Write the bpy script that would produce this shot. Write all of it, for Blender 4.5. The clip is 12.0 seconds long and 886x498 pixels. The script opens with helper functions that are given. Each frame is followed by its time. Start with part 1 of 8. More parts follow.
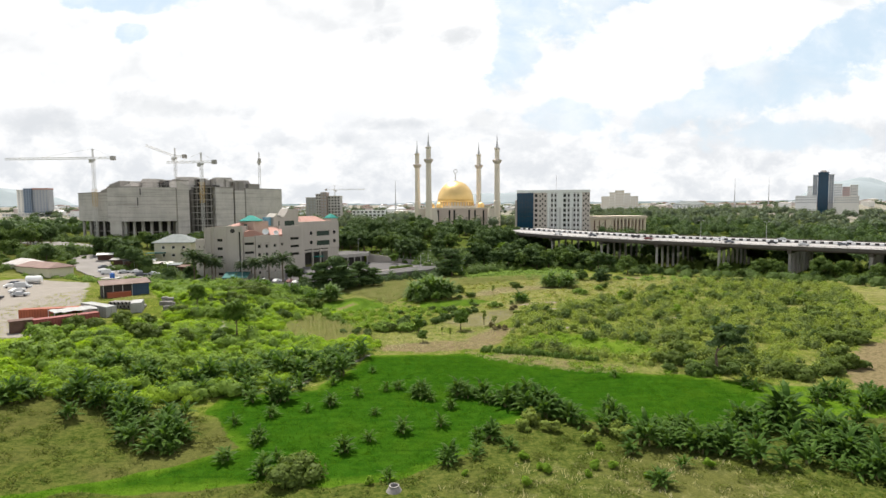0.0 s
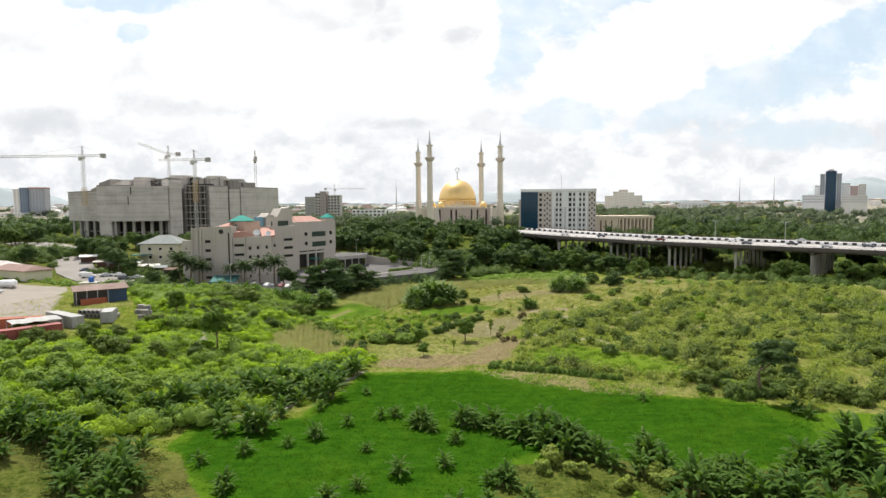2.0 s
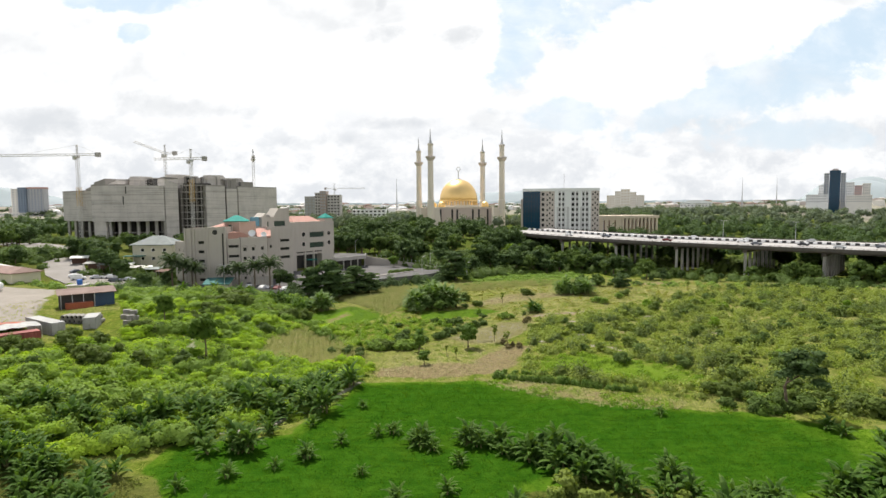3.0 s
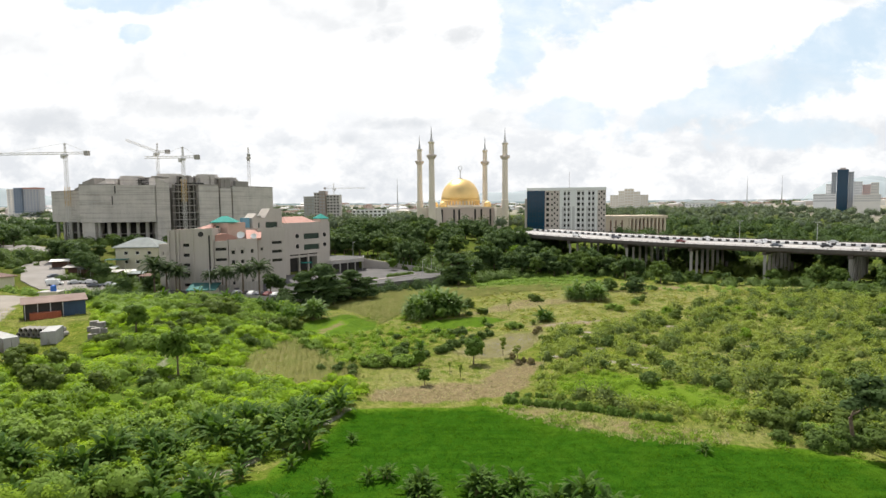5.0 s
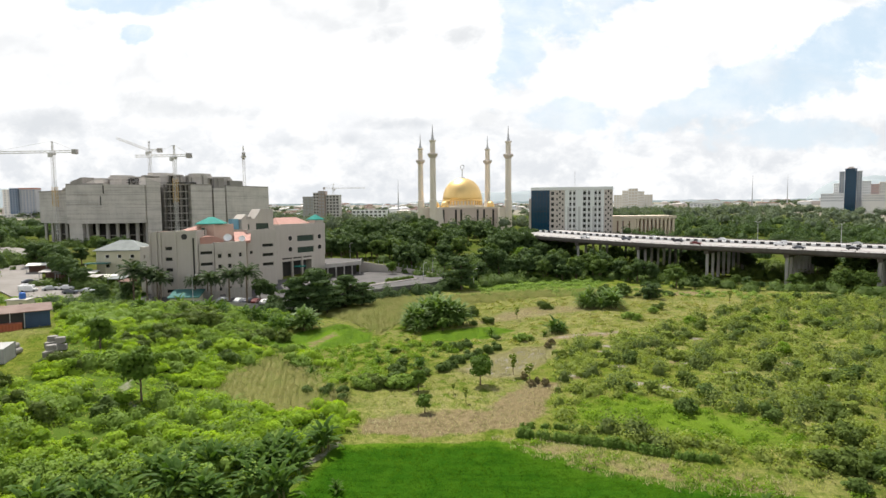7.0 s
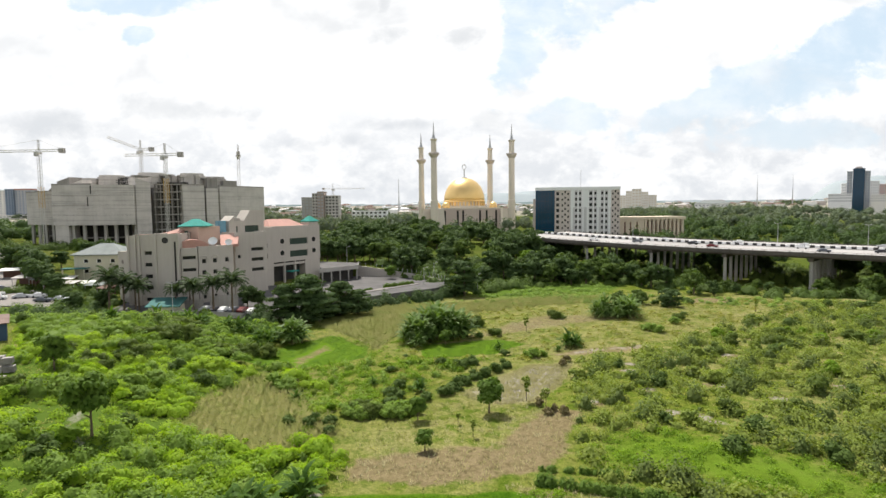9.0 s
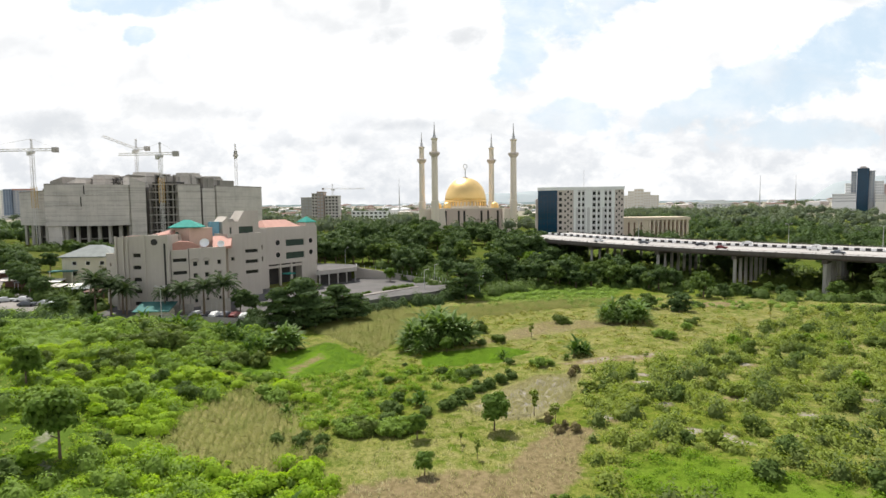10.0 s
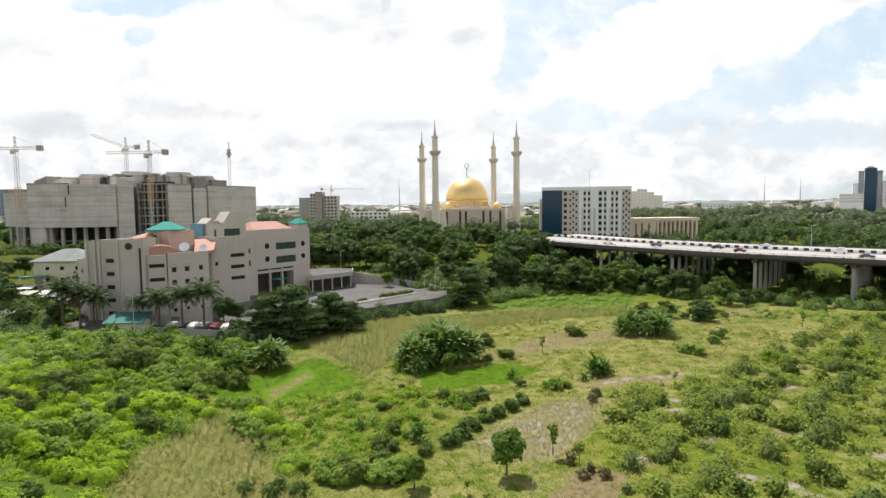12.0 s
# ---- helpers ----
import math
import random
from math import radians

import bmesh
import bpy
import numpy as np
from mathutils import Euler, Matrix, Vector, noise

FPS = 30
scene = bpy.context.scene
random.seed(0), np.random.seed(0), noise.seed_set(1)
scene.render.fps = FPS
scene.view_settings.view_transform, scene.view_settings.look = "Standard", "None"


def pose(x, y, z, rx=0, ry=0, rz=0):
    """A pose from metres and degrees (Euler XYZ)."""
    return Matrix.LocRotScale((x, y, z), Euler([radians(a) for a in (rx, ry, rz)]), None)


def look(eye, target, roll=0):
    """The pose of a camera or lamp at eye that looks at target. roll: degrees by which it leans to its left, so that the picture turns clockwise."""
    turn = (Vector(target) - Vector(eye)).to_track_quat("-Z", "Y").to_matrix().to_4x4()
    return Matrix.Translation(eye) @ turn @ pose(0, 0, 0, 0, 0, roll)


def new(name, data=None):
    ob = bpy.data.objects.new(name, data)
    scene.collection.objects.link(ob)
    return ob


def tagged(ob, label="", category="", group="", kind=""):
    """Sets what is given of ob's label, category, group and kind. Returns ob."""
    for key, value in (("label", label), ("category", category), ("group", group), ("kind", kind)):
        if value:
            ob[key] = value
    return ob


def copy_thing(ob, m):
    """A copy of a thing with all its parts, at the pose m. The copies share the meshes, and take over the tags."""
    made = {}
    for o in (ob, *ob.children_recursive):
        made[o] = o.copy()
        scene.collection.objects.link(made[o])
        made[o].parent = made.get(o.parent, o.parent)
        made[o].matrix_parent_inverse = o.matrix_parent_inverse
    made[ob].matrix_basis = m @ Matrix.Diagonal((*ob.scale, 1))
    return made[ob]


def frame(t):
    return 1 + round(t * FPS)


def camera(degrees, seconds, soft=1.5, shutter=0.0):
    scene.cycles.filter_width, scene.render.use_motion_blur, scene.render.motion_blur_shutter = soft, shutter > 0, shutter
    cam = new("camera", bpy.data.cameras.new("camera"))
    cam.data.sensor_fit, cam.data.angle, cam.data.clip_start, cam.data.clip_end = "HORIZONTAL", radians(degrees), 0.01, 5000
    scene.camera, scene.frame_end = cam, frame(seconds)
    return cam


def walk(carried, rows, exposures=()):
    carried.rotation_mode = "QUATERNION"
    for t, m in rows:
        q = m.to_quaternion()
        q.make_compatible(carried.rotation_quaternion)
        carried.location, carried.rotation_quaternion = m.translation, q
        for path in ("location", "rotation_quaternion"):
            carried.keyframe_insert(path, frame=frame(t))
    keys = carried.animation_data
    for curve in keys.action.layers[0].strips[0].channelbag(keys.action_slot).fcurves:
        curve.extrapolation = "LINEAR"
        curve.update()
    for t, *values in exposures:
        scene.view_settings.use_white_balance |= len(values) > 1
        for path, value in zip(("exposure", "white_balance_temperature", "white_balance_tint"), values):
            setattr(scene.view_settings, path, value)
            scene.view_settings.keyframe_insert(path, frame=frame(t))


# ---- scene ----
cam = camera(76.2, 12.0)
METRES, EYE, TILT, LEAN, TURN = 80.0, 32.0, -1.66, 0.0, 0.0
ROWS = [
    (0.0, 0.0, 0.0, 0.0, -0.02, -2.58, 0.41),
    (0.5, -0.0012, 0.0416, 0.0007, -0.0, -2.61, 0.4),
    (1.0, -0.0023, 0.0837, 0.0012, 0.03, -2.6, 0.4),
    (1.5, -0.0034, 0.1255, 0.0023, 0.07, -2.62, 0.4),
    (2.0, -0.0047, 0.1675, 0.0034, 0.1, -2.62, 0.4),
    (2.5, -0.0058, 0.2096, 0.0041, 0.14, -2.62, 0.41),
    (3.0, -0.0073, 0.2516, 0.0054, 0.17, -2.64, 0.42),
    (5.0, -0.0112, 0.4186, 0.0091, 0.29, -2.63, 0.49),
    (5.5, -0.0121, 0.4601, 0.0103, 0.32, -2.63, 0.51),
    (6.0, -0.013, 0.5019, 0.0115, 0.34, -2.63, 0.52),
    (6.5, -0.0139, 0.5435, 0.0128, 0.38, -2.63, 0.53),
    (7.0, -0.0147, 0.5853, 0.0139, 0.42, -2.61, 0.54),
    (9.0, -0.0196, 0.7518, 0.0195, 0.53, -2.54, 0.58),
    (9.5, -0.0204, 0.7931, 0.0211, 0.57, -2.53, 0.59),
    (10.0, -0.0217, 0.8345, 0.0226, 0.6, -2.52, 0.58),
    (10.5, -0.0231, 0.8758, 0.0243, 0.63, -2.51, 0.56),
    (11.0, -0.0242, 0.9171, 0.0257, 0.67, -2.5, 0.57),
    (11.5, -0.0253, 0.9581, 0.0274, 0.7, -2.49, 0.58),
    (12.0, -0.0259, 0.9992, 0.0287, 0.66, -2.48, 0.6),
]
walk(cam, [(t, pose(0, 0, EYE, TILT, LEAN, TURN) @ pose(METRES * x, METRES * y, METRES * z, 90 + pitch, roll, yaw)) for t, x, y, z, yaw, pitch, roll in ROWS])


# ---- sky, sun, exposure ----
scene.view_settings.exposure = 0.35
SUN_EL, SUN_AZ = radians(61), radians(-26)      # azimuth from +y towards +x
world = bpy.data.worlds.new("sky")
scene.world = world
world.use_nodes = True


class Nodes:
    """Small helper to chain shader nodes."""

    def __init__(self, tree):
        self.t = tree
        tree.nodes.clear()

    def n(self, kind, **inputs):
        node = self.t.nodes.new(kind)
        for key, value in inputs.items():
            self.put(node.inputs[key.replace("_", " ")], value)
        return node

    def put(self, socket, value):
        if isinstance(value, bpy.types.NodeSocket):
            self.t.links.new(value, socket)
        else:
            socket.default_value = value

    def math(self, op, a, b=0.0, c=0.0, clamp=False):
        node = self.t.nodes.new("ShaderNodeMath")
        node.operation, node.use_clamp = op, clamp
        for s, v in zip(node.inputs, (a, b, c)):
            self.put(s, v)
        return node.outputs[0]

    def ramp(self, fac, a, b):
        """Smooth 0..1 between a and b."""
        node = self.t.nodes.new("ShaderNodeMapRange")
        node.interpolation_type = "SMOOTHSTEP"
        for s, v in zip(node.inputs, (fac, a, b, 0.0, 1.0)):
            self.put(s, v)
        return node.outputs[0]

    def mix(self, fac, a, b, blend="MIX"):
        node = self.t.nodes.new("ShaderNodeMix")
        node.data_type, node.blend_type = "RGBA", blend
        self.put(node.inputs[0], fac)
        self.put(node.inputs[6], a)
        self.put(node.inputs[7], b)
        return node.outputs[2]

    def noise(self, vector, scale, detail=4.0, rough=0.55, distort=0.0):
        node = self.t.nodes.new("ShaderNodeTexNoise")
        if vector is not None:
            self.put(node.inputs["Vector"], vector)
        for key, v in (("Scale", scale), ("Detail", detail), ("Roughness", rough), ("Distortion", distort)):
            node.inputs[key].default_value = v
        return node.outputs["Fac"]


def col(r, g, b):
    return (r, g, b, 1.0)


w = Nodes(world.node_tree)
sky = w.n("ShaderNodeTexSky")
sky.sky_type, sky.sun_disc = "NISHITA", False
sky.sun_elevation, sky.sun_rotation = SUN_EL, SUN_AZ
sky.air_density, sky.dust_density = 1.0, 1.5
way = w.n("ShaderNodeTexCoord").outputs["Generated"]
xyz = w.n("ShaderNodeSeparateXYZ", Vector=way).outputs
ahead = w.math("MAXIMUM", xyz[1], 0.12)
su, sv = w.math("DIVIDE", xyz[0], ahead), w.math("DIVIDE", xyz[2], ahead)


def cloud_noise(dv, scale, detail=8.0, rough=0.58, depth=0.0):
    """Billowing noise over the sky ahead; dv shifts it upwards."""
    p = w.n("ShaderNodeCombineXYZ", X=su, Y=w.math("MULTIPLY", w.math("ADD", sv, dv), 1.45), Z=w.math("ADD", xyz[1], depth)).outputs[0]
    return w.noise(p, scale, detail, rough, 0.25)


big, puff = cloud_noise(0.0, 4.2), cloud_noise(0.0, 11.0, 7.0, 0.6, 3.0)
fluff = cloud_noise(0.0, 26.0, 6.0, 0.6, 5.0)
ragged = w.math("ADD", w.math("ADD", w.math("MULTIPLY", w.math("SUBTRACT", big, 0.5), 2.0), w.math("MULTIPLY", w.math("SUBTRACT", puff, 0.5), 2.0)), w.math("MULTIPLY", w.math("SUBTRACT", fluff, 0.5), 0.9))


def blob(cx, cy, rx, ry, lean=0.0):
    """1 at the heart of an ellipse of the sky ahead, falling below 0 outside it."""
    dx = w.math("SUBTRACT", su, cx)
    dy = w.math("SUBTRACT", w.math("SUBTRACT", sv, cy), w.math("MULTIPLY", dx, lean))
    d = w.math("SQRT", w.math("ADD", w.math("POWER", w.math("ABSOLUTE", w.math("DIVIDE", dx, rx)), 2.0),
                              w.math("POWER", w.math("ABSOLUTE", w.math("DIVIDE", dy, ry)), 2.0)))
    return w.math("MAXIMUM", w.math("SUBTRACT", 1.0, d), -1.0)


def most(*masks):
    out = masks[0]
    for m in masks[1:]:
        out = w.math("MAXIMUM", out, m)
    return out


def patches(blobs, lo, hi, rag=1.0):
    return w.ramp(w.math("ADD", most(*[blob(*b) for b in blobs]), w.math("MULTIPLY", ragged, rag)), lo, hi)


# blue gaps between the clouds ahead, and broken cloud overhead
gaps = patches([(0.17, 0.345, 0.10, 0.055, -0.3), (0.30, 0.375, 0.22, 0.035, 0.12), (0.115, 0.245, 0.05, 0.06, 0.6), (0.60, 0.225, 0.21, 0.075, 0.35),
                (0.44, 0.175, 0.16, 0.03, 0.4), (0.22, 0.155, 0.09, 0.03), (0.735, 0.315, 0.06, 0.03, 0.2), (-0.55, 0.355, 0.14, 0.022), (-0.535, 0.305, 0.035, 0.018),
                (-0.41, 0.37, 0.09, 0.02), (0.62, 0.12, 0.13, 0.03)], -0.05, 0.42, 0.95)
veil = w.ramp(cloud_noise(0.0, 7.0, 6.0, 0.6, 11.0), 0.36, 0.70)
high = w.ramp(xyz[2], 0.42, 0.6)
broken = w.math("MULTIPLY", w.ramp(w.noise(way, 2.3, 6, 0.6), 0.40, 0.54), high)
# undersides turn grey where the cloud thickens upwards
under = w.math("SUBTRACT", cloud_noise(0.05, 4.6, 5.0, 0.5, 7.0), cloud_noise(0.0, 4.6, 5.0, 0.5, 7.0))
shade = w.math("MULTIPLY", w.ramp(under, 0.0, 0.24), 0.42)
greys = patches([(-0.50, 0.178, 0.13, 0.03, -0.1), (-0.40, 0.17, 0.10, 0.03, -0.1), (-0.70, 0.148, 0.15, 0.035, 0.05), (-0.12, 0.298, 0.11, 0.028, 0.1), (-0.11, 0.35, 0.025, 0.06),
                 (-0.22, 0.115, 0.12, 0.02), (0.07, 0.15, 0.07, 0.03), (0.03, 0.29, 0.06, 0.04), (0.72, 0.13, 0.15, 0.03, 0.1), (-0.06, 0.145, 0.10, 0.012), (0.45, 0.14, 0.14, 0.02)], -0.05, 1.0, 0.9)
shade = w.math("MAXIMUM", shade, w.math("MULTIPLY", greys, 0.52))
cloud = w.mix(shade, col(0.90, 0.90, 0.90), col(0.40, 0.43, 0.465))
# heaped cloud towards the horizon: bright tops, dull bases
heap = w.ramp(w.math("ADD", w.math("MULTIPLY", cloud_noise(0.0, 9.0, 7.0, 0.6, 15.0), 0.6), w.math("MULTIPLY", cloud_noise(0.0, 24.0, 6.0, 0.6, 19.0), 0.4)), 0.40, 0.60)
heaped = w.mix(heap, col(0.575, 0.60, 0.635), col(0.80, 0.805, 0.81))
cloud = w.mix(w.math("MULTIPLY", w.ramp(sv, 0.27, 0.05), 0.85), cloud, heaped)
clear = w.mix(1.0, sky.outputs[0], col(0.10, 0.10, 0.10), "MULTIPLY")
hazy = w.mix(0.80, clear, col(0.575, 0.70, 0.80))
hazy = w.mix(w.math("MULTIPLY", w.ramp(sv, 0.25, 0.05), 0.75), hazy, col(0.66, 0.71, 0.755))
seen = w.math("MULTIPLY", gaps, w.math("SUBTRACT", 0.95, w.math("MULTIPLY", veil, 0.55)))
mixed = w.mix(broken, w.mix(seen, cloud, hazy), clear)
back = w.n("ShaderNodeBackground", Color=mixed, Strength=1.0)
out = w.n("ShaderNodeOutputWorld", Surface=back.outputs[0])

sun_data = bpy.data.lights.new("sun", "SUN")
sun_data.energy, sun_data.angle, sun_data.color = 5.0, radians(0.6), (1.0, 0.95, 0.86)
sun = new("sun", sun_data)
sun_way = Vector((math.sin(SUN_AZ) * math.cos(SUN_EL), math.cos(SUN_AZ) * math.cos(SUN_EL), math.sin(SUN_EL)))
sun.matrix_world = look(sun_way * 300 + Vector((0, 150, 0)), (0, 150, 0))

# ---- materials ----
def material(name):
    m = bpy.data.materials.new(name)
    m.use_nodes = True
    return m, Nodes(m.node_tree)


def bsdf(m, n, colour, rough=0.8, metal=0.0, bump=None, strength=0.3, distance=0.05, spec=0.5):
    p = n.n("ShaderNodeBsdfPrincipled", Base_Color=colour, Roughness=rough, Metallic=metal)
    p.inputs["Specular IOR Level"].default_value = spec
    if bump is not None:
        b = n.n("ShaderNodeBump", Height=bump, Strength=strength, Distance=distance)
        n.t.links.new(b.outputs[0], p.inputs["Normal"])
    n.n("ShaderNodeOutputMaterial", Surface=p.outputs[0])
    return m


def solid(name, a, b=None, scale=0.6, fine=6.0, rough=0.75, metal=0.0, streak=0.0, spec=0.4, flow=0.0):
    """A surface with stains and grain, between colours a and b; streak: vertical run marks; flow: level bands."""
    b = b or tuple(0.72 * c for c in a)
    m, n = material(name)
    at = n.n("ShaderNodeTexCoord").outputs["Object"]
    big = n.noise(at, scale, 5, 0.6)
    small = n.noise(at, fine, 4, 0.6)
    fac = n.math("ADD", n.math("MULTIPLY", n.ramp(big, 0.35, 0.7), 0.7), n.math("MULTIPLY", small, 0.3))
    if streak:
        mp = n.n("ShaderNodeMapping", Vector=at, Scale=(1.3, 1.3, 0.06))
        fac = n.math("ADD", n.math("MULTIPLY", fac, 1 - streak), n.math("MULTIPLY", n.ramp(n.noise(mp.outputs[0], 1.0, 6, 0.65), 0.42, 0.68), streak))
    if flow:
        mp = n.n("ShaderNodeMapping", Vector=at, Scale=(0.02, 0.02, 0.9))
        fac = n.math("ADD", n.math("MULTIPLY", fac, 1 - flow), n.math("MULTIPLY", n.ramp(n.noise(mp.outputs[0], 1.0, 4, 0.7), 0.48, 0.64), flow))
    c = n.mix(fac, col(*a), col(*b))
    return bsdf(m, n, c, rough, metal, small, 0.15, 0.02, spec)


def leafy(name, a, b, c, trans=0.3, rough=0.55, patch_size=0.35, spread=0.45, gloss=0.06):
    """Foliage: hue varies by place, by plant and by leaf."""
    m, n = material(name)
    who = n.n("ShaderNodeObjectInfo").outputs["Random"]
    isl = n.n("ShaderNodeNewGeometry").outputs["Random Per Island"]
    at = n.n("ShaderNodeTexCoord").outputs["Object"]
    patch = n.ramp(n.noise(at, patch_size, 3), 0.32, 0.68)
    fac = n.math("ADD", n.math("MULTIPLY", isl, spread), n.math("MULTIPLY", patch, 1 - spread))
    base = n.mix(fac, col(*a), col(*b))
    wide = n.ramp(n.noise(at, patch_size * 0.16, 3), 0.42, 0.62)
    base = n.mix(n.math("MULTIPLY", n.math("MAXIMUM", n.math("MULTIPLY", who, 0.7), wide), 0.75), base, col(*c))
    p = n.n("ShaderNodeBsdfPrincipled", Base_Color=base, Roughness=rough)
    p.inputs["Specular IOR Level"].default_value = gloss
    warm = n.mix(1.0, base, col(1.3, 1.35, 0.55), "MULTIPLY")
    tr = n.n("ShaderNodeBsdfTranslucent", Color=warm)
    mx = n.n("ShaderNodeMixShader", Fac=trans)
    n.t.links.new(p.outputs[0], mx.inputs[1])
    n.t.links.new(tr.outputs[0], mx.inputs[2])
    n.n("ShaderNodeOutputMaterial", Surface=mx.outputs[0])
    return m


LEAF_TREE = leafy("tree_leaves", (0.062, 0.105, 0.026), (0.110, 0.162, 0.036), (0.082, 0.126, 0.030), 0.32, 0.6, gloss=0.08)
LEAF_MID = leafy("young_tree_leaves", (0.075, 0.140, 0.022), (0.125, 0.195, 0.030), (0.100, 0.165, 0.026), 0.34, gloss=0.08)
LEAF_DARK = leafy("dark_leaves", (0.046, 0.082, 0.030), (0.088, 0.134, 0.042), (0.064, 0.102, 0.036), 0.30, 0.6, gloss=0.08)
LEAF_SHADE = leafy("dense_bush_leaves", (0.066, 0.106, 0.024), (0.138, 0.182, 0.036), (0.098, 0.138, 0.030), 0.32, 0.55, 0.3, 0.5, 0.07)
# far leaves: distance haze mixed into the leaf colours, paler and bluer
LEAF_HAZE = leafy("hazy_far_leaves", (0.086, 0.116, 0.074), (0.138, 0.170, 0.104), (0.112, 0.140, 0.092), 0.28, 0.7, 0.02, gloss=0.06)
LEAF_BRIGHT = leafy("bright_leaves", (0.120, 0.225, 0.022), (0.205, 0.300, 0.030), (0.155, 0.250, 0.026), 0.42)
LEAF_VINE = leafy("vine_leaves", (0.192, 0.312, 0.030), (0.325, 0.442, 0.046), (0.272, 0.372, 0.044), 0.45, 0.55, 0.22, 0.60, 0.06)
LEAF_CASSAVA = leafy("broad_leaves", (0.120, 0.205, 0.036), (0.240, 0.335, 0.062), (0.175, 0.262, 0.048), 0.36, 0.55, 0.30, 0.5, 0.08)
LEAF_OLIVE = leafy("olive_leaves", (0.132, 0.190, 0.038), (0.255, 0.310, 0.064), (0.208, 0.248, 0.062), 0.36, 0.55, 0.3, 0.5, 0.05)
LEAF_BANANA = leafy("banana_leaves", (0.030, 0.072, 0.014), (0.118, 0.195, 0.034), (0.056, 0.108, 0.021), 0.32, 0.5, 0.5, 0.45, 0.045)
LEAF_BANANA_TALL = leafy("tall_banana_leaves", (0.062, 0.118, 0.028), (0.190, 0.270, 0.066), (0.105, 0.175, 0.042), 0.32, 0.45, 0.4, 0.40, 0.10)
PADDY_BLADES = leafy("paddy_blades", (0.066, 0.150, 0.008), (0.105, 0.185, 0.014), (0.090, 0.160, 0.012), 0.3, 0.6, 0.25, 0.3)
LEAF_SCRUB = leafy("scrub_leaves", (0.078, 0.122, 0.034), (0.165, 0.205, 0.056), (0.118, 0.152, 0.046), 0.32, 0.55, 0.3, 0.45, 0.06)
LEAF_RUSSET = leafy("russet_leaves", (0.200, 0.150, 0.085), (0.240, 0.215, 0.095), (0.170, 0.150, 0.070), 0.3)
LEAF_PALM = leafy("palm_leaves", (0.030, 0.052, 0.022), (0.066, 0.095, 0.036), (0.045, 0.068, 0.028), 0.2)
GRASS = leafy("grass_blades", (0.150, 0.205, 0.026), (0.250, 0.265, 0.050), (0.320, 0.295, 0.105), 0.34, gloss=0.02)
RICE = leafy("rice_blades", (0.026, 0.094, 0.003), (0.040, 0.120, 0.004), (0.068, 0.132, 0.006), 0.3, 0.6, 0.25, 0.3, 0.0)
STRAW = leafy("dry_stalks", (0.360, 0.325, 0.170), (0.250, 0.240, 0.090), (0.40, 0.37, 0.23), 0.35, gloss=0.02)
MAIZE_LEAF = leafy("maize_leaves", (0.165, 0.225, 0.045), (0.310, 0.280, 0.115), (0.245, 0.250, 0.080), 0.35, 0.55, 0.25, gloss=0.03)
# coarse grass kept dark, cloud shade on the near land in its colour
COARSE = leafy("coarse_grass", (0.062, 0.098, 0.015), (0.115, 0.136, 0.028), (0.108, 0.108, 0.034), 0.32, 0.6, 0.2, 0.4, 0.02)
BARK = solid("bark", (0.16, 0.12, 0.08), (0.08, 0.06, 0.04), 1.5, 12, 0.95)
BANANA_STEM = solid("banana_stem", (0.16, 0.17, 0.06), (0.12, 0.09, 0.04), 1.5, 8, 0.8)

CONCRETE = solid("raw_concrete", (0.560, 0.528, 0.488), (0.265, 0.248, 0.228), 0.13, 1.2, 0.95, 0, 0.24, flow=0.40)
CONCRETE_DARK = solid("weathered_concrete", (0.300, 0.280, 0.255), (0.165, 0.155, 0.142), 0.10, 1.2, 0.95, 0, 0.4)
CONCRETE_PALE = solid("pale_concrete", (0.400, 0.384, 0.352), (0.288, 0.272, 0.248), 0.12, 1.5, 0.9, 0, 0.3)
ASPHALT = solid("worn_asphalt", (0.370, 0.352, 0.335), (0.290, 0.275, 0.262), 0.05, 3, 0.95)
TAN = solid("tan_render", (0.455, 0.415, 0.366), (0.385, 0.350, 0.306), 0.12, 2, 0.9, 0, 0.35)
CREAM = solid("cream_render", (0.560, 0.528, 0.400), (0.480, 0.456, 0.352), 0.3, 2, 0.9, 0, 0.3)
WHITE = solid("white_panel", (0.800, 0.800, 0.790), (0.730, 0.730, 0.720), 0.1, 2, 0.6, 0, 0.2)
GREIGE = solid("grey_beige_panel", (0.560, 0.490, 0.445), (0.500, 0.440, 0.400), 0.1, 2, 0.7, 0, 0.2)
MINARET = solid("minaret_stone", (0.680, 0.610, 0.510), (0.600, 0.540, 0.450), 0.06, 1, 0.8, 0, 0.3)
MOSQUE_PINK = solid("pinkish_stone", (0.570, 0.475, 0.410), (0.500, 0.415, 0.360), 0.08, 1, 0.85, 0, 0.3)
GOLD = solid("gilded_tiles", (0.80, 0.57, 0.24), (0.74, 0.51, 0.20), 0.15, 2, 0.42, 0.6)
TEAL = solid("teal_roof", (0.030, 0.250, 0.205), (0.024, 0.200, 0.168), 0.5, 4, 0.8, spec=0.2)
SALMON = solid("salmon_roof", (0.430, 0.240, 0.195), (0.350, 0.195, 0.158), 0.4, 4, 0.85)
GREEN_ROOF = solid("green_metal_roof", (0.060, 0.165, 0.150), (0.045, 0.125, 0.115), 0.5, 4, 0.8, spec=0.2)
GREY_ROOF = solid("grey_metal_roof", (0.210, 0.230, 0.220), (0.150, 0.168, 0.160), 0.4, 4, 0.85)
RUST_ROOF = solid("rusty_roof", (0.150, 0.085, 0.062), (0.095, 0.055, 0.042), 0.35, 4, 0.85)
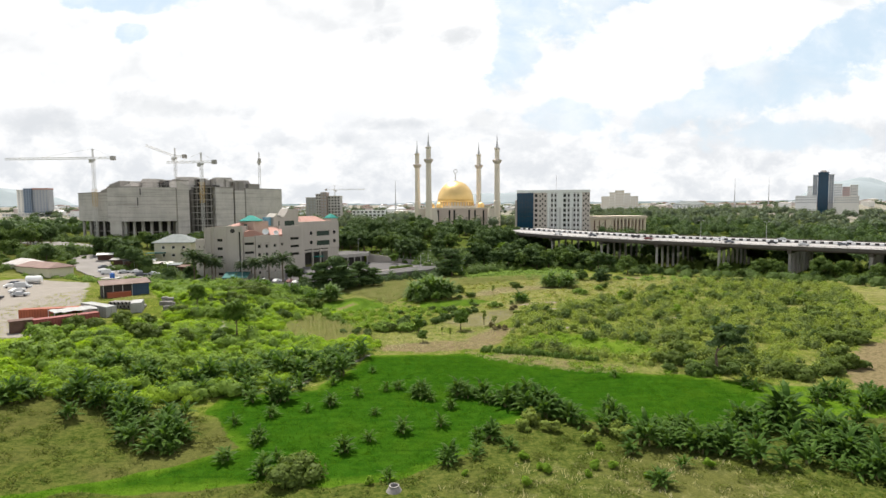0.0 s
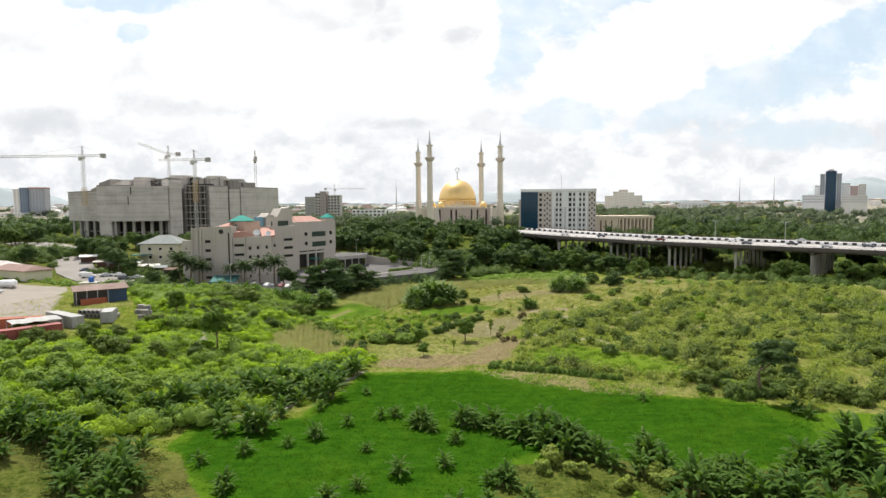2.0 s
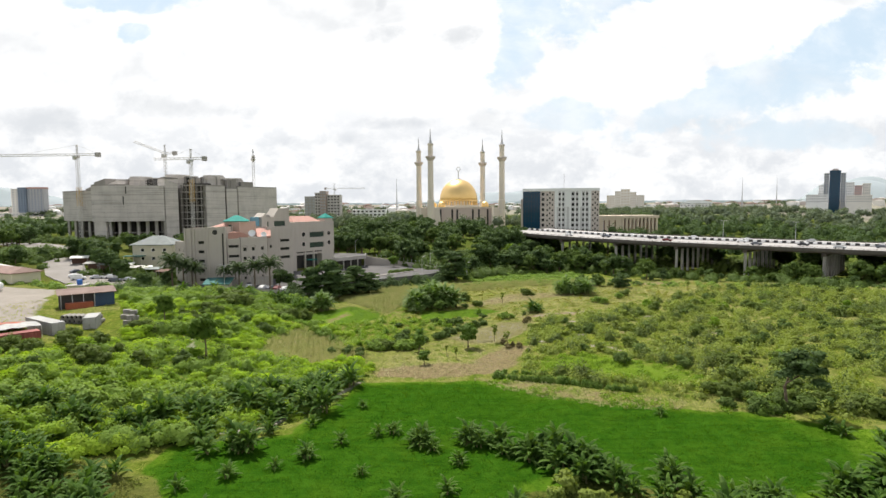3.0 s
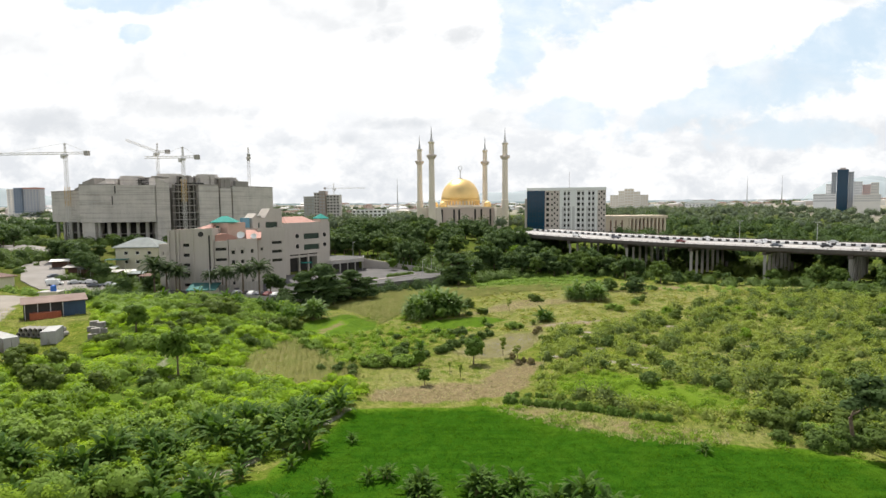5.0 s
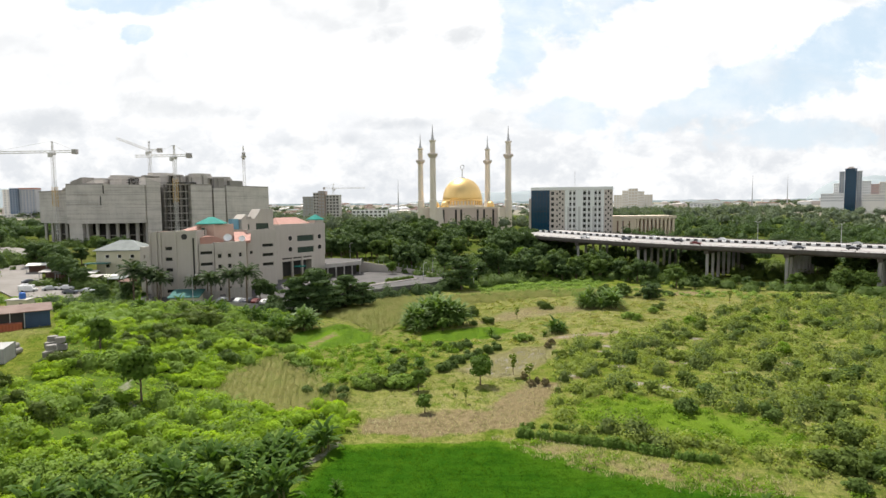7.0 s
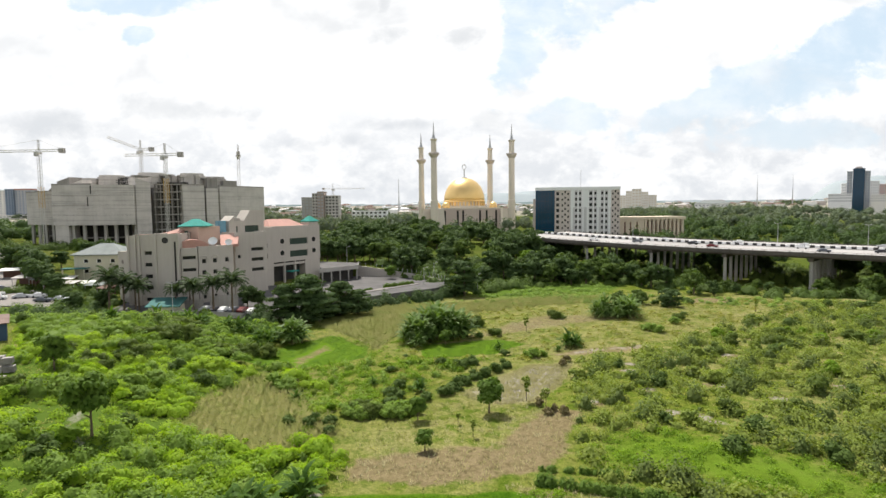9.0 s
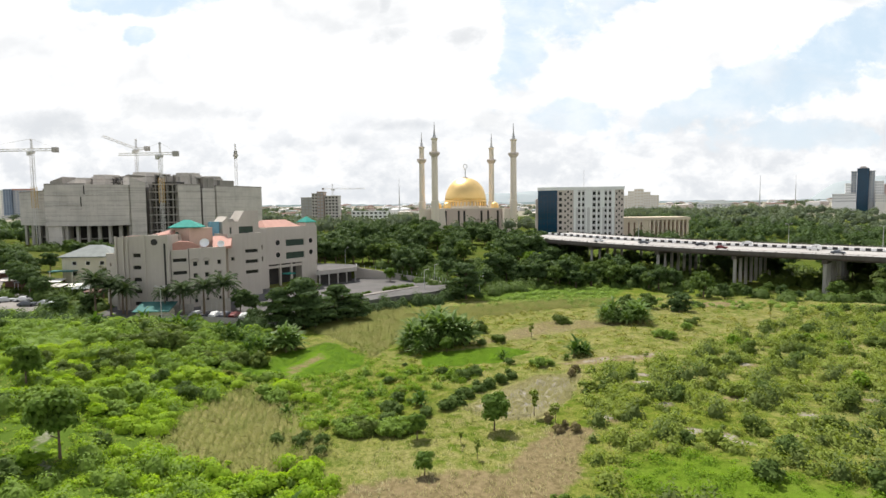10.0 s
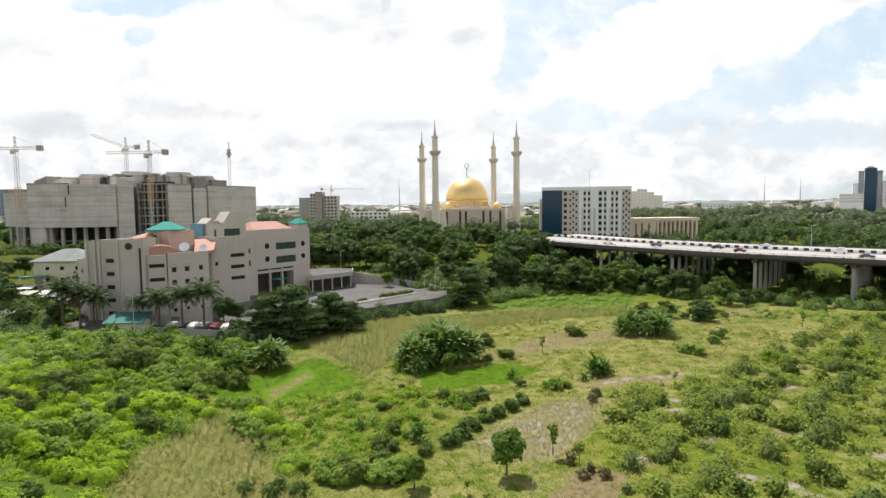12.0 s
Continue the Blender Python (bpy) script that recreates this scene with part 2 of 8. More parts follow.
SANDSTONE = solid("sandstone_blocks", (0.640, 0.545, 0.415), (0.540, 0.455, 0.345), 0.12, 1.5, 0.85, 0, 0.3)
RED_BROWN = solid("red_brown_shutter", (0.22, 0.12, 0.085), (0.15, 0.085, 0.062), 0.3, 2, 0.7)
# far walls and panes: distance haze put into the colour; stalls share the whitish
PALE_FAR = solid("whitish_render", (0.76, 0.74, 0.68), (0.66, 0.64, 0.59), 0.05, 1, 0.9)
GREY_PANE = solid("haze_grey_panes", (0.40, 0.41, 0.42), (0.32, 0.33, 0.34), 0.2, 2, 0.5)
PALE_ROOF = solid("pale_sheet_roof", (0.434, 0.406, 0.378), (0.336, 0.294, 0.266), 0.4, 4, 0.6)
RED_BOX = solid("red_container_paint", (0.260, 0.070, 0.056), (0.190, 0.052, 0.044), 0.5, 5, 0.7, 0, 0.35)
ORANGE_BOX = solid("orange_container_paint", (0.330, 0.090, 0.040), (0.250, 0.070, 0.038), 0.5, 5, 0.7, 0, 0.35)
GREY_BOX = solid("grey_container_paint", (0.345, 0.345, 0.330), (0.255, 0.247, 0.232), 0.5, 5, 0.7, 0, 0.4)
BLUE_BOX = solid("blue_container_paint", (0.035, 0.070, 0.125), (0.028, 0.048, 0.085), 0.5, 5, 0.7, 0, 0.4)
# near-black: real dark paint, and the shade put inside openings as colour
DARK = solid("dark_paint_and_shade", (0.05, 0.045, 0.04), (0.03, 0.03, 0.03), 0.5, 3, 0.9)
STEEL = solid("galvanised_steel", (0.50, 0.50, 0.50), (0.38, 0.38, 0.38), 1, 6, 0.5, 0.4)
CRANE_PAINT = solid("crane_paint", (0.60, 0.59, 0.56), (0.50, 0.49, 0.47), 0.5, 3, 0.6)
CRANE_YELLOW = solid("yellow_crane_paint", (0.55, 0.34, 0.06), (0.45, 0.28, 0.06), 0.5, 3, 0.6)
SAND = solid("sandy_ground", (0.240, 0.222, 0.205), (0.185, 0.168, 0.145), 0.15, 2, 0.95)
PAVING = solid("grey_paving", (0.118, 0.112, 0.108), (0.072, 0.068, 0.065), 0.12, 2, 0.95)
BLACK = solid("black_paint", (0.03, 0.03, 0.03), None, 1, 6, 0.6)
BLUE_TANK = solid("blue_plastic", (0.03, 0.13, 0.45), None, 1, 6, 0.4)
RUBBER = solid("tyre_rubber", (0.025, 0.025, 0.025), None, 2, 8, 0.85)


def glass(name, tint, rough=0.08):
    m, n = material(name)
    at = n.n("ShaderNodeTexCoord").outputs["Object"]
    c = n.mix(n.noise(at, 0.35, 3), col(*tint), col(*[0.6 * v for v in tint]))
    return bsdf(m, n, c, rough, 0.0, None, spec=0.3)


GLASS = glass("window_glass", (0.030, 0.030, 0.030), 0.15)
GLASS_BLUE = glass("blue_glass", (0.015, 0.06, 0.11), 0.05)
GLASS_GREEN = glass("green_glass", (0.06, 0.085, 0.07))

# ---- mesh helpers ----
def part(name, bm, mat, parent=None, label=""):
    me = bpy.data.meshes.new(name)
    bm.to_mesh(me)
    bm.free()
    me.materials.append(mat)
    ob = new(name, me)
    if parent is not None:
        ob.parent = parent
    if label:
        tagged(ob, label)
    return ob


def thing(name, x, y, z, rz, label, category, group="", kind=""):
    ob = new(name)
    ob.matrix_world = pose(x, y, z, 0, 0, rz)
    return tagged(ob, label, category, group, kind)


def box(bm, x0, x1, y0, y1, z0, z1, bevel=0.0):
    v = [bm.verts.new(p) for p in ((x0, y0, z0), (x1, y0, z0), (x1, y1, z0), (x0, y1, z0), (x0, y0, z1), (x1, y0, z1), (x1, y1, z1), (x0, y1, z1))]
    f = [bm.faces.new([v[i] for i in q]) for q in ((3, 2, 1, 0), (4, 5, 6, 7), (0, 1, 5, 4), (1, 2, 6, 5), (2, 3, 7, 6), (3, 0, 4, 7))]
    if bevel:
        bmesh.ops.bevel(bm, geom=list({e for q in f for e in q.edges}), offset=bevel, segments=2, affect="EDGES")
    return bm


def boxes(*specs, bevel=0.0):
    bm = bmesh.new()
    for s in specs:
        box(bm, *s, bevel=bevel)
    return bm


def prism(bm, outline, z0, z1):
    """Upright prism on an outline, counter-clockwise; z1 may be a list of heights."""
    tops = z1 if isinstance(z1, (list, tuple)) else [z1] * len(outline)
    a = [bm.verts.new((x, y, z0)) for x, y in outline]
    b = [bm.verts.new((x, y, z)) for (x, y), z in zip(outline, tops)]
    k = len(a)
    bm.faces.new(a[::-1])
    bm.faces.new(b)
    for i in range(k):
        j = (i + 1) % k
        bm.faces.new((a[i], a[j], b[j], b[i]))
    return bm


def lathe(bm, profile, sides=24, cx=0.0, cy=0.0):
    """Turned shape from (radius, z) pairs, bottom to top."""
    rings = [[bm.verts.new((cx + r * math.cos(2 * math.pi * i / sides), cy + r * math.sin(2 * math.pi * i / sides), z)) for i in range(sides)] for r, z in profile]
    for a, b in zip(rings, rings[1:]):
        for i in range(sides):
            j = (i + 1) % sides
            bm.faces.new((a[i], a[j], b[j], b[i]))
    bm.faces.new(rings[0][::-1])
    bm.faces.new(rings[-1])
    return bm


def beam(bm, p, q, r, sides=4):
    """A straight bar from p to q."""
    p, q = Vector(p), Vector(q)
    d = (q - p).normalized()
    u = d.orthogonal().normalized()
    v = d.cross(u)
    ra = [bm.verts.new(p + r * (math.cos(2 * math.pi * (i + .5) / sides) * u + math.sin(2 * math.pi * (i + .5) / sides) * v)) for i in range(sides)]
    rb = [bm.verts.new(c.co + (q - p)) for c in ra]
    for i in range(sides):
        j = (i + 1) % sides
        bm.faces.new((ra[i], ra[j], rb[j], rb[i]))
    bm.faces.new(ra[::-1])
    bm.faces.new(rb)
    return bm


def smooth(ob):
    for f in ob.data.polygons:
        f.use_smooth = True
    return ob


def quads_mesh(name, quads, mat, upright=False):
    """A mesh of loose quads from an array (n, 4, 3); upright: shaded as turf, with normals up."""
    quads = np.asarray(quads, dtype=np.float32)
    k = len(quads)
    lean = None
    if quads.shape[1] == 5:                       # the fifth row carries a leaf mass's normal
        quads, lean = quads[:, :4], quads[:, 4]
    me = bpy.data.meshes.new(name)
    me.vertices.add(4 * k)
    me.vertices.foreach_set("co", quads.reshape(-1))
    me.loops.add(4 * k)
    me.loops.foreach_set("vertex_index", np.arange(4 * k, dtype=np.int32))
    me.polygons.add(k)
    me.polygons.foreach_set("loop_start", np.arange(0, 4 * k, 4, dtype=np.int32))
    me.update(calc_edges=True)
    if upright:
        me.polygons.foreach_set("use_smooth", np.ones(k, dtype=bool))
        me.normals_split_custom_set_from_vertices(np.tile(np.float32([0.0, -0.25, 0.97]), (4 * k, 1)))
    if lean is not None:
        me.polygons.foreach_set("use_smooth", np.ones(k, dtype=bool))
        me.normals_split_custom_set_from_vertices(np.repeat(lean, 4, 0))
    me.materials.append(mat)
    return me


# ---- ground ----
def sm(a, b, x):
    t = np.clip((np.asarray(x, dtype=float) - a) / (b - a), 0, 1)
    return t * t * (3 - 2 * t)


def wave(x, y, s, k):
    """Cheap smooth noise, -1..1."""
    return (np.sin(x / s + 1.7 * k) * np.cos(y / s * 1.13 + 0.9 * k) + np.sin((x + y) / s * 0.71 + 2.3 * k) * np.cos((x - 1.3 * y) / s * 0.83 + k)) * 0.5


TERRACE = [(-46, 250), (-35, 233), (-28.1, 238.3), (-19, 247.1), (-6.9, 256.7), (1.1, 269.1), (-1.3, 272.1), (-9.6, 281.5), (-23.1, 290.4), (-38.5, 294.8), (-50, 292), (-50, 272)]
TERRACE_CUT = [(-46, 250), (-35, 233), (-28.1, 238.3), (-19, 247.1), (-6.9, 256.7), (1.1, 269.1), (-0.6, 274), (-8.8, 283), (-22.6, 292), (-38.5, 296.6), (-52, 299), (-52, 272)]


def height(x, y):
    x, y = np.asarray(x, dtype=float), np.asarray(y, dtype=float)
    left = 6.5 * sm(-34, -76, x) * (1 - 0.30 * sm(180, 206, y))
    d = (y - 205) - (x + 90) * 0.9
    rise = 4.6 * sm(-14, 4, d) + np.clip(0.055 * (d - 15), 0, 7.5)
    h = np.maximum(left, rise)
    scrub = 1.2 * sm(10, 35, x) * sm(100, 130, y) * sm(260, 225, y)
    h = h + scrub
    rough = sm(35, 60, y) * sm(330, 260, y)
    h = h + rough * (0.25 * wave(x, y, 6.0, 1) + 0.12 * wave(x, y, 2.3, 2))
    h = np.maximum(h, 3.3 * inside(x, y, TERRACE, 7.0))
    h = np.where(inside(x, y, TERRACE_CUT, 0.01) > 0.5, np.minimum(h, 3.2), h)
    far = np.hypot(x, y)
    return h + 0.0195 * np.clip(far - 720, 0, 1500)


def inside(x, y, poly, soft=2.0):
    """1 inside the polygon, 0 outside, with a soft edge some metres wide."""
    x, y = np.asarray(x, dtype=float), np.asarray(y, dtype=float)
    hit = np.zeros(x.shape, dtype=bool)
    dist = np.full(x.shape, 1e9)
    k = len(poly)
    for i in range(k):
        (ax, ay), (bx, by) = poly[i], poly[(i + 1) % k]
        cross = ((ay > y) != (by > y)) & (x < (bx - ax) * (y - ay) / ((by - ay) or 1e-9) + ax)
        hit ^= cross
        t = np.clip(((x - ax) * (bx - ax) + (y - ay) * (by - ay)) / ((bx - ax) ** 2 + (by - ay) ** 2), 0, 1)
        dist = np.minimum(dist, np.hypot(x - ax - t * (bx - ax), y - ay - t * (by - ay)))
    return sm(-soft, soft, np.where(hit, dist, -dist))


RICE_FIELD = [(-16, 120), (5, 121), (24, 109), (42, 105), (52, 101), (64, 97), (82, 92), (84, 84), (58, 83), (46, 81), (37, 79), (27, 79), (17, 84), (9, 82), (4, 72), (-5, 65), (-12, 63), (-27, 63), (-43, 60), (-44, 54), (-52, 54), (-27, 74), (-37, 85), (-37, 94), (-22, 98)]
CLEARING = [(-15.4, 126), (-14, 133), (-9, 145), (0, 153), (11, 151), (18, 143), (14.5, 132), (7, 127), (0, 123), (-9, 123)]
BARE = [(-15, 124), (-14, 131), (-2, 132), (5, 134.6), (9, 142), (13, 148), (18.4, 145), (15, 132.5), (9, 126.4), (1.5, 123), (-5, 122)]
STRIP = [(4, 123), (13, 121.5), (22, 116), (31, 112), (38.8, 110), (36, 105.6), (25, 106.6), (17, 110.8), (10, 115.6)]
GREEN_EDGE = [(15, 127.5), (18, 135), (28, 137), (36, 133), (45, 124), (47, 114), (38, 116), (27, 121), (18, 125.5)]
MAIZE = [(-43, 141), (-43, 150), (-38, 166), (-33, 166), (-22, 148), (-17, 138), (-24, 131), (-36, 136)]
MAIZE_FAR = [(-41, 216), (-34, 236), (-15, 244), (-13, 206), (-18, 185), (-25, 197)]
PADDY = [(-46, 174), (-41, 182), (-36, 193), (-31, 200), (-20, 187), (-20, 178), (-32, 171)]
PADDY_B = [(-8.5, 188), (10, 194), (16, 189), (8, 181), (-6, 178)]
SAND_A = [(17, 177.6), (28, 181.6), (45, 186), (43, 181.2), (27, 175.4)]
PALE = [(0, 154), (5, 161), (14, 171), (23, 171), (18.5, 159), (12, 150), (7, 149), (3, 151)]
FURROWS = [(-34, 177), (-31, 192), (-28, 184), (-33, 170), (-38, 170), (-41, 162), (-39, 161)]
EARTH_FAR = [(74, 235), (80, 252), (97, 254), (86, 237)]
PATH_FAR = [(3, 198), (11, 208), (23, 220), (50, 215), (33, 207), (16, 201), (6, 196)]
EARTH_R = [(78, 110), (92, 124), (110, 130), (100, 100), (76, 95), (71, 97)]
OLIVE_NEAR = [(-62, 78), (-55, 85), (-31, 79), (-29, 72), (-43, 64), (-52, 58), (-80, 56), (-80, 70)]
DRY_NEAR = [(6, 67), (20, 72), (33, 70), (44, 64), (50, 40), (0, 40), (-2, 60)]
LUSH = [(4, 300), (30, 330), (70, 290), (44, 244), (9, 259)]
SLOPE = [(-66, 62), (-44, 90), (-20, 104), (-16, 124), (-18, 140), (-30, 168), (-46, 172), (-40, 205), (-62, 204), (-112, 200), (-80, 160), (-68, 134), (-80, 112), (-112, 104)]
YARD = [(-155, 205), (-128, 203), (-98, 152), (-88, 134), (-84, 112), (-140, 108), (-190, 150)]
TRAILS = [[(-55.6, 141), (-54.5, 138.5), (-54.4, 136.2), (-52.9, 134), (-50, 131.4), (-47.5, 128)], [(-17, 121), (-20, 110), (-26, 100), (-38, 96)], [(-64, 118), (-62, 122)]]
SITE = [(-112, 228), (-150, 262), (-230, 330), (-330, 330), (-330, 420), (-260, 402), (-215, 358), (-175, 360), (-122, 420), (-90, 330), (-95, 262)]
SPOTS = [(31, 156.3), (31, 143), (34, 142), (59.1, 161), (44, 155), (31.4, 164), (21.8, 148.2), (35.5, 140.4), (36.6, 138), (43.5, 139.2), (31.6, 152.6), (33, 168), (55, 173), (70, 150), (62, 140), (76, 165), (50, 147), (64, 154)]


def zone(x, y):
    """Weights of rice, dry, earth, lush and scrub cover at places on the ground."""
    x, y = np.asarray(x, dtype=float), np.asarray(y, dtype=float)
    x, y = x + 1.3 * wave(x, y, 4.1, 4) + 0.6 * wave(x, y, 1.6, 6), y + 1.3 * wave(x, y, 4.7, 7) + 0.6 * wave(x, y, 1.8, 8)
    rice = np.maximum(np.maximum(inside(x, y, RICE_FIELD, 1.2), inside(x, y, PADDY, 1.5) * 0.9), inside(x, y, PADDY_B, 1.5) * 0.9)
    rice = np.maximum(rice, inside(x, y, GREEN_EDGE, 4.0) * 0.5)
    dry = np.maximum(inside(x, y, MAIZE, 3) * 0.62, inside(x, y, MAIZE_FAR, 3) * 0.6)
    dry = np.maximum(dry, 0.46 * sm(146, 172, y) * sm(-14, -2, x) * sm(285, 250, y))
    for poly, k in ((DRY_NEAR, 0.3), (PALE, 0.95), (PATH_FAR, 0.8), (CLEARING, 0.4), (STRIP, 0.35)):
        dry = np.maximum(dry, inside(x, y, poly, 3) * k)
    earth = inside(x, y, BARE, 2) * 0.85
    for poly, k in ((STRIP, 0.52), (SAND_A, 0.8), (PALE, 0.4), (PATH_FAR, 0.68), (EARTH_R, 0.85), (EARTH_FAR, 0.8), (FURROWS, 0.7), (SITE, 0.42)):
        earth = np.maximum(earth, inside(x, y, poly, 2) * k)
    for sx, sy in SPOTS:
        earth = np.maximum(earth, 0.72 * sm(3.4, 0.6, np.hypot(x - sx + 0.8 * wave(x, y, 1.7, 5), 1.3 * (y - sy))))
    lush = np.maximum(inside(x, y, LUSH, 8), 0.9 * sm(296, 330, y) * sm(1300, 950, np.hypot(x, y)))
    # slope ground: green cover, its dark tone also painting shade between bushes
    slope = inside(x, y, SLOPE, 4) * (inside(x, y, MAIZE, 2) < 0.5) * (inside(x, y, OLIVE_NEAR, 2) < 0.5) * 0.85
    return rice, dry, earth, np.maximum(lush, slope)


def paddy_zone(x, y):
    """Weight of the small, yellower plots: two paddies, and the dry end of the rice field."""
    return np.maximum(np.maximum(np.maximum(inside(x, y, PADDY, 1.5), inside(x, y, GREEN_EDGE, 3)), inside(x, y, PADDY_B, 1.5)), np.maximum(0.55 * sm(0.99, 0.55, inside(x, y, RICE_FIELD, 5.0)), 0.75 * sm(38, 62, x + 3 * wave(x, y, 6, 3)) * sm(70, 80, y) * sm(108, 98, y)))


def sand_zone(x, y):
    """Weight of bare pale sand: the yard, and trodden paths."""
    x, y = x + 0.8 * wave(x, y, 3.1, 4), y + 0.8 * wave(x, y, 3.7, 7)
    city = 0.62 * sm(800, 1050, np.hypot(x, y))
    out = np.maximum(np.maximum(city, inside(x, y, YARD, 3)), np.maximum(inside(x, y, PALE, 3) * 0.62, inside(x, y, SAND_A, 3) * 0.5))
    for sx, sy in SPOTS:
        out = np.maximum(out, 0.62 * sm(3.2, 0.5, np.hypot(x - sx, 1.3 * (y - sy))))
    for line in TRAILS:
        for (ax, ay), (bx, by) in zip(line, line[1:]):
            t = np.clip(((x - ax) * (bx - ax) + (y - ay) * (by - ay)) / ((bx - ax) ** 2 + (by - ay) ** 2), 0, 1)
            out = np.maximum(out, 0.6 * sm(1.5, 0.3, np.hypot(x - ax - t * (bx - ax), y - ay - t * (by - ay))))
    return out


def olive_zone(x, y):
    """Weight of the dull, coarse grass on the nearest land, darkened for cloud shade."""
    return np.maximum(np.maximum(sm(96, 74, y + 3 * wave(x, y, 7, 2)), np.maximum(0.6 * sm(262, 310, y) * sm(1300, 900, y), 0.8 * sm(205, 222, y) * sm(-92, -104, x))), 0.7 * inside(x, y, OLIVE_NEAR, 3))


def ground_material():
    m, n = material("ground_cover")
    at = n.n("ShaderNodeTexCoord").outputs["Object"]

    def layer(name):
        a = n.n("ShaderNodeAttribute")
        a.attribute_name = name
        return a.outputs["Fac"]

    coarse, mid, fine = n.noise(at, 0.05, 5, 0.6), n.noise(at, 0.35, 5, 0.65), n.noise(at, 3.0, 5, 0.7)
    edge = n.math("MULTIPLY", n.math("SUBTRACT", mid, 0.5), 1.1)
    edge = n.math("ADD", edge, n.math("MULTIPLY", n.math("SUBTRACT", fine, 0.5), 0.6))
    grass = n.mix(n.ramp(mid, 0.35, 0.65), col(0.120, 0.165, 0.022), col(0.215, 0.226, 0.044))
    grass = n.mix(n.math("MULTIPLY", n.ramp(n.math("ADD", n.math("MULTIPLY", coarse, 0.6), n.math("MULTIPLY", mid, 0.4)), 0.44, 0.61), 0.65), grass, col(0.290, 0.262, 0.110))
    tuft = n.noise(at, 1.1, 5, 0.7)
    grass = n.mix(n.ramp(fine, 0.3, 0.75), n.mix(1.0, grass, col(0.55, 0.6, 0.55), "MULTIPLY"), grass)
    grass = n.mix(n.ramp(tuft, 0.36, 0.6), n.mix(1.0, grass, col(0.62, 0.70, 0.55), "MULTIPLY"), grass)
    rice = n.mix(n.ramp(n.noise(at, 0.5, 4), 0.3, 0.7), col(0.019, 0.064, 0.004), col(0.032, 0.088, 0.006))
    rice = n.mix(n.math("MULTIPLY", n.ramp(coarse, 0.50, 0.66), 0.4), rice, col(0.060, 0.112, 0.008))
    mp = n.n("ShaderNodeMapping", Vector=at, Rotation=(0, 0, 0.35), Scale=(0.12, 1.1, 1))
    rice = n.mix(n.math("MULTIPLY", n.ramp(n.noise(mp.outputs[0], 1.0, 4, 0.6), 0.5, 0.66), 0.55), rice, col(0.012, 0.044, 0.003))
    straw = n.mix(n.ramp(fine, 0.3, 0.7), col(0.165, 0.155, 0.050), col(0.310, 0.275, 0.135))
    # olive also carries the cloud shade over the near land, painted in
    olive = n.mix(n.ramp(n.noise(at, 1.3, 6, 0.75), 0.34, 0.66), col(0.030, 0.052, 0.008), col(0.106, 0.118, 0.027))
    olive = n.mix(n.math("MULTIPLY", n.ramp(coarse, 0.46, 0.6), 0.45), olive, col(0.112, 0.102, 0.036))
    soil = n.mix(n.ramp(tuft, 0.3, 0.66), col(0.100, 0.075, 0.040), col(0.205, 0.156, 0.094))
    sand = n.mix(mid, col(0.240, 0.216, 0.184), col(0.312, 0.286, 0.252))
    soil = n.mix(n.math("MULTIPLY", n.ramp(fine, 0.4, 0.7), 0.5), soil, col(0.22, 0.19, 0.09))
    lushc = n.mix(mid, col(0.055, 0.100, 0.016), col(0.100, 0.150, 0.024))
    c = n.mix(n.ramp(n.math("ADD", layer("lush"), edge), 0.3, 0.7), grass, lushc)
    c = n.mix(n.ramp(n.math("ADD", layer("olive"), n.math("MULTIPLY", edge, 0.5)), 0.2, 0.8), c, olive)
    c = n.mix(n.math("MULTIPLY", n.ramp(n.math("ADD", layer("dry"), edge), 0.25, 0.75), 0.85), c, straw)
    rice = n.mix(n.ramp(n.math("ADD", layer("paddy"), n.math("MULTIPLY", edge, 0.6)), 0.25, 0.8), rice, n.mix(mid, col(0.068, 0.150, 0.008), col(0.115, 0.175, 0.018)))
    c = n.mix(n.ramp(n.math("ADD", layer("rice"), n.math("MULTIPLY", edge, 0.35)), 0.35, 0.6), c, rice)
    c = n.mix(n.math("MULTIPLY", n.ramp(n.math("ADD", layer("earth"), edge), 0.4, 0.75), 0.9), c, soil)
    c = n.mix(n.ramp(n.math("ADD", layer("sand"), n.math("MULTIPLY", edge, 0.7)), 0.35, 0.7), c, sand)
    return bsdf(m, n, c, 0.95, 0, n.math("ADD", mid, fine), 0.6, 0.25, 0.0)


def spaced(a, b, step, reach, grow):
    """Even steps from a to b, growing steps out to reach on both sides."""
    mid = list(np.arange(a, b + step, step))
    lo, hi, s = [], [], step
    p, q = mid[0], mid[-1]
    while p > -reach or q < reach:
        s *= grow
        p, q = p - s, q + s
        if p > -reach - s:
            lo.append(p)
        if q < reach + s:
            hi.append(q)
    return np.array(lo[::-1] + mid + hi)


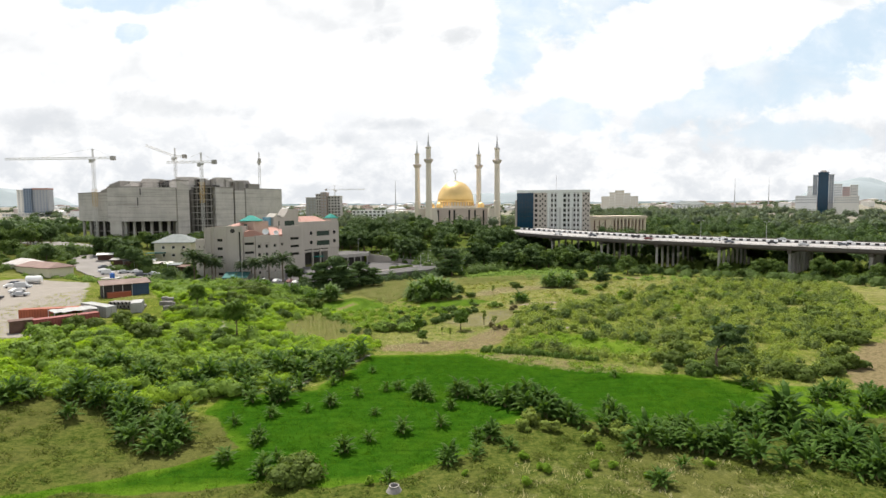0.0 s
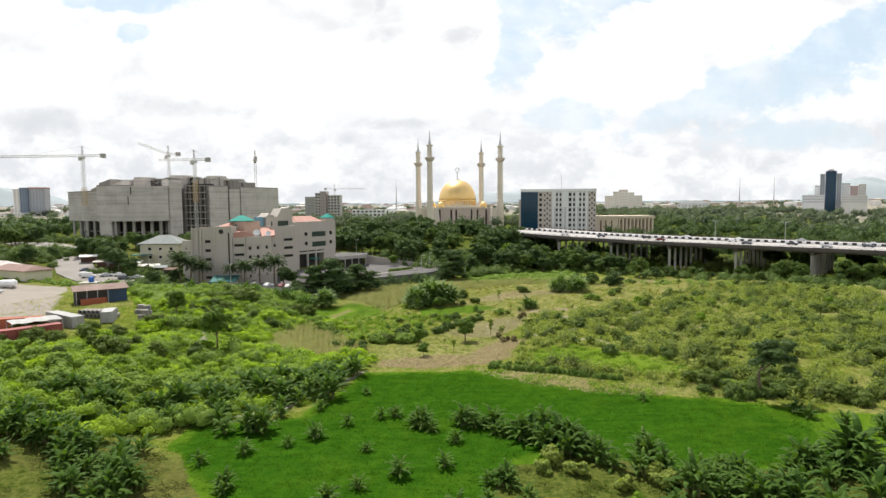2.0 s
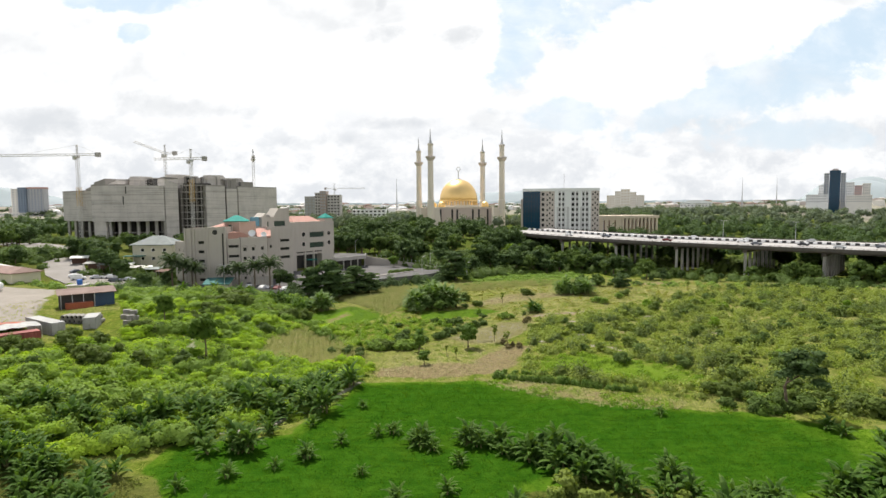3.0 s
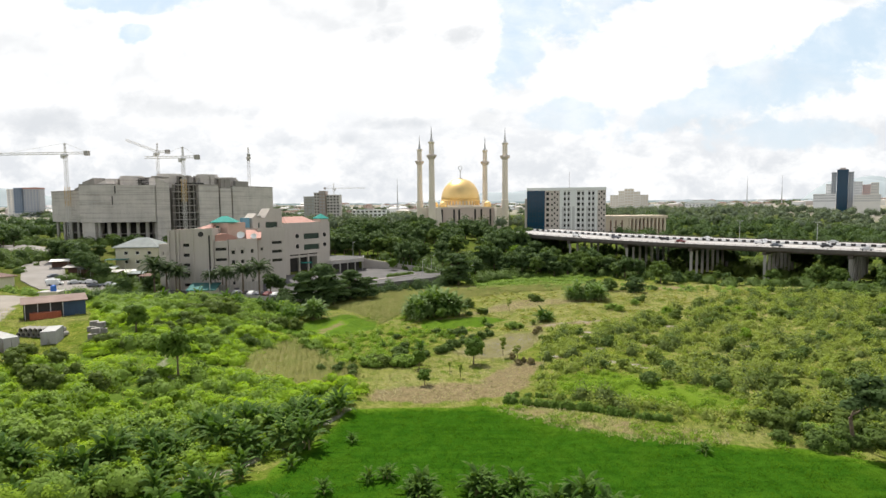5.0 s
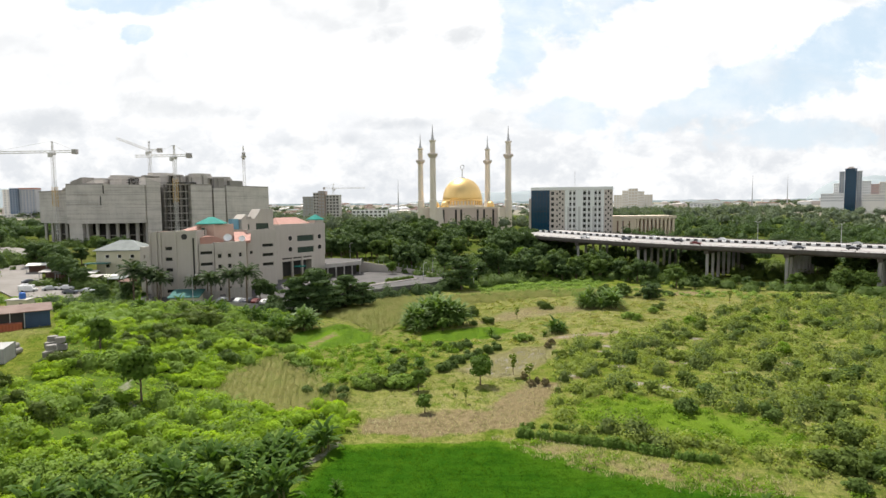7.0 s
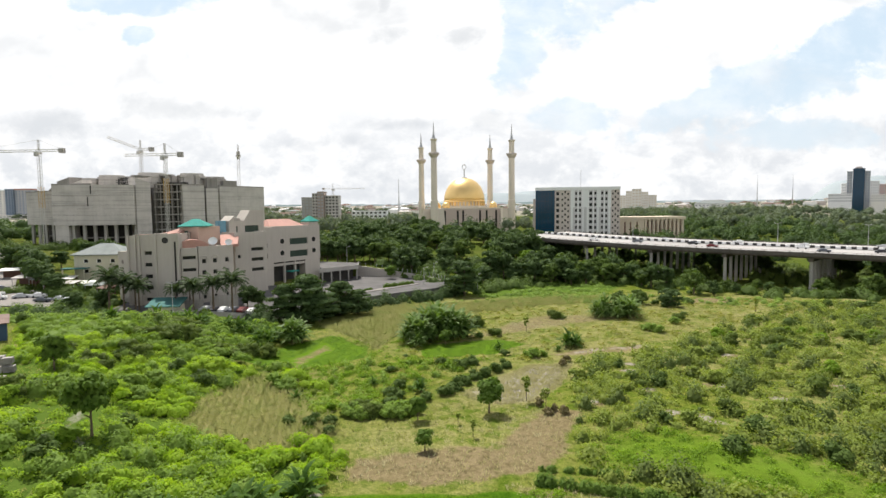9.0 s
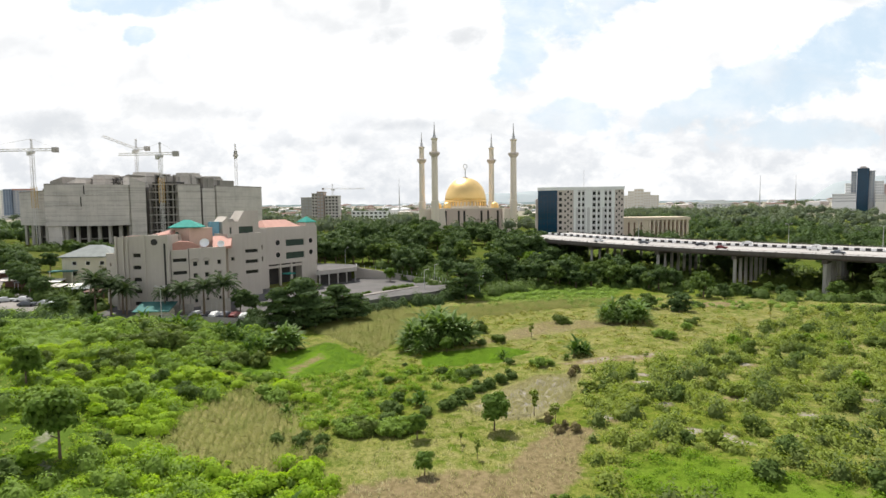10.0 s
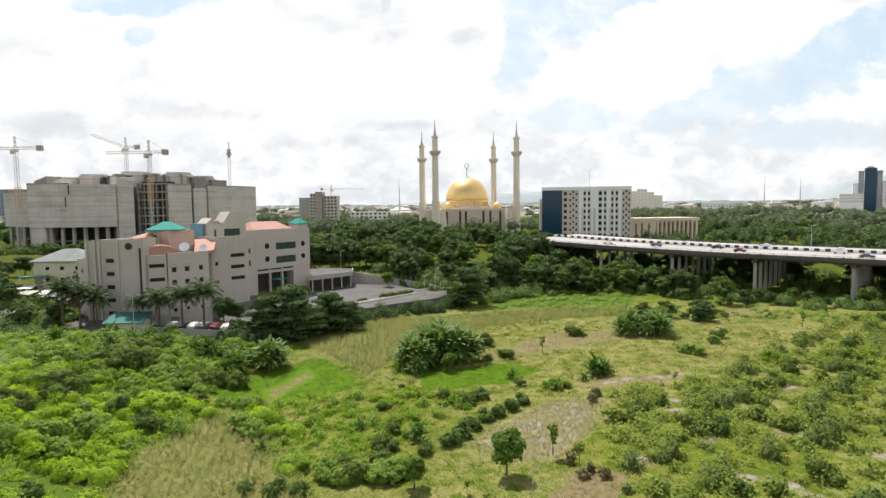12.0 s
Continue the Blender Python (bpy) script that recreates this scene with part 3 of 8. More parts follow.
def build_ground():
    gx, gy = spaced(-125, 135, 1.1, 4600, 1.10), spaced(45, 300, 1.1, 4600, 1.10)
    X, Y = np.meshgrid(gx, gy)
    Z = height(X, Y)
    nx, ny = len(gx), len(gy)
    me = bpy.data.meshes.new("ground")
    me.vertices.add(nx * ny)
    me.vertices.foreach_set("co", np.stack([X, Y, Z], -1).astype(np.float32).reshape(-1))
    i, j = np.meshgrid(np.arange(nx - 1), np.arange(ny - 1))
    a = (j * nx + i).reshape(-1)
    q = np.stack([a, a + 1, a + 1 + nx, a + nx], -1).astype(np.int32)
    me.loops.add(q.size)
    me.loops.foreach_set("vertex_index", q.reshape(-1))
    me.polygons.add(len(q))
    me.polygons.foreach_set("loop_start", np.arange(0, q.size, 4, dtype=np.int32))
    me.update(calc_edges=True)
    me.polygons.foreach_set("use_smooth", np.ones(len(q), dtype=bool))
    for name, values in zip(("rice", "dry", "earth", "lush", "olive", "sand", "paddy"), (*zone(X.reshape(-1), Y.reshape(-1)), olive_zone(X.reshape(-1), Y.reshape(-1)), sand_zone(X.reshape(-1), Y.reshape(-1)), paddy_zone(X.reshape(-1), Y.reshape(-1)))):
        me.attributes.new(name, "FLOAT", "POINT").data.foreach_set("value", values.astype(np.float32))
    me.materials.append(ground_material())
    return tagged(new("ground", me), "grassy open land with rice plots and bare patches", "ground", kind="structure")


build_ground()


def hz(x, y):
    return float(height(x, y))


# ---- roads and pavements ----
def sheet(name, outline, lift, mat, label, category, thick=0.9, kind="structure", plane=False):
    """A pavement that follows the ground, with a kerb's depth."""
    bm = bmesh.new()
    vs = [bm.verts.new((x, y, 0)) for x, y in outline]
    f = bm.faces.new(vs)
    if f.normal.z < 0:
        f.normal_flip()
    bmesh.ops.triangulate(bm, faces=[f])
    for _ in range(5):
        bmesh.ops.subdivide_edges(bm, edges=[e for e in bm.edges if e.calc_length() > 4], cuts=1, use_grid_fill=False)
        bmesh.ops.triangulate(bm, faces=bm.faces[:])
    for v in bm.verts:
        v.co.z = hz(v.co.x, v.co.y) + lift
    if plane:                                      # one even slope over the rough ground
        a = np.array([(v.co.x, v.co.y, 1.0) for v in bm.verts])
        fit = np.linalg.lstsq(a, np.array([v.co.z for v in bm.verts]), rcond=None)[0]
        for v in bm.verts:
            v.co.z = float(fit @ np.array([v.co.x, v.co.y, 1.0]))
    ext = bmesh.ops.extrude_face_region(bm, geom=bm.faces[:])
    for v in ext["geom"]:
        if isinstance(v, bmesh.types.BMVert):
            v.co.z -= thick + lift
    bmesh.ops.recalc_face_normals(bm, faces=bm.faces[:])
    return tagged(part(name, bm, mat), label, category, kind=kind)


sheet("pavement", [(-94, 203), (-74, 206), (-52, 214), (-36, 232), (-28, 250), (-48, 272), (-66, 250), (-95, 222)], 0.35, PAVING, "grey paved car park before the office building", "pavement")
sheet("road", [(-112, 214), (-131, 212), (-146, 224), (-196, 292), (-262, 345), (-252, 362), (-198, 318), (-170, 280), (-140, 238), (-116, 226)], 0.3, SAND, "pale sandy access road", "road")


# ---- bridge ----
BRIDGE_AT, BRIDGE_DIR = Vector((105.6, 280.8)), Vector((0.804, -0.594))
BRIDGE_SIDE = Vector((0.594, 0.804))


def deck_z(s):
    """Height of the road surface, s metres along from the reference pier."""
    return 14.3 - 0.014 * s + 0.00022 * s * s if s < 0 else 14.3 - 0.012 * s


def on_bridge(s, w_, z):
    p = BRIDGE_AT + BRIDGE_DIR * s + BRIDGE_SIDE * w_
    return (p.x, p.y, z)


def bridge_strip(bm, s0, s1, w0, w1, z0, z1, step=10.0):
    """A bar that follows the deck: across w0..w1, heights z0..z1 over the deck."""
    k = max(1, int(round((s1 - s0) / step)))
    rows = []
    for i in range(k + 1):
        s = s0 + (s1 - s0) * i / k
        d = deck_z(s)
        rows.append([bm.verts.new(on_bridge(s, a, d + b)) for a, b in ((w0, z0), (w1, z0), (w1, z1), (w0, z1))])
    for a, b in zip(rows, rows[1:]):
        for i in range(4):
            j = (i + 1) % 4
            bm.faces.new((a[j], a[i], b[i], b[j]))
    bm.faces.new(rows[0])
    bm.faces.new(rows[-1][::-1])
    return bm


BRIDGE_EDGE = solid("stained_shaded_edge", (0.120, 0.104, 0.092), (0.070, 0.060, 0.052), 0.2, 1.5, 0.95, 0, 0.4)


def build_bridge():
    b = tagged(new("bridge"), "long grey concrete road bridge on column piers", "bridge")
    S0, S1 = -92.0, 340.0
    for w0, w1 in ((0, 29.4), (33.0, 58)):
        part("deck", bridge_strip(bmesh.new(), S0, S1, w0, w1, -0.35, 0.0), ASPHALT, b, "pale worn asphalt deck")
        for k in range(5):
            g = w0 + 2.0 + k * (w1 - w0 - 4.0) / 4
            # girders take the dark edge colour in place of shade under the deck
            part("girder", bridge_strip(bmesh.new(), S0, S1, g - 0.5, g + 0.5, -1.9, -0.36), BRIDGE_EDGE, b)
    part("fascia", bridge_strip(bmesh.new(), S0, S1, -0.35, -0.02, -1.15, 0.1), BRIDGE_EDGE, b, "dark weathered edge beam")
    part("fascia", bridge_strip(bmesh.new(), S0, S1, 58.02, 58.35, -1.3, 0.15), CONCRETE_DARK, b)
    for a in (-0.3, 57.9):
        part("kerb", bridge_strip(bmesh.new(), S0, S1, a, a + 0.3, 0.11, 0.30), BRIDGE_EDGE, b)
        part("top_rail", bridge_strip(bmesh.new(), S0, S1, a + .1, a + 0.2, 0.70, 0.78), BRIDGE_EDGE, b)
        for k in range(108):
            s = S0 + 2 + k * 4.0
            part("rail_post", bridge_strip(bmesh.new(), s, s + .22, a + .05, a + 0.25, 0.31, 0.70, 1), BRIDGE_EDGE, b)
    for a in (28.25, 33.05):
        part("median_kerb", bridge_strip(bmesh.new(), S0, S1, a, a + 1.1, 0.01, 0.25), CONCRETE_PALE, b)
    # black and white barrier blocks
    s, k = -91.0, 0
    while s < 210:
        L = 1.7
        bm = bridge_strip(bmesh.new(), s, s + L, 28.5, 29.1, 0.25, 1.2, L)
        part("barrier_block", bm, BLACK if k % 2 else WHITE, b)
        s += L
        k += 1
    # piers: a row of columns with a cross head
    for i in range(-3, 9):
        s = 28.6 * i
        d = deck_z(s)
        pier = part("cross_head", prism(bmesh.new(), [on_bridge(s - .8 + .1 * a + e, a, 0)[:2] for a, e in ((1.0, 0), (1.0, 1.6), (57.0, 1.6), (57.0, 0))], d - 3.1, d - 1.95), BRIDGE_EDGE, b)
        for k in range(8):
            a = 2.6 + k * 7.4
            x, y, _ = on_bridge(s + 0.10 * a, a, 0)
            g = hz(x, y) - 0.5
            part("column", lathe(bmesh.new(), [(0.62, g), (0.62, d - 3.1)], 12, x, y), CONCRETE_PALE, pier)
    return b


build_bridge()


def lamp_post(x, y, z, h, arms=1):
    t = thing("street_lamp", x, y, z, 0, "tall grey street lamp with short arms", "street lamp", "street lamps")
    part("post", lathe(bmesh.new(), [(0.14, -0.3), (0.1, h * 0.5), (0.06, h)], 8), STEEL, t)
    for i in range(arms):
        sgn = 1 - 2 * i
        part("arm", beam(bmesh.new(), (0, 0, h - 0.1), (1.3 * sgn, 0, h + 0.25), 0.05), STEEL, t)
        part("lantern", boxes((1.2 * sgn - 0.35, 1.2 * sgn + 0.35, -0.14, 0.14, h + 0.2, h + 0.36), bevel=0.04), STEEL, t)
    return t


for s in (-45, 15, 45, 110, 145):
    x, y, z = on_bridge(s, 28.9, deck_z(s))
    lamp_post(x, y, z + 0.2, 9.5, 2)


# ---- building tools ----
def window_part(parent, x0, x1, z0, z1, y, mat=GLASS, deep=0.18, frame_mat=None):
    """A window let into a front wall at y: frame and pane."""
    fm = frame_mat or TAN
    w0 = part("window", boxes((x0, x0 + .08, y - .03, y + deep, z0, z1), (x1 - .08, x1, y - .03, y + deep, z0, z1), (x0 + .08, x1 - .08, y - .03, y + deep, z0, z0 + .08),
                              (x0 + .08, x1 - .08, y - .03, y + deep, z1 - .08, z1)), fm, parent)
    part("pane", boxes((x0 + .08, x1 - .08, y + deep - .06, y + deep - .02, z0 + .08, z1 - .08)), mat, w0)
    return w0


def front_wall(bm, x0, x1, z0, z1, y, thick, holes):
    """A wall along x with rectangular openings (x0, x1, z0, z1) cut through it."""
    xs = sorted({x0, x1, *[h[0] for h in holes], *[h[1] for h in holes]})
    zs = sorted({z0, z1, *[h[2] for h in holes], *[h[3] for h in holes]})
    xs, zs = [v for v in xs if x0 <= v <= x1], [v for v in zs if z0 <= v <= z1]
    for a, b in zip(xs, xs[1:]):
        run = None
        for c, d in zip(zs, zs[1:]):
            hole = any(h[0] < (a + b) / 2 < h[1] and h[2] < (c + d) / 2 < h[3] for h in holes)
            if hole:
                if run:
                    box(bm, a, b, y, y + thick, *run)
                run = None
            else:
                run = (run[0], d) if run else (c, d)
        if run:
            box(bm, a, b, y, y + thick, *run)
    return bm


def roof_hip(bm, x0, x1, y0, y1, z0, h, over=0.6, ridge=0.35):
    """A hipped roof over a rectangle."""
    x0, x1, y0, y1 = x0 - over, x1 + over, y0 - over, y1 + over
    cx, cy = (x0 + x1) / 2, (y0 + y1) / 2
    rx = (x1 - x0) / 2 * ridge if (x1 - x0) > (y1 - y0) else 0.01
    ry = (y1 - y0) / 2 * ridge if (y1 - y0) >= (x1 - x0) else 0.01
    b = [bm.verts.new(p) for p in ((x0, y0, z0), (x1, y0, z0), (x1, y1, z0), (x0, y1, z0))]
    b2 = [bm.verts.new((v.co.x, v.co.y, z0 + 0.25)) for v in b]
    t = [bm.verts.new(p) for p in ((cx - rx, cy - ry, z0 + h), (cx + rx, cy - ry, z0 + h), (cx + rx, cy + ry, z0 + h), (cx - rx, cy + ry, z0 + h))]
    bm.faces.new(b[::-1])
    bm.faces.new(t)
    for i in range(4):
        j = (i + 1) % 4
        bm.faces.new((b[i], b[j], b2[j], b2[i]))
        bm.faces.new((b2[i], b2[j], t[j], t[i]))
    return bm


# ---- mosque ----
def build_mosque():
    cx, cy, side, th, base = 12.3, 541.5, 61.4, 11.6, 13.2
    m = thing("mosque", cx, cy, base, th, "pale stone mosque with a golden dome and four minarets", "mosque")
    R = side / 2
    H = 17.3
    hall = R - 5.0
    # hall walls with tall dark recesses
    slots = [-22, -11.5, -7, 7, 12.5, 20.5]
    for a in range(4):
        bm = front_wall(bmesh.new(), -hall, hall, -2, H, -hall, 1.2, [(s - 0.9, s + 0.9, 1.0, H - 1.2) for s in slots])
        w1 = part("wall", bm, MOSQUE_PINK, m)
        w1.matrix_basis = pose(0, 0, 0, 0, 0, 90 * a)
        for s in slots:
            g = part("window", boxes((s - 0.9, s + 0.9, -hall + 0.8, -hall + 1.0, 1.0, H - 1.2)), DARK, m)
            g.matrix_basis = pose(0, 0, 0, 0, 0, 90 * a)
    part("roof", boxes((-hall + 1.3, hall - 1.3, -hall + 1.3, hall - 1.3, H - 1.4, H - 0.6)), MINARET, m)
    part("cornice", boxes((-hall - .5, hall + .5, -hall - .5, -hall + 1.0, H, H + 0.9), (-hall - .5, hall + .5, hall - 1.0, hall + .5, H, H + 0.9),
                          (-hall - .5, -hall + 1.0, -hall + 1.01, hall - 1.01, H, H + 0.9), (hall - 1.0, hall + .5, -hall + 1.01, hall - 1.01, H, H + 0.9)), MINARET, m)
    # stepped plinth below the drum
    for r0, z0, z1 in ((19.5, H - 0.55, H + 1.6), (18.2, H + 1.6, H + 2.6)):
        bm = lathe(bmesh.new(), [(r0, z0), (r0, z1)], 8)
        p = part("plinth", bm, MINARET, m)
        p.matrix_basis = pose(0, 0, 0, 0, 0, 22.5)
    z0 = H + 2.6
    part("drum", lathe(bmesh.new(), [(16.4, z0), (16.4, z0 + 3.6)], 48), MINARET, m)
    post = boxes((16.3, 17.4, -0.55, 0.55, z0, z0 + 3.4))
    first = part("drum_pier", post, GOLD, m)
    for i in range(1, 36):
        o = first.copy()
        scene.collection.objects.link(o)
        o.matrix_basis = pose(0, 0, 0, 0, 0, 10 * i)
    part("drum_ring", lathe(bmesh.new(), [(17.6, z0 + 3.4), (17.8, z0 + 3.9), (17.3, z0 + 4.6), (16.6, z0 + 4.8)], 48), GOLD, m)
    prof = []
    for i in range(15):
        a = i / 14 * math.pi / 2
        prof.append((17.2 * math.cos(a) ** 0.92 + 0.02, z0 + 4.4 + 19.0 * math.sin(a)))
    smooth(part("dome", lathe(bmesh.new(), prof, 64), GOLD, m, "golden dome"))
    top = z0 + 23.3
    part("finial", lathe(bmesh.new(), [(2.4, top - 0.4), (2.2, top + 0.5), (0.5, top + 0.9), (0.35, top + 6.5), (0.9, top + 7.2), (0.2, top + 8)], 12), STEEL, m)
    bm = bmesh.new()
    ring = [(1.7 * math.cos(a), 1.7 * math.sin(a)) for a in np.linspace(-1.2, 4.34, 15)]
    for (a, b), (c, d) in zip(ring, ring[1:]):
        beam(bm, (a, 0, top + 9.6 + b), (c, 0, top + 9.6 + d), 0.28)
    part("crescent", bm, STEEL, m)
    # small corner domes
    for sx, sy in ((-1, -1), (1, -1), (1, 1), (-1, 1)):
        bm = lathe(bmesh.new(), [(3.2, H), (3.2, H + 2.2), (3.0, H + 3.6), (2.3, H + 4.8), (1.2, H + 5.5), (0.1, H + 5.8)], 20, sx * (hall - 6), sy * (hall - 6))
        smooth(part("corner_dome", bm, GOLD, m))
        # corner buttress block with sloping sides
        bm = bmesh.new()
        b0, b1 = 5.2, 3.6
        lo = [bm.verts.new((sx * (R - 3.0) + px * b0, sy * (R - 3.0) + py * b0, -2)) for px, py in ((-1, -1), (1, -1), (1, 1), (-1, 1))]
        hi = [bm.verts.new((sx * (R - 3.0) + px * b1, sy * (R - 3.0) + py * b1, H + 0.3)) for px, py in ((-1, -1), (1, -1), (1, 1), (-1, 1))]
        bm.faces.new(hi)
        for i in range(4):
            j = (i + 1) % 4
            bm.faces.new((lo[i], lo[j], hi[j], hi[i]))
        part("buttress", bm, MINARET, m)
        # minaret
        X, Y = sx * R * 1.03, sy * R * 1.03
        shaft = part("minaret", lathe(bmesh.new(), [(3.0, -2), (3.0, 24), (2.55, 24.6), (2.35, 58)], 16, X, Y), MINARET, m)
        part("gallery", lathe(bmesh.new(), [(2.4, 57.4), (3.9, 59.6), (4.2, 60.2), (4.2, 61.2), (3.9, 61.3), (3.9, 60.9), (2.5, 60.8)], 20, X, Y), GREIGE, shaft)
        part("upper_shaft", lathe(bmesh.new(), [(2.2, 60.8), (2.1, 70.2), (2.7, 71.0), (2.7, 71.8), (2.0, 71.9)], 16, X, Y), MINARET, shaft)
        part("spire", lathe(bmesh.new(), [(1.7, 71.9), (1.0, 74.0), (0.55, 77.5), (0.12, 84.5)], 12, X, Y), STEEL, shaft)


build_mosque()


# ---- white office block ----
PANEL_GREY = solid("pale_grey_panel", (0.600, 0.585, 0.580), (0.530, 0.515, 0.510), 0.1, 2, 0.7, 0, 0.2)


def build_white_block():
    base = 9.0
    x0, y0, x1, y1 = 61.6, 470.0, 119.9, 461.5
    L, th = math.hypot(x1 - x0, y1 - y0), math.degrees(math.atan2(y1 - y0, x1 - x0))
    H = 45.4 - base
    b = thing("office_block", x0, y0, base, th, "white and grey office block with a blue glass corner", "office building")
    D = 22.0
    floors, fh = 8, (H - 4.0) / 8
    g0, g1 = 0.0, 13.5                           # blue glass bay
    part("body", boxes((0.4, L - 0.4, 0.9, D, -2, H - 0.4)), GREIGE, b)
    part("glass_bay", boxes((g0, g1, -0.5, 0.85, 3.0, H - 2.2)), GLASS_BLUE, b, "dark blue curtain glass")
    for k in range(1, 8):
        part("mullion", boxes((g0, g1, -0.56, -0.5, 3.0 + k * (H - 5.2) / 8 - 0.06, 3.0 + k * (H - 5.2) / 8 + 0.06)), DARK, b)
    for k in range(1, 6):
        part("mullion", boxes((g0 + k * g1 / 6 - .05, g0 + k * g1 / 6 + .05, -0.58, -0.5, 3.0, H - 2.2)), DARK, b)
    part("parapet", boxes((-0.2, L + 0.2, -0.4, 0.85, H - 2.2, H), (-0.2, 0.4, 0.85, D, H - 2.2, H), (L - 0.4, L + 0.2, 0.85, D, H - 2.2, H), (0.4, L - 0.4, D - 0.5, D, H - 0.4, H)), WHITE, b, "white parapet")
    # window columns: broad, plain, and small ones staggered floor by floor
    holes = []
    for f in range(floors):
        z = 2.4 + f * fh
        holes += [(c - 1.0, c + 1.0, z, z + 2.3) for c in (15.7, 38.8)]
        holes += [(c - 0.7, c + 0.7, z + .1, z + 2.2) for c in (28.6, 31.4, 42.0, 46.7, 49.6)]
        holes += [(c - 0.55, c + 0.55, z + 1.5 * (i % 2), z + 1.5 * (i % 2) + 1.5) for i, c in enumerate((19.0, 21.0, 23.1))]
        holes += [(c - 0.5, c + 0.5, z + 1.5 * (i % 2), z + 1.5 * (i % 2) + 1.5) for i, c in enumerate((54.0, 55.8, 57.6))]
    for u0, u1, mat in ((g1 + 0.02, 24.6, GREIGE), (24.62, 52.8, PANEL_GREY), (52.82, L, GREIGE)):
        part("front_wall", front_wall(bmesh.new(), u0, u1, -2, H - 2.25, 0.2, 0.65, [h for h in holes if u0 < h[0] < u1]), mat, b)
    for a, c, z0, z1 in holes:
        window_part(b, a, c, z0, z1, 0.45, GLASS, 0.2, DARK)
    # white upright fins over the full height, broad white panels on the upper floors
    for s0, s1 in ((25.0, 26.3), (29.5, 30.5), (33.0, 34.0), (36.0, 37.4), (40.2, 41.0), (43.2, 44.4), (47.7, 48.6), (51.0, 52.3)):
        part("white_fin", boxes((s0, s1, -0.15, 0.19, 0, H - 2.3)), WHITE, b)
    for s0, s1 in ((24.7, 27.7), (32.3, 37.6), (42.9, 45.8), (50.5, 52.75)):
        part("white_panel", boxes((s0, s1, -0.3, -0.16, H - 14.4, H - 2.3)), WHITE, b, "white facade panel")
    part("side_wing", boxes((-1.6, -0.02, 3.0, 16, -2, H - 8)), GREIGE, b)
    part("mast", beam(bmesh.new(), (L * .55, 8, H), (L * .55, 8, H + 12), 0.12), STEEL, b)


build_white_block()


# ---- low colonnaded hall beyond the bridge ----
def build_low_hall():
    x0, y0, base, top = 121.0, 470.0, 8.0, 23.6
    b = thing("colonnade_hall", x0, y0, base, 6, "low sandstone-coloured hall with tall columns", "hall")
    L, H = 50.0, top - base
    part("body", boxes((0.5, L - .5, 1.5, 24, -2, H - 0.5)), SANDSTONE, b)
    for k in range(9):
        x = 21 + (k + .5) * (L - 22) / 9
        part("window", boxes((x - .75, x + .75, 1.35, 1.49, 1.5, H - 3.4)), RED_BROWN, b)
    part("wall", front_wall(bmesh.new(), 0, 20, -2, H - 2.2, 0, 1.4, [(u, u + 1.3, 1.0, H - 3.6) for u in (4.8, 9.0, 14.0)]), SANDSTONE, b)
    for u in (4.8, 9.0, 14.0):
        part("window", boxes((u, u + 1.3, 0.5, 0.7, 1.0, H - 3.6)), RED_BROWN, b, "tall red-brown shutter")
    part("wall", boxes((L - .8, L, 0, 24, -2, H - 2.2)), SANDSTONE, b)
    part("roof", boxes((-0.8, L + 0.8, -1.0, 25, H - 2.15, H)), SANDSTONE, b)
    for k in range(10):
        x = 21 + k * (L - 22) / 9
        part("column", boxes((x - .75, x + .75, -0.4, 0.9, -2, H - 2.2), bevel=0.15), SANDSTONE, b)
    return b


build_low_hall()


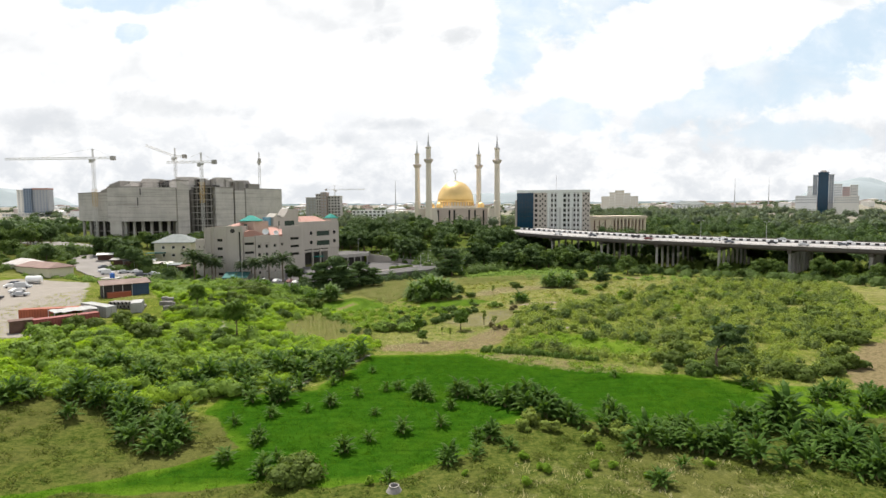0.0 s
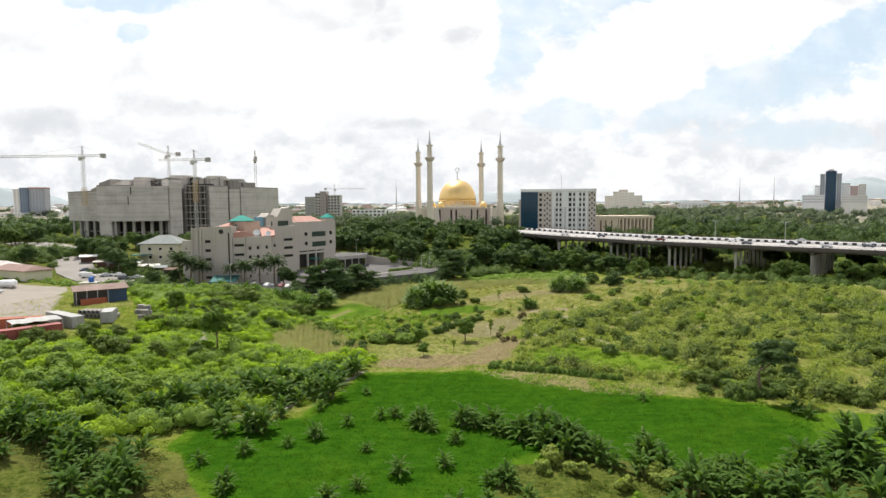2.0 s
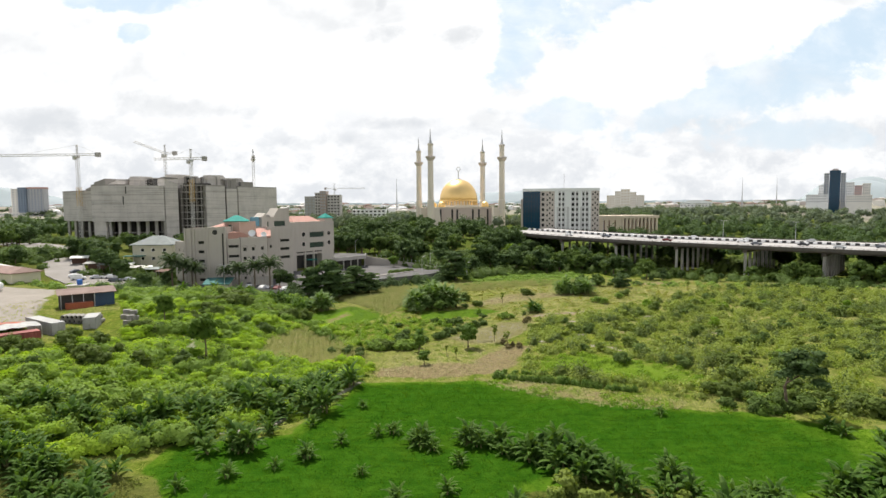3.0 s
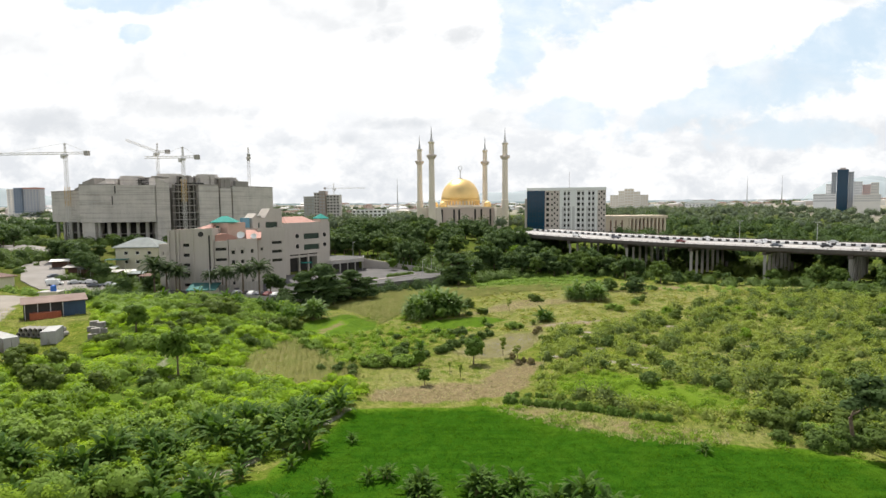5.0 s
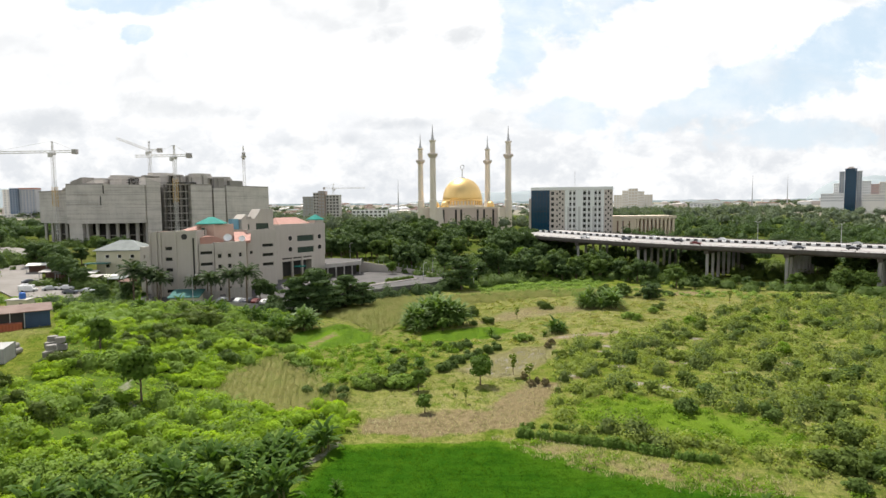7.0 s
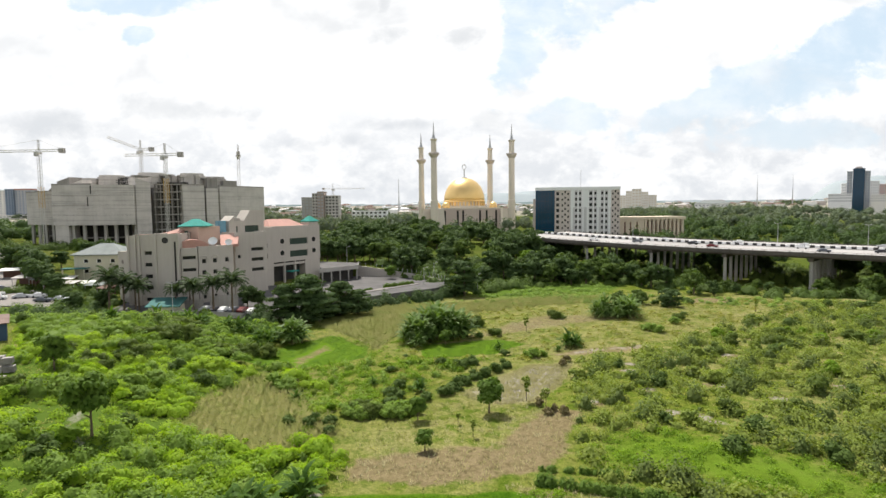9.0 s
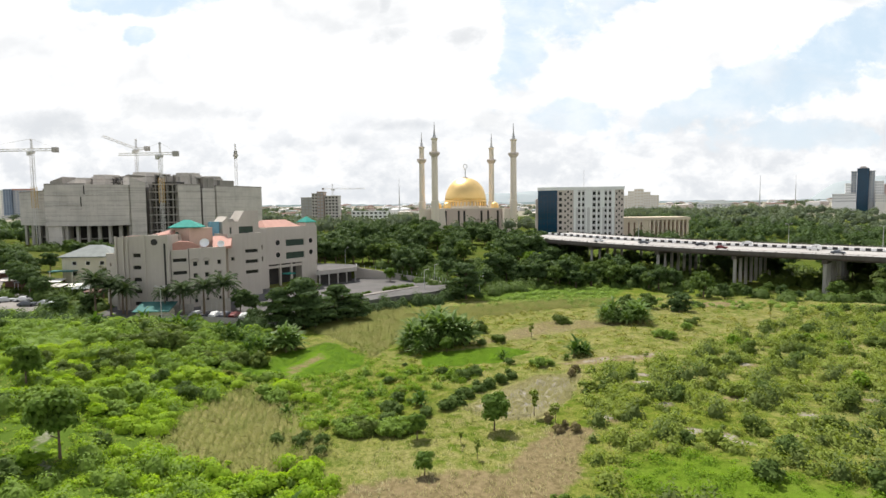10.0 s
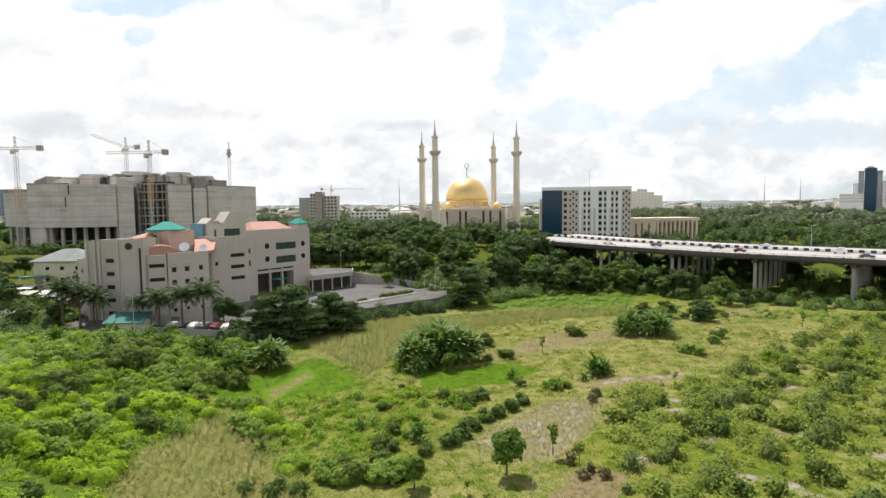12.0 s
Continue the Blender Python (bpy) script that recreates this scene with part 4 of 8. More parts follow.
# ---- concrete hulk under construction ----
def build_hulk():
    g = 10.0
    b = tagged(new("unfinished_building"), "large raw concrete building shell under construction", "building")

    def block(name, outline, z0, z1, mat=CONCRETE, label=""):
        return part(name, prism(bmesh.new(), outline, z0, z1), mat, b, label)

    def back(p, q, depth):
        """Outline of a block from front corners p, q going back by depth."""
        n_ = Vector((-(q[1] - p[1]), q[0] - p[0])).normalized() * depth
        return [p, q, (q[0] + n_.x, q[1] + n_.y), (p[0] + n_.x, p[1] + n_.y)]

    # left wing, big front block, slanted pier, recess, right blocks
    block("wing", back((-262, 408), (-216, 376), 30), 24.0, 43.5)
    bulge = [(-215, 363.8), (-205, 362.6), (-193, 363.6), (-182, 366.8), (-174.6, 371.2), (-178, 392), (-218, 388)]
    block("block", bulge, 24.2, 46)
    for z in (29.5, 35, 40.5):
        lip = [(x * 1.0004, y - 0.05) for x, y in bulge]
        block("pour_line", lip, z, z + 0.14, CONCRETE_DARK)
    block("pier_block", back((-174.4, 372.8), (-168.8, 378), 14), g, [50.5, 47.2, 47.2, 50.5])
    block("core", [(-238, 402), (-172, 390), (-130, 420), (-140, 450), (-232, 440)], g, 45.2, CONCRETE_DARK)
    block("block", back((-153.5, 384), (-144.5, 392), 20), 19, 46.3)
    block("block", back((-143.9, 393), (-138.6, 397.5), 14), 17, 44.5)
    block("block", back((-139.0, 401), (-122.5, 432), 24), 17, 46)
    block("pier_block", back((-138, 404.2), (-133, 413), 6), 46.02, 49.6, CONCRETE_DARK)
    block("pier_block", back((-144.5, 396), (-140.0, 400), 6), 44.52, 51, CONCRETE_DARK)
    for p_, q_, z_ in (((-262.2, 407.8), (-216.2, 375.7), 43.52), ((-153.7, 383.7), (-144.3, 391.9), 46.32), ((-139.2, 400.8), (-122.4, 431.9), 46.02)):
        block("stained_coping", back(p_, q_, 1.0), z_, z_ + .5, CONCRETE_DARK)
    # rounded blocks set back on top
    for x, y, r_, z in ((-218, 402, 7, 51.5), (-205, 403, 7.5, 53.2), (-192, 404, 6, 51), (-178, 398, 8, 54), (-166, 400, 6, 52), (-155, 400, 7, 53.6), (-145, 409, 6, 52)):
        part("upper_block", lathe(bmesh.new(), [(r_, 45.25), (r_, z - 2.6), (r_ + .5, z - 2.5), (r_ + .5, z - 1.2), (r_ - .4, z - 1.1), (r_ - .4, z)], 11, x, y), CONCRETE, b)
    block("upper_block", back((-222, 409), (-150, 409), 5), 45.26, 51.2, CONCRETE_DARK)
    block("upper_block", back((-236, 392), (-224, 387), 8), 43.52, [45.0, 48.5, 48.5, 45.0], CONCRETE_DARK)
    block("upper_block", back((-223, 380), (-214, 377), 8), 46.02, [48.6, 51.0, 51.0, 48.6], CONCRETE_DARK)
    block("roof_edge", back((-214.5, 363.2), (-193.5, 363.6), 1.2), 46.02, 46.7, CONCRETE_DARK)
    block("slanted_cap", back((-174.6, 372.2), (-168.4, 377.6), 8), 50.52, [51.6, 51.0, 51.0, 51.6], CONCRETE_DARK)
    # scaffolding and starter bars along the open top and in the recess
    bm = bmesh.new()
    bars = np.random.default_rng(5)
    for x in np.arange(-198, -184, 1.1):
        beam(bm, (x, 397 + bars.uniform(-1, 1), 46), (x + bars.uniform(-.4, .4), 397, 50 + bars.uniform(0, 2)), 0.16)
    for z in (47.2, 48.6, 50.0):
        beam(bm, (-199, 396.8, z), (-183, 396.8, z + .3), 0.14)
    part("scaffold", bm, DARK, b, "dark scaffold bars on the open roof")
    bm = bmesh.new()
    for x in np.arange(-166, -157, 2.6):
        beam(bm, (x, 380.6 + (x + 169) * .17, g), (x, 380.6 + (x + 169) * .17, 46), 0.10)
    for z in np.arange(g + 4.1, 46, 4.3):
        beam(bm, (-167.4, 380.8, z), (-157.6, 382.6, z), 0.10)
    part("scaffold", bm, CONCRETE_DARK, b)
    # open frames between the rounded blocks on top
    for x0_, n_, y_, zt in ((-215, 4, 399.5, 50.6), (-199, 3, 398.5, 51.6), (-187, 3, 398, 50.8), (-171, 2, 392, 52.2), (-161, 3, 393.5, 51.8), (-149.6, 2, 397, 50.4)):
        fr = part("roof_frame", prism(bmesh.new(), back((x0_, y_), (x0_ + 3.4 * n_ + .6, y_), 5), zt, zt + .7), CONCRETE_PALE, b)
        # dark wall painted in for the shade inside each roof frame
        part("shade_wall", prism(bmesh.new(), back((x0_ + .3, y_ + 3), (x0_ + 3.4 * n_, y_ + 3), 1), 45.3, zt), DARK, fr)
        for i in range(n_ + 1):
            part("post", boxes((x0_ + 3.4 * i, x0_ + 3.4 * i + .6, y_ + .1, y_ + .8, 45.3, zt)), CONCRETE_DARK, fr)
    for x, z, h_ in ((-193.8, 41, 4.5), (-195.6, 34.5, 5.0)):
        part("wall_slot", prism(bmesh.new(), back((x, 363.2), (x + .5, 363.25), 0.7), z, z + h_), DARK, b)
    for x0_, x1_, z in ((-207, -202, 33.3), (-201, -194.6, 33.0)):
        part("wall_slot", prism(bmesh.new(), back((x0_, 363.2 - (x0_ + 214) * .03), (x1_, 363.2 - (x1_ + 214) * .03), 0.6), z, z + .2), CONCRETE_DARK, b)
    block("upper_block", back((-216, 379), (-206, 376), 6), 46.02, [46.5, 49.5, 49.5, 46.5])
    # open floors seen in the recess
    # solid dark block stands in for the recess's shade
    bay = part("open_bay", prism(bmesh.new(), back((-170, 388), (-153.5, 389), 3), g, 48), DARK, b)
    for k in range(9):
        z = g + 2 + k * 4.3
        part("floor_slab", prism(bmesh.new(), back((-169.4, 382), (-153.6, 385), 5), z, z + 0.6), CONCRETE_PALE, bay)
    for k in range(6):
        t = k / 5
        part("post", prism(bmesh.new(), back((-169 + 14.6 * t, 382.2 + 2.8 * t), (-168.4 + 14.6 * t, 382.3 + 2.8 * t), 0.6), g, 47), CONCRETE_DARK, bay)
    # open ground storeys under the front block and the wing
    def undercroft(p, q, n, zt):
        # dark back wall added for the shade under the storey
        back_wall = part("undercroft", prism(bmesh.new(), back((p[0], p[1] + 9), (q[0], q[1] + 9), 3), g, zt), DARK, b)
        for i in range(n):
            t = i / (n - 1)
            x, y = p[0] + (q[0] - p[0]) * t, p[1] + (q[1] - p[1]) * t
            part("column", boxes((x - .7, x + .7, y, y + 1.4, g - 1, zt)), CONCRETE_PALE, back_wall)
            if i < n - 1:
                x2, y2 = p[0] + (q[0] - p[0]) * (t + .5 / (n - 1)), p[1] + (q[1] - p[1]) * (t + .5 / (n - 1))
                part("column", boxes((x2 - .3, x2 + .3, y2 + 4, y2 + 4.6, g - 1, zt)), CONCRETE_DARK, back_wall)
        part("floor_slab", prism(bmesh.new(), back((p[0], p[1] + 2), (q[0], q[1] + 2), 7), (g + zt) / 2 - .3, (g + zt) / 2 + .2), CONCRETE_DARK, back_wall)

    undercroft((-205, 365), (-175.5, 373.5), 7, 24.15)
    undercroft((-258, 406.5), (-217, 378.5), 6, 23.95)
    undercroft((-141, 415), (-124, 431), 5, 16.95)
    part("pier_block", prism(bmesh.new(), [(-214.5, 364.5), (-206.5, 363.5), (-206.5, 373), (-214.5, 374)], g, 24.15), CONCRETE, b)
    part("podium", prism(bmesh.new(), [(-268, 400), (-216, 361), (-179, 366), (-120, 425), (-130, 455), (-250, 450)], 4, g), CONCRETE_DARK, b)


build_hulk()


def tower_crane(x, y, z0, top, jib, counter, turn, luff=0.0, yellow=None):
    t = thing("tower_crane", x, y, z0, turn, "grey lattice tower crane with long jib", "tower crane", "tower cranes over the building site")
    H = top - z0

    def lattice(bm, p, q, r, n_):
        p, q = Vector(p), Vector(q)
        d = (q - p)
        u = Vector((0, 1, 0)) if abs(d.normalized().y) < 0.9 else Vector((1, 0, 0))
        v = d.normalized().cross(u).normalized()
        cs = [u * r + v * r, u * r - v * r, -u * r - v * r, -u * r + v * r]
        for c in cs:
            beam(bm, p + c, q + c, 0.13)
        for i in range(n_):
            a, b_ = p + d * i / n_, p + d * (i + 1) / n_
            for k in range(4):
                beam(bm, a + cs[k], b_ + cs[(k + 1) % 4], 0.07)
        return bm

    part("mast", lattice(bmesh.new(), (0, 0, 0), (0, 0, H - 6), 0.75, int(H / 2.4)), CRANE_PAINT, t)
    if yellow:
        part("climbing_frame", lattice(bmesh.new(), (0, 0, yellow[0] - z0), (0, 0, yellow[1] - z0), 1.05, 6), CRANE_YELLOW, t, "yellow climbing frame")
    part("slew_ring", lathe(bmesh.new(), [(1.5, H - 6.2), (1.7, H - 5.4), (1.4, H - 4.6)], 12), CRANE_PAINT, t)
    part("cab", boxes((0.9, 2.6, -0.8, 0.9, H - 7.4, H - 5.0), bevel=0.15), CRANE_PAINT, t)
    tip = (jib * math.cos(luff), 0, H - 4.2 + jib * math.sin(luff))
    part("jib", lattice(bmesh.new(), (0, 0, H - 4.2), tip, 0.6, int(jib / 3)), CRANE_PAINT, t)
    part("counter_jib", lattice(bmesh.new(), (0, 0, H - 4.2), (-counter, 0, H - 4.2), 0.6, int(counter / 3)), CRANE_PAINT, t)
    part("counterweight", boxes((-counter - 1.4, -counter + 1.4, -1.1, 1.1, H - 5.8, H - 3.0), bevel=0.1), CONCRETE_PALE, t)
    part("peak", lattice(bmesh.new(), (0, 0, H - 4.2), (0, 0, H + 2.0), 0.35, 3), CRANE_PAINT, t)
    if luff < 0.2:
        bm = bmesh.new()
        beam(bm, (0, 0, H + 2), (jib * 0.6, 0, H - 3.6), 0.07)
        beam(bm, (0, 0, H + 2), (-counter, 0, H - 3.6), 0.07)
        part("tie", bm, CRANE_PAINT, t)
    return t


tower_crane(-236.5, 386, 10, 71, 62, 14, 177, yellow=(34, 46))
tower_crane(-202.5, 432, 45, 76, 26, 8, 170, 0.35)
tower_crane(-161.0, 380.5, 10, 67.5, 24, 9, 176, yellow=(36, 50))
tower_crane(-141.5, 440, 45, 73, 22, 5, 111)

# ---- tan office building ----
def build_tan():
    z0 = 4.4
    b = tagged(new("tan_office_building"), "tan rendered office building with salmon and teal roofs", "office building")

    def face(p, q, zt, holes, depth=14.0, name="wing", zb=None, mat=TAN, frames=TAN, pane=GLASS):
        """A wing whose front runs from p to q, with windows (u0, u1, z0, z1) along it."""
        L = math.hypot(q[0] - p[0], q[1] - p[1])
        th = math.degrees(math.atan2(q[1] - p[1], q[0] - p[0]))
        zb_ = (z0 - 1.0) if zb is None else zb
        o = part(name, boxes((0.41, L - 0.41, 0.9, depth - .41, zb_, zt - 0.9)), CONCRETE_PALE, b)
        o.matrix_basis = pose(p[0], p[1], 0, 0, 0, th)
        part("front_wall", front_wall(bmesh.new(), 0, L, zb_, zt, 0, 0.5, holes), mat, o)
        for s in ((0, 0.4, 0.51, depth, zb_, zt), (L - .4, L, 0.51, depth, zb_, zt), (0.41, L - 0.41, depth - .4, depth, zb_, zt)):
            part("wall", boxes(s), mat, o)
        for h in holes:
            window_part(o, h[0], h[1], h[2], h[3], 0.12, pane, 0.3, frames)
        return o, L

    st = 3.3
    # left wing with a column of windows, then the plain bay, then the balcony bay
    a, L = face((-92.6, 219.0), (-84.3, 218.6), 24.6, [(4.9, 7.2, z0 + 1.6 + st * k, z0 + 2.8 + st * k) for k in range(5)], 16)
    for u in (0.15, 2.2, 3.4):
        part("pilaster", boxes((u, u + .5, -0.45, -0.002, z0 - 1, 25.0)), TAN, a)
    part("parapet_crown", prism(bmesh.new(), [(0.0, 0.1), (8.2, 0.1), (8.2, 0.5), (0.0, 0.5)], 24.62, [24.7, 25.2, 25.2, 24.7]), TAN, a)
    a2, L2 = face((-84.2, 217.6), (-77.6, 218.4), 25.2, [], 15)
    part("pilaster", boxes((0.1, 0.7, -0.4, -0.002, z0 - 1, 25.4)), TAN, a2)
    part("slit", boxes((L2 - 1.3, L2 - 0.8, -0.05, -0.002, z0 + 3, 23.0)), DARK, a2)
    part("pilaster", boxes((L2 - 0.6, L2, -0.4, -0.002, z0 - 1, 25.4)), TAN, a2)
    bm = bmesh.new()
    beam(bm, (3.0, -0.12, 23.4), (3.0, -0.003, 23.4), 0.9, 8)
    part("emblem", bm, DARK, a2, "round dark wall emblem")
    a3, L3 = face((-77.5, 219.4), (-73.8, 221.6), 21.0, [(0.3, L_, z, z + 1.1) for L_, z in ((3.9, z0 + 3.6 + st * 3 - .2), (3.9, z0 + 3.4 + st * 2 - .2), (3.9, z0 + 3.4 + st - .4))], 12)
    # curved bay with arched windows, as three short faces
    pts = [(-73.7, 221.9), (-71.4, 223.9), (-69.2, 226.4), (-66.8, 230.2)]
    for k, (p, q) in enumerate(zip(pts, pts[1:])):
        L_ = math.hypot(q[0] - p[0], q[1] - p[1])
        o, _ = face(p, q, 21.3, [(L_ / 2 - .65, L_ / 2 + .65, z0 + 2.0 + st * j, z0 + 3.4 + st * j) for j in range(2, 4)] + [(L_ / 2 - .5, L_ / 2 + .5, z0 + 1.6, z0 + 2.8)], 10)
        if k < 2:
            arch = bmesh.new()
            ring = [(L_ / 2 + 1.0 * math.cos(t), z0 + 3.3 + st * 3 + 0.95 * math.sin(t)) for t in np.linspace(0, math.pi, 9)]
            for (u0, w0), (u1, w1) in zip(ring, ring[1:]):
                beam(arch, (u0, -0.06, w0), (u1, -0.06, w1), 0.14)
            part("arch", arch, TAN, o)
    # gabled block
    o, L_ = face((-69.0, 237.5), (-61.6, 246.0), 24.6, [(5.6, 10.0, z0 + 0.8 + st * k, z0 + 2.0 + st * k) for k in (2, 3, 4)] + [(0.9, 2.0, z0 + 2 + st * 3, z0 + 3.2 + st * 3)], 14)
    g, Lg = face((-73.0, 244.0), (-64.5, 252.5), 28.0, [(5.2, 10.2, 23.6, 26.6), (2.2, 2.9, 23.6, 26.4)], 7, "gable", 20, pane=GLASS_GREEN)
    part("gable_top", prism(bmesh.new(), [(Lg * .42, 0), (Lg * .6, 0), (Lg * .6, 6.9), (Lg * .42, 6.9)], 28.02, [28.3, 31.6, 31.6, 28.3]), TAN, g)
    part("gable_top", boxes((Lg * .6 + .01, Lg, 0, 6.9, 28.02, 31.6)), TAN, g)
    part("gable_top", prism(bmesh.new(), [(0, 0), (Lg * .14, 0), (Lg * .14, 6.9), (0, 6.9)], 28.02, [28.2, 29.8, 29.8, 28.2]), TAN, g)
    part("roof_tank", boxes((Lg * .2, Lg * .38, 2, 4.5, 28.02, 29.0), bevel=0.15), CONCRETE_PALE, g)
    part("blue_turret", boxes((-3.2, -0.6, 1.0, 3.6, 20, 28.2), bevel=0.1), solid("pale_blue_paint", (0.16, 0.33, 0.42)), g, "pale blue stair turret")
    # link and right block with round windows
    face((-65.6, 251.5), (-63.0, 256.5), 25.5, [(2.2, 3.4, 18.5, 20.2), (2.2, 3.4, 14.6, 16.4)], 10, "link")
    Lr = math.hypot(-51.0 + 63.6, 276.5 - 257.0)
    o, Lr = face((-63.6, 257.0), (-51.0, 276.5), 25.8, [(8.4, 17.0, 18.9, 21.3), (8.4, 17.0, 14.4, 16.8)], 16, "right_block", 13.0, pane=GLASS_GREEN)
    for u in (4.8, 20.0):
        for z in (20.4, 16.2):
            part("round_window", lathe(bmesh.new(), [(0.95, -0.09), (0.95, -0.003)], 20), GLASS, o).matrix_basis = pose(u, -0.004, z, 90, 0, 0) @ pose(0, 0, 0.095)
            rim = part("rim", lathe(bmesh.new(), [(1.2, 0), (1.2, 0.06)], 20), GREIGE, o)
            rim.matrix_basis = pose(u, 0.0, z, 90, 0, 0)
    part("turret", boxes((Lr - 4.6, Lr - 0.2, 0.55, 5, 25.0, 27.0)), TAN, o)
    part("turret_roof", roof_hip(bmesh.new(), Lr - 4.6, Lr - 0.2, 0.55, 5, 27.0, 2.3, 0.3, 0.02), TEAL, o, "teal pyramid roof")
    part("salmon_roof", roof_hip(bmesh.new(), 0.4, Lr - 5.6, 0.6, 13, 25.0, 3.2, 0.0, 0.6), SALMON, o, "salmon tiled roof")
    # solid box coloured dark as the shade beneath the wing
    part("undercut", boxes((0.5, Lr - 7.5, 3.5, 14, z0 - 1, 12.95)), DARK, o)
    part("corner_pier", boxes((Lr - 7.4, Lr, 0.3, 15, z0 - 1, 12.95)), TAN, o)
    for u in (0.6, 6.0, 11.0):
        part("column", boxes((u, u + .7, 0.6, 1.3, z0 - 1, 12.95)), TAN, o)
    part("awning", boxes((6.5, 10.5, -2.6, 0.4, 9.3, 9.55)), TEAL, o)
    part("balcony", boxes((0.4, Lr - 7.6, 0.2, 2.6, 11.6, 11.85), (0.4, Lr - 7.6, 0.2, 0.35, 11.86, 12.5)), TAN, o)
    # roofs over the middle
    hall = part("roof_hall", prism(bmesh.new(), [(-82.4, 229.4), (-76.2, 228), (-72.5, 235), (-80, 237)], 18, 26.8), solid("peach_render", (0.50, 0.36, 0.29), (0.43, 0.31, 0.25), 0.3, 2), b)
    part("window", boxes((-0.6, 0.6, -0.05, 0.02, 0, 2.2)), GLASS_GREEN, hall).matrix_basis = pose(-79, 226.4, 23.6, 0, 0, -16)
    bm = roof_hip(bmesh.new(), -3.6, 3.6, -3.4, 3.4, 0, 2.3, 0.7, 0.2)
    part("teal_roof", bm, TEAL, b, "teal hipped roof").matrix_basis = pose(-78.6, 232, 26.85, 0, 0, 12)
    bm = bmesh.new()
    prof = [(4.6 * math.cos(t), 2.7 * math.sin(t)) for t in np.linspace(0, math.pi, 11)]
    vs = [[bm.verts.new((u, y, z)) for u, z in prof] for y in (0, 7)]
    for i in range(10):
        bm.faces.new((vs[0][i], vs[0][i + 1], vs[1][i + 1], vs[1][i]))
    bm.faces.new(vs[0][::-1])
    part("barrel_roof", bm, SALMON, b, "salmon barrel roof").matrix_basis = pose(-75.6, 222.6, 20.6, 0, 0, 30)
    part("salmon_roof", prism(bmesh.new(), [(-89, 227), (-80.6, 225.6), (-80.9, 232), (-86, 233)], 23.2, [24.4, 25.3, 27.0, 25.4]), SALMON, b)
    part("roof_deck", boxes((-91.5, -85.6, 221, 226.5, 23.8, 24.9)), RUST_ROOF, b, "dark weathered roof deck")
    part("salmon_roof", prism(bmesh.new(), [(-70, 229), (-66, 232), (-68.5, 240), (-74, 238)], 20.6, [21.0, 21.4, 24.0, 24.0]), SALMON, b)
    # satellite dishes
    for x, y, z, r in ((-70.6, 224.9, 22.6, 1.25), (-67.6, 229.0, 22.0, 1.0)):
        d = part("dish", lathe(bmesh.new(), [(0.1, 0), (r * .6, 0.14), (r, 0.4), (r * 1.02, 0.42), (r * .6, 0.18), (0.05, 0.05)], 18), WHITE, b, "white satellite dish")
        d.matrix_basis = pose(x, y, z, 62, 0, 15)
        part("dish_post", beam(bmesh.new(), (x, y + .2, 20.4), (x, y + .2, z), 0.08), STEEL, b)
    # low annex on the left
    face((-98.5, 224.5), (-92.8, 221.5), 20.0, [(1.6, 2.4, z0 + 2 + st * k, z0 + 3.2 + st * k) for k in range(1, 4)] + [(4.4, 5.2, z0 + 2 + st * k, z0 + 3.2 + st * k) for k in range(1, 4)], 12, "annex")
    return b


build_tan()


# paved terrace, and the covered parking deck on it
tagged(part("terrace", prism(bmesh.new(), TERRACE, -0.6, 3.6), PAVING), "grey paved terrace with parking beside the office", "pavement", kind="structure")


def build_deck():
    b = tagged(new("parking_deck"), "flat concrete parking deck over dark open bays", "parking deck")
    out = [(-50.2, 271.6), (-37.9, 285.4), (-40, 298), (-58, 306), (-58, 290), (-50.6, 277)]
    part("slab", prism(bmesh.new(), out, 8.1, 8.9), PAVING, b)
    part("edge_beam", prism(bmesh.new(), [(-50.3, 271.3), (-37.7, 285.2), (-37.9, 285.39), (-50.25, 271.58)], 7.7, 9.3), CONCRETE_PALE, b)
    part("edge_beam", prism(bmesh.new(), [(-37.65, 285.25), (-39.75, 298), (-39.99, 298), (-37.88, 285.42)], 7.7, 9.3), CONCRETE_PALE, b)
    # solid block, its dark colour standing for shade in the open bays
    part("bay", prism(bmesh.new(), [(-50, 275), (-40.2, 287), (-42, 297), (-57.5, 304), (-57.5, 291), (-50.4, 278)], 2.5, 8.05), DARK, b)
    for k in range(5):
        x, y = -49.6 + k * 2.75, 272.3 + k * 3.1
        part("column", boxes((x, x + .45, y, y + .45, 3.0, 8.1)), CONCRETE_PALE, b)
    return b


build_deck()
BACK_WALL = [((-39.6, 295.2), 8.1), ((-23.1, 290.6), 6.1), ((-9.5, 281.7), 4.9), ((-1.2, 272.3), 3.9)]
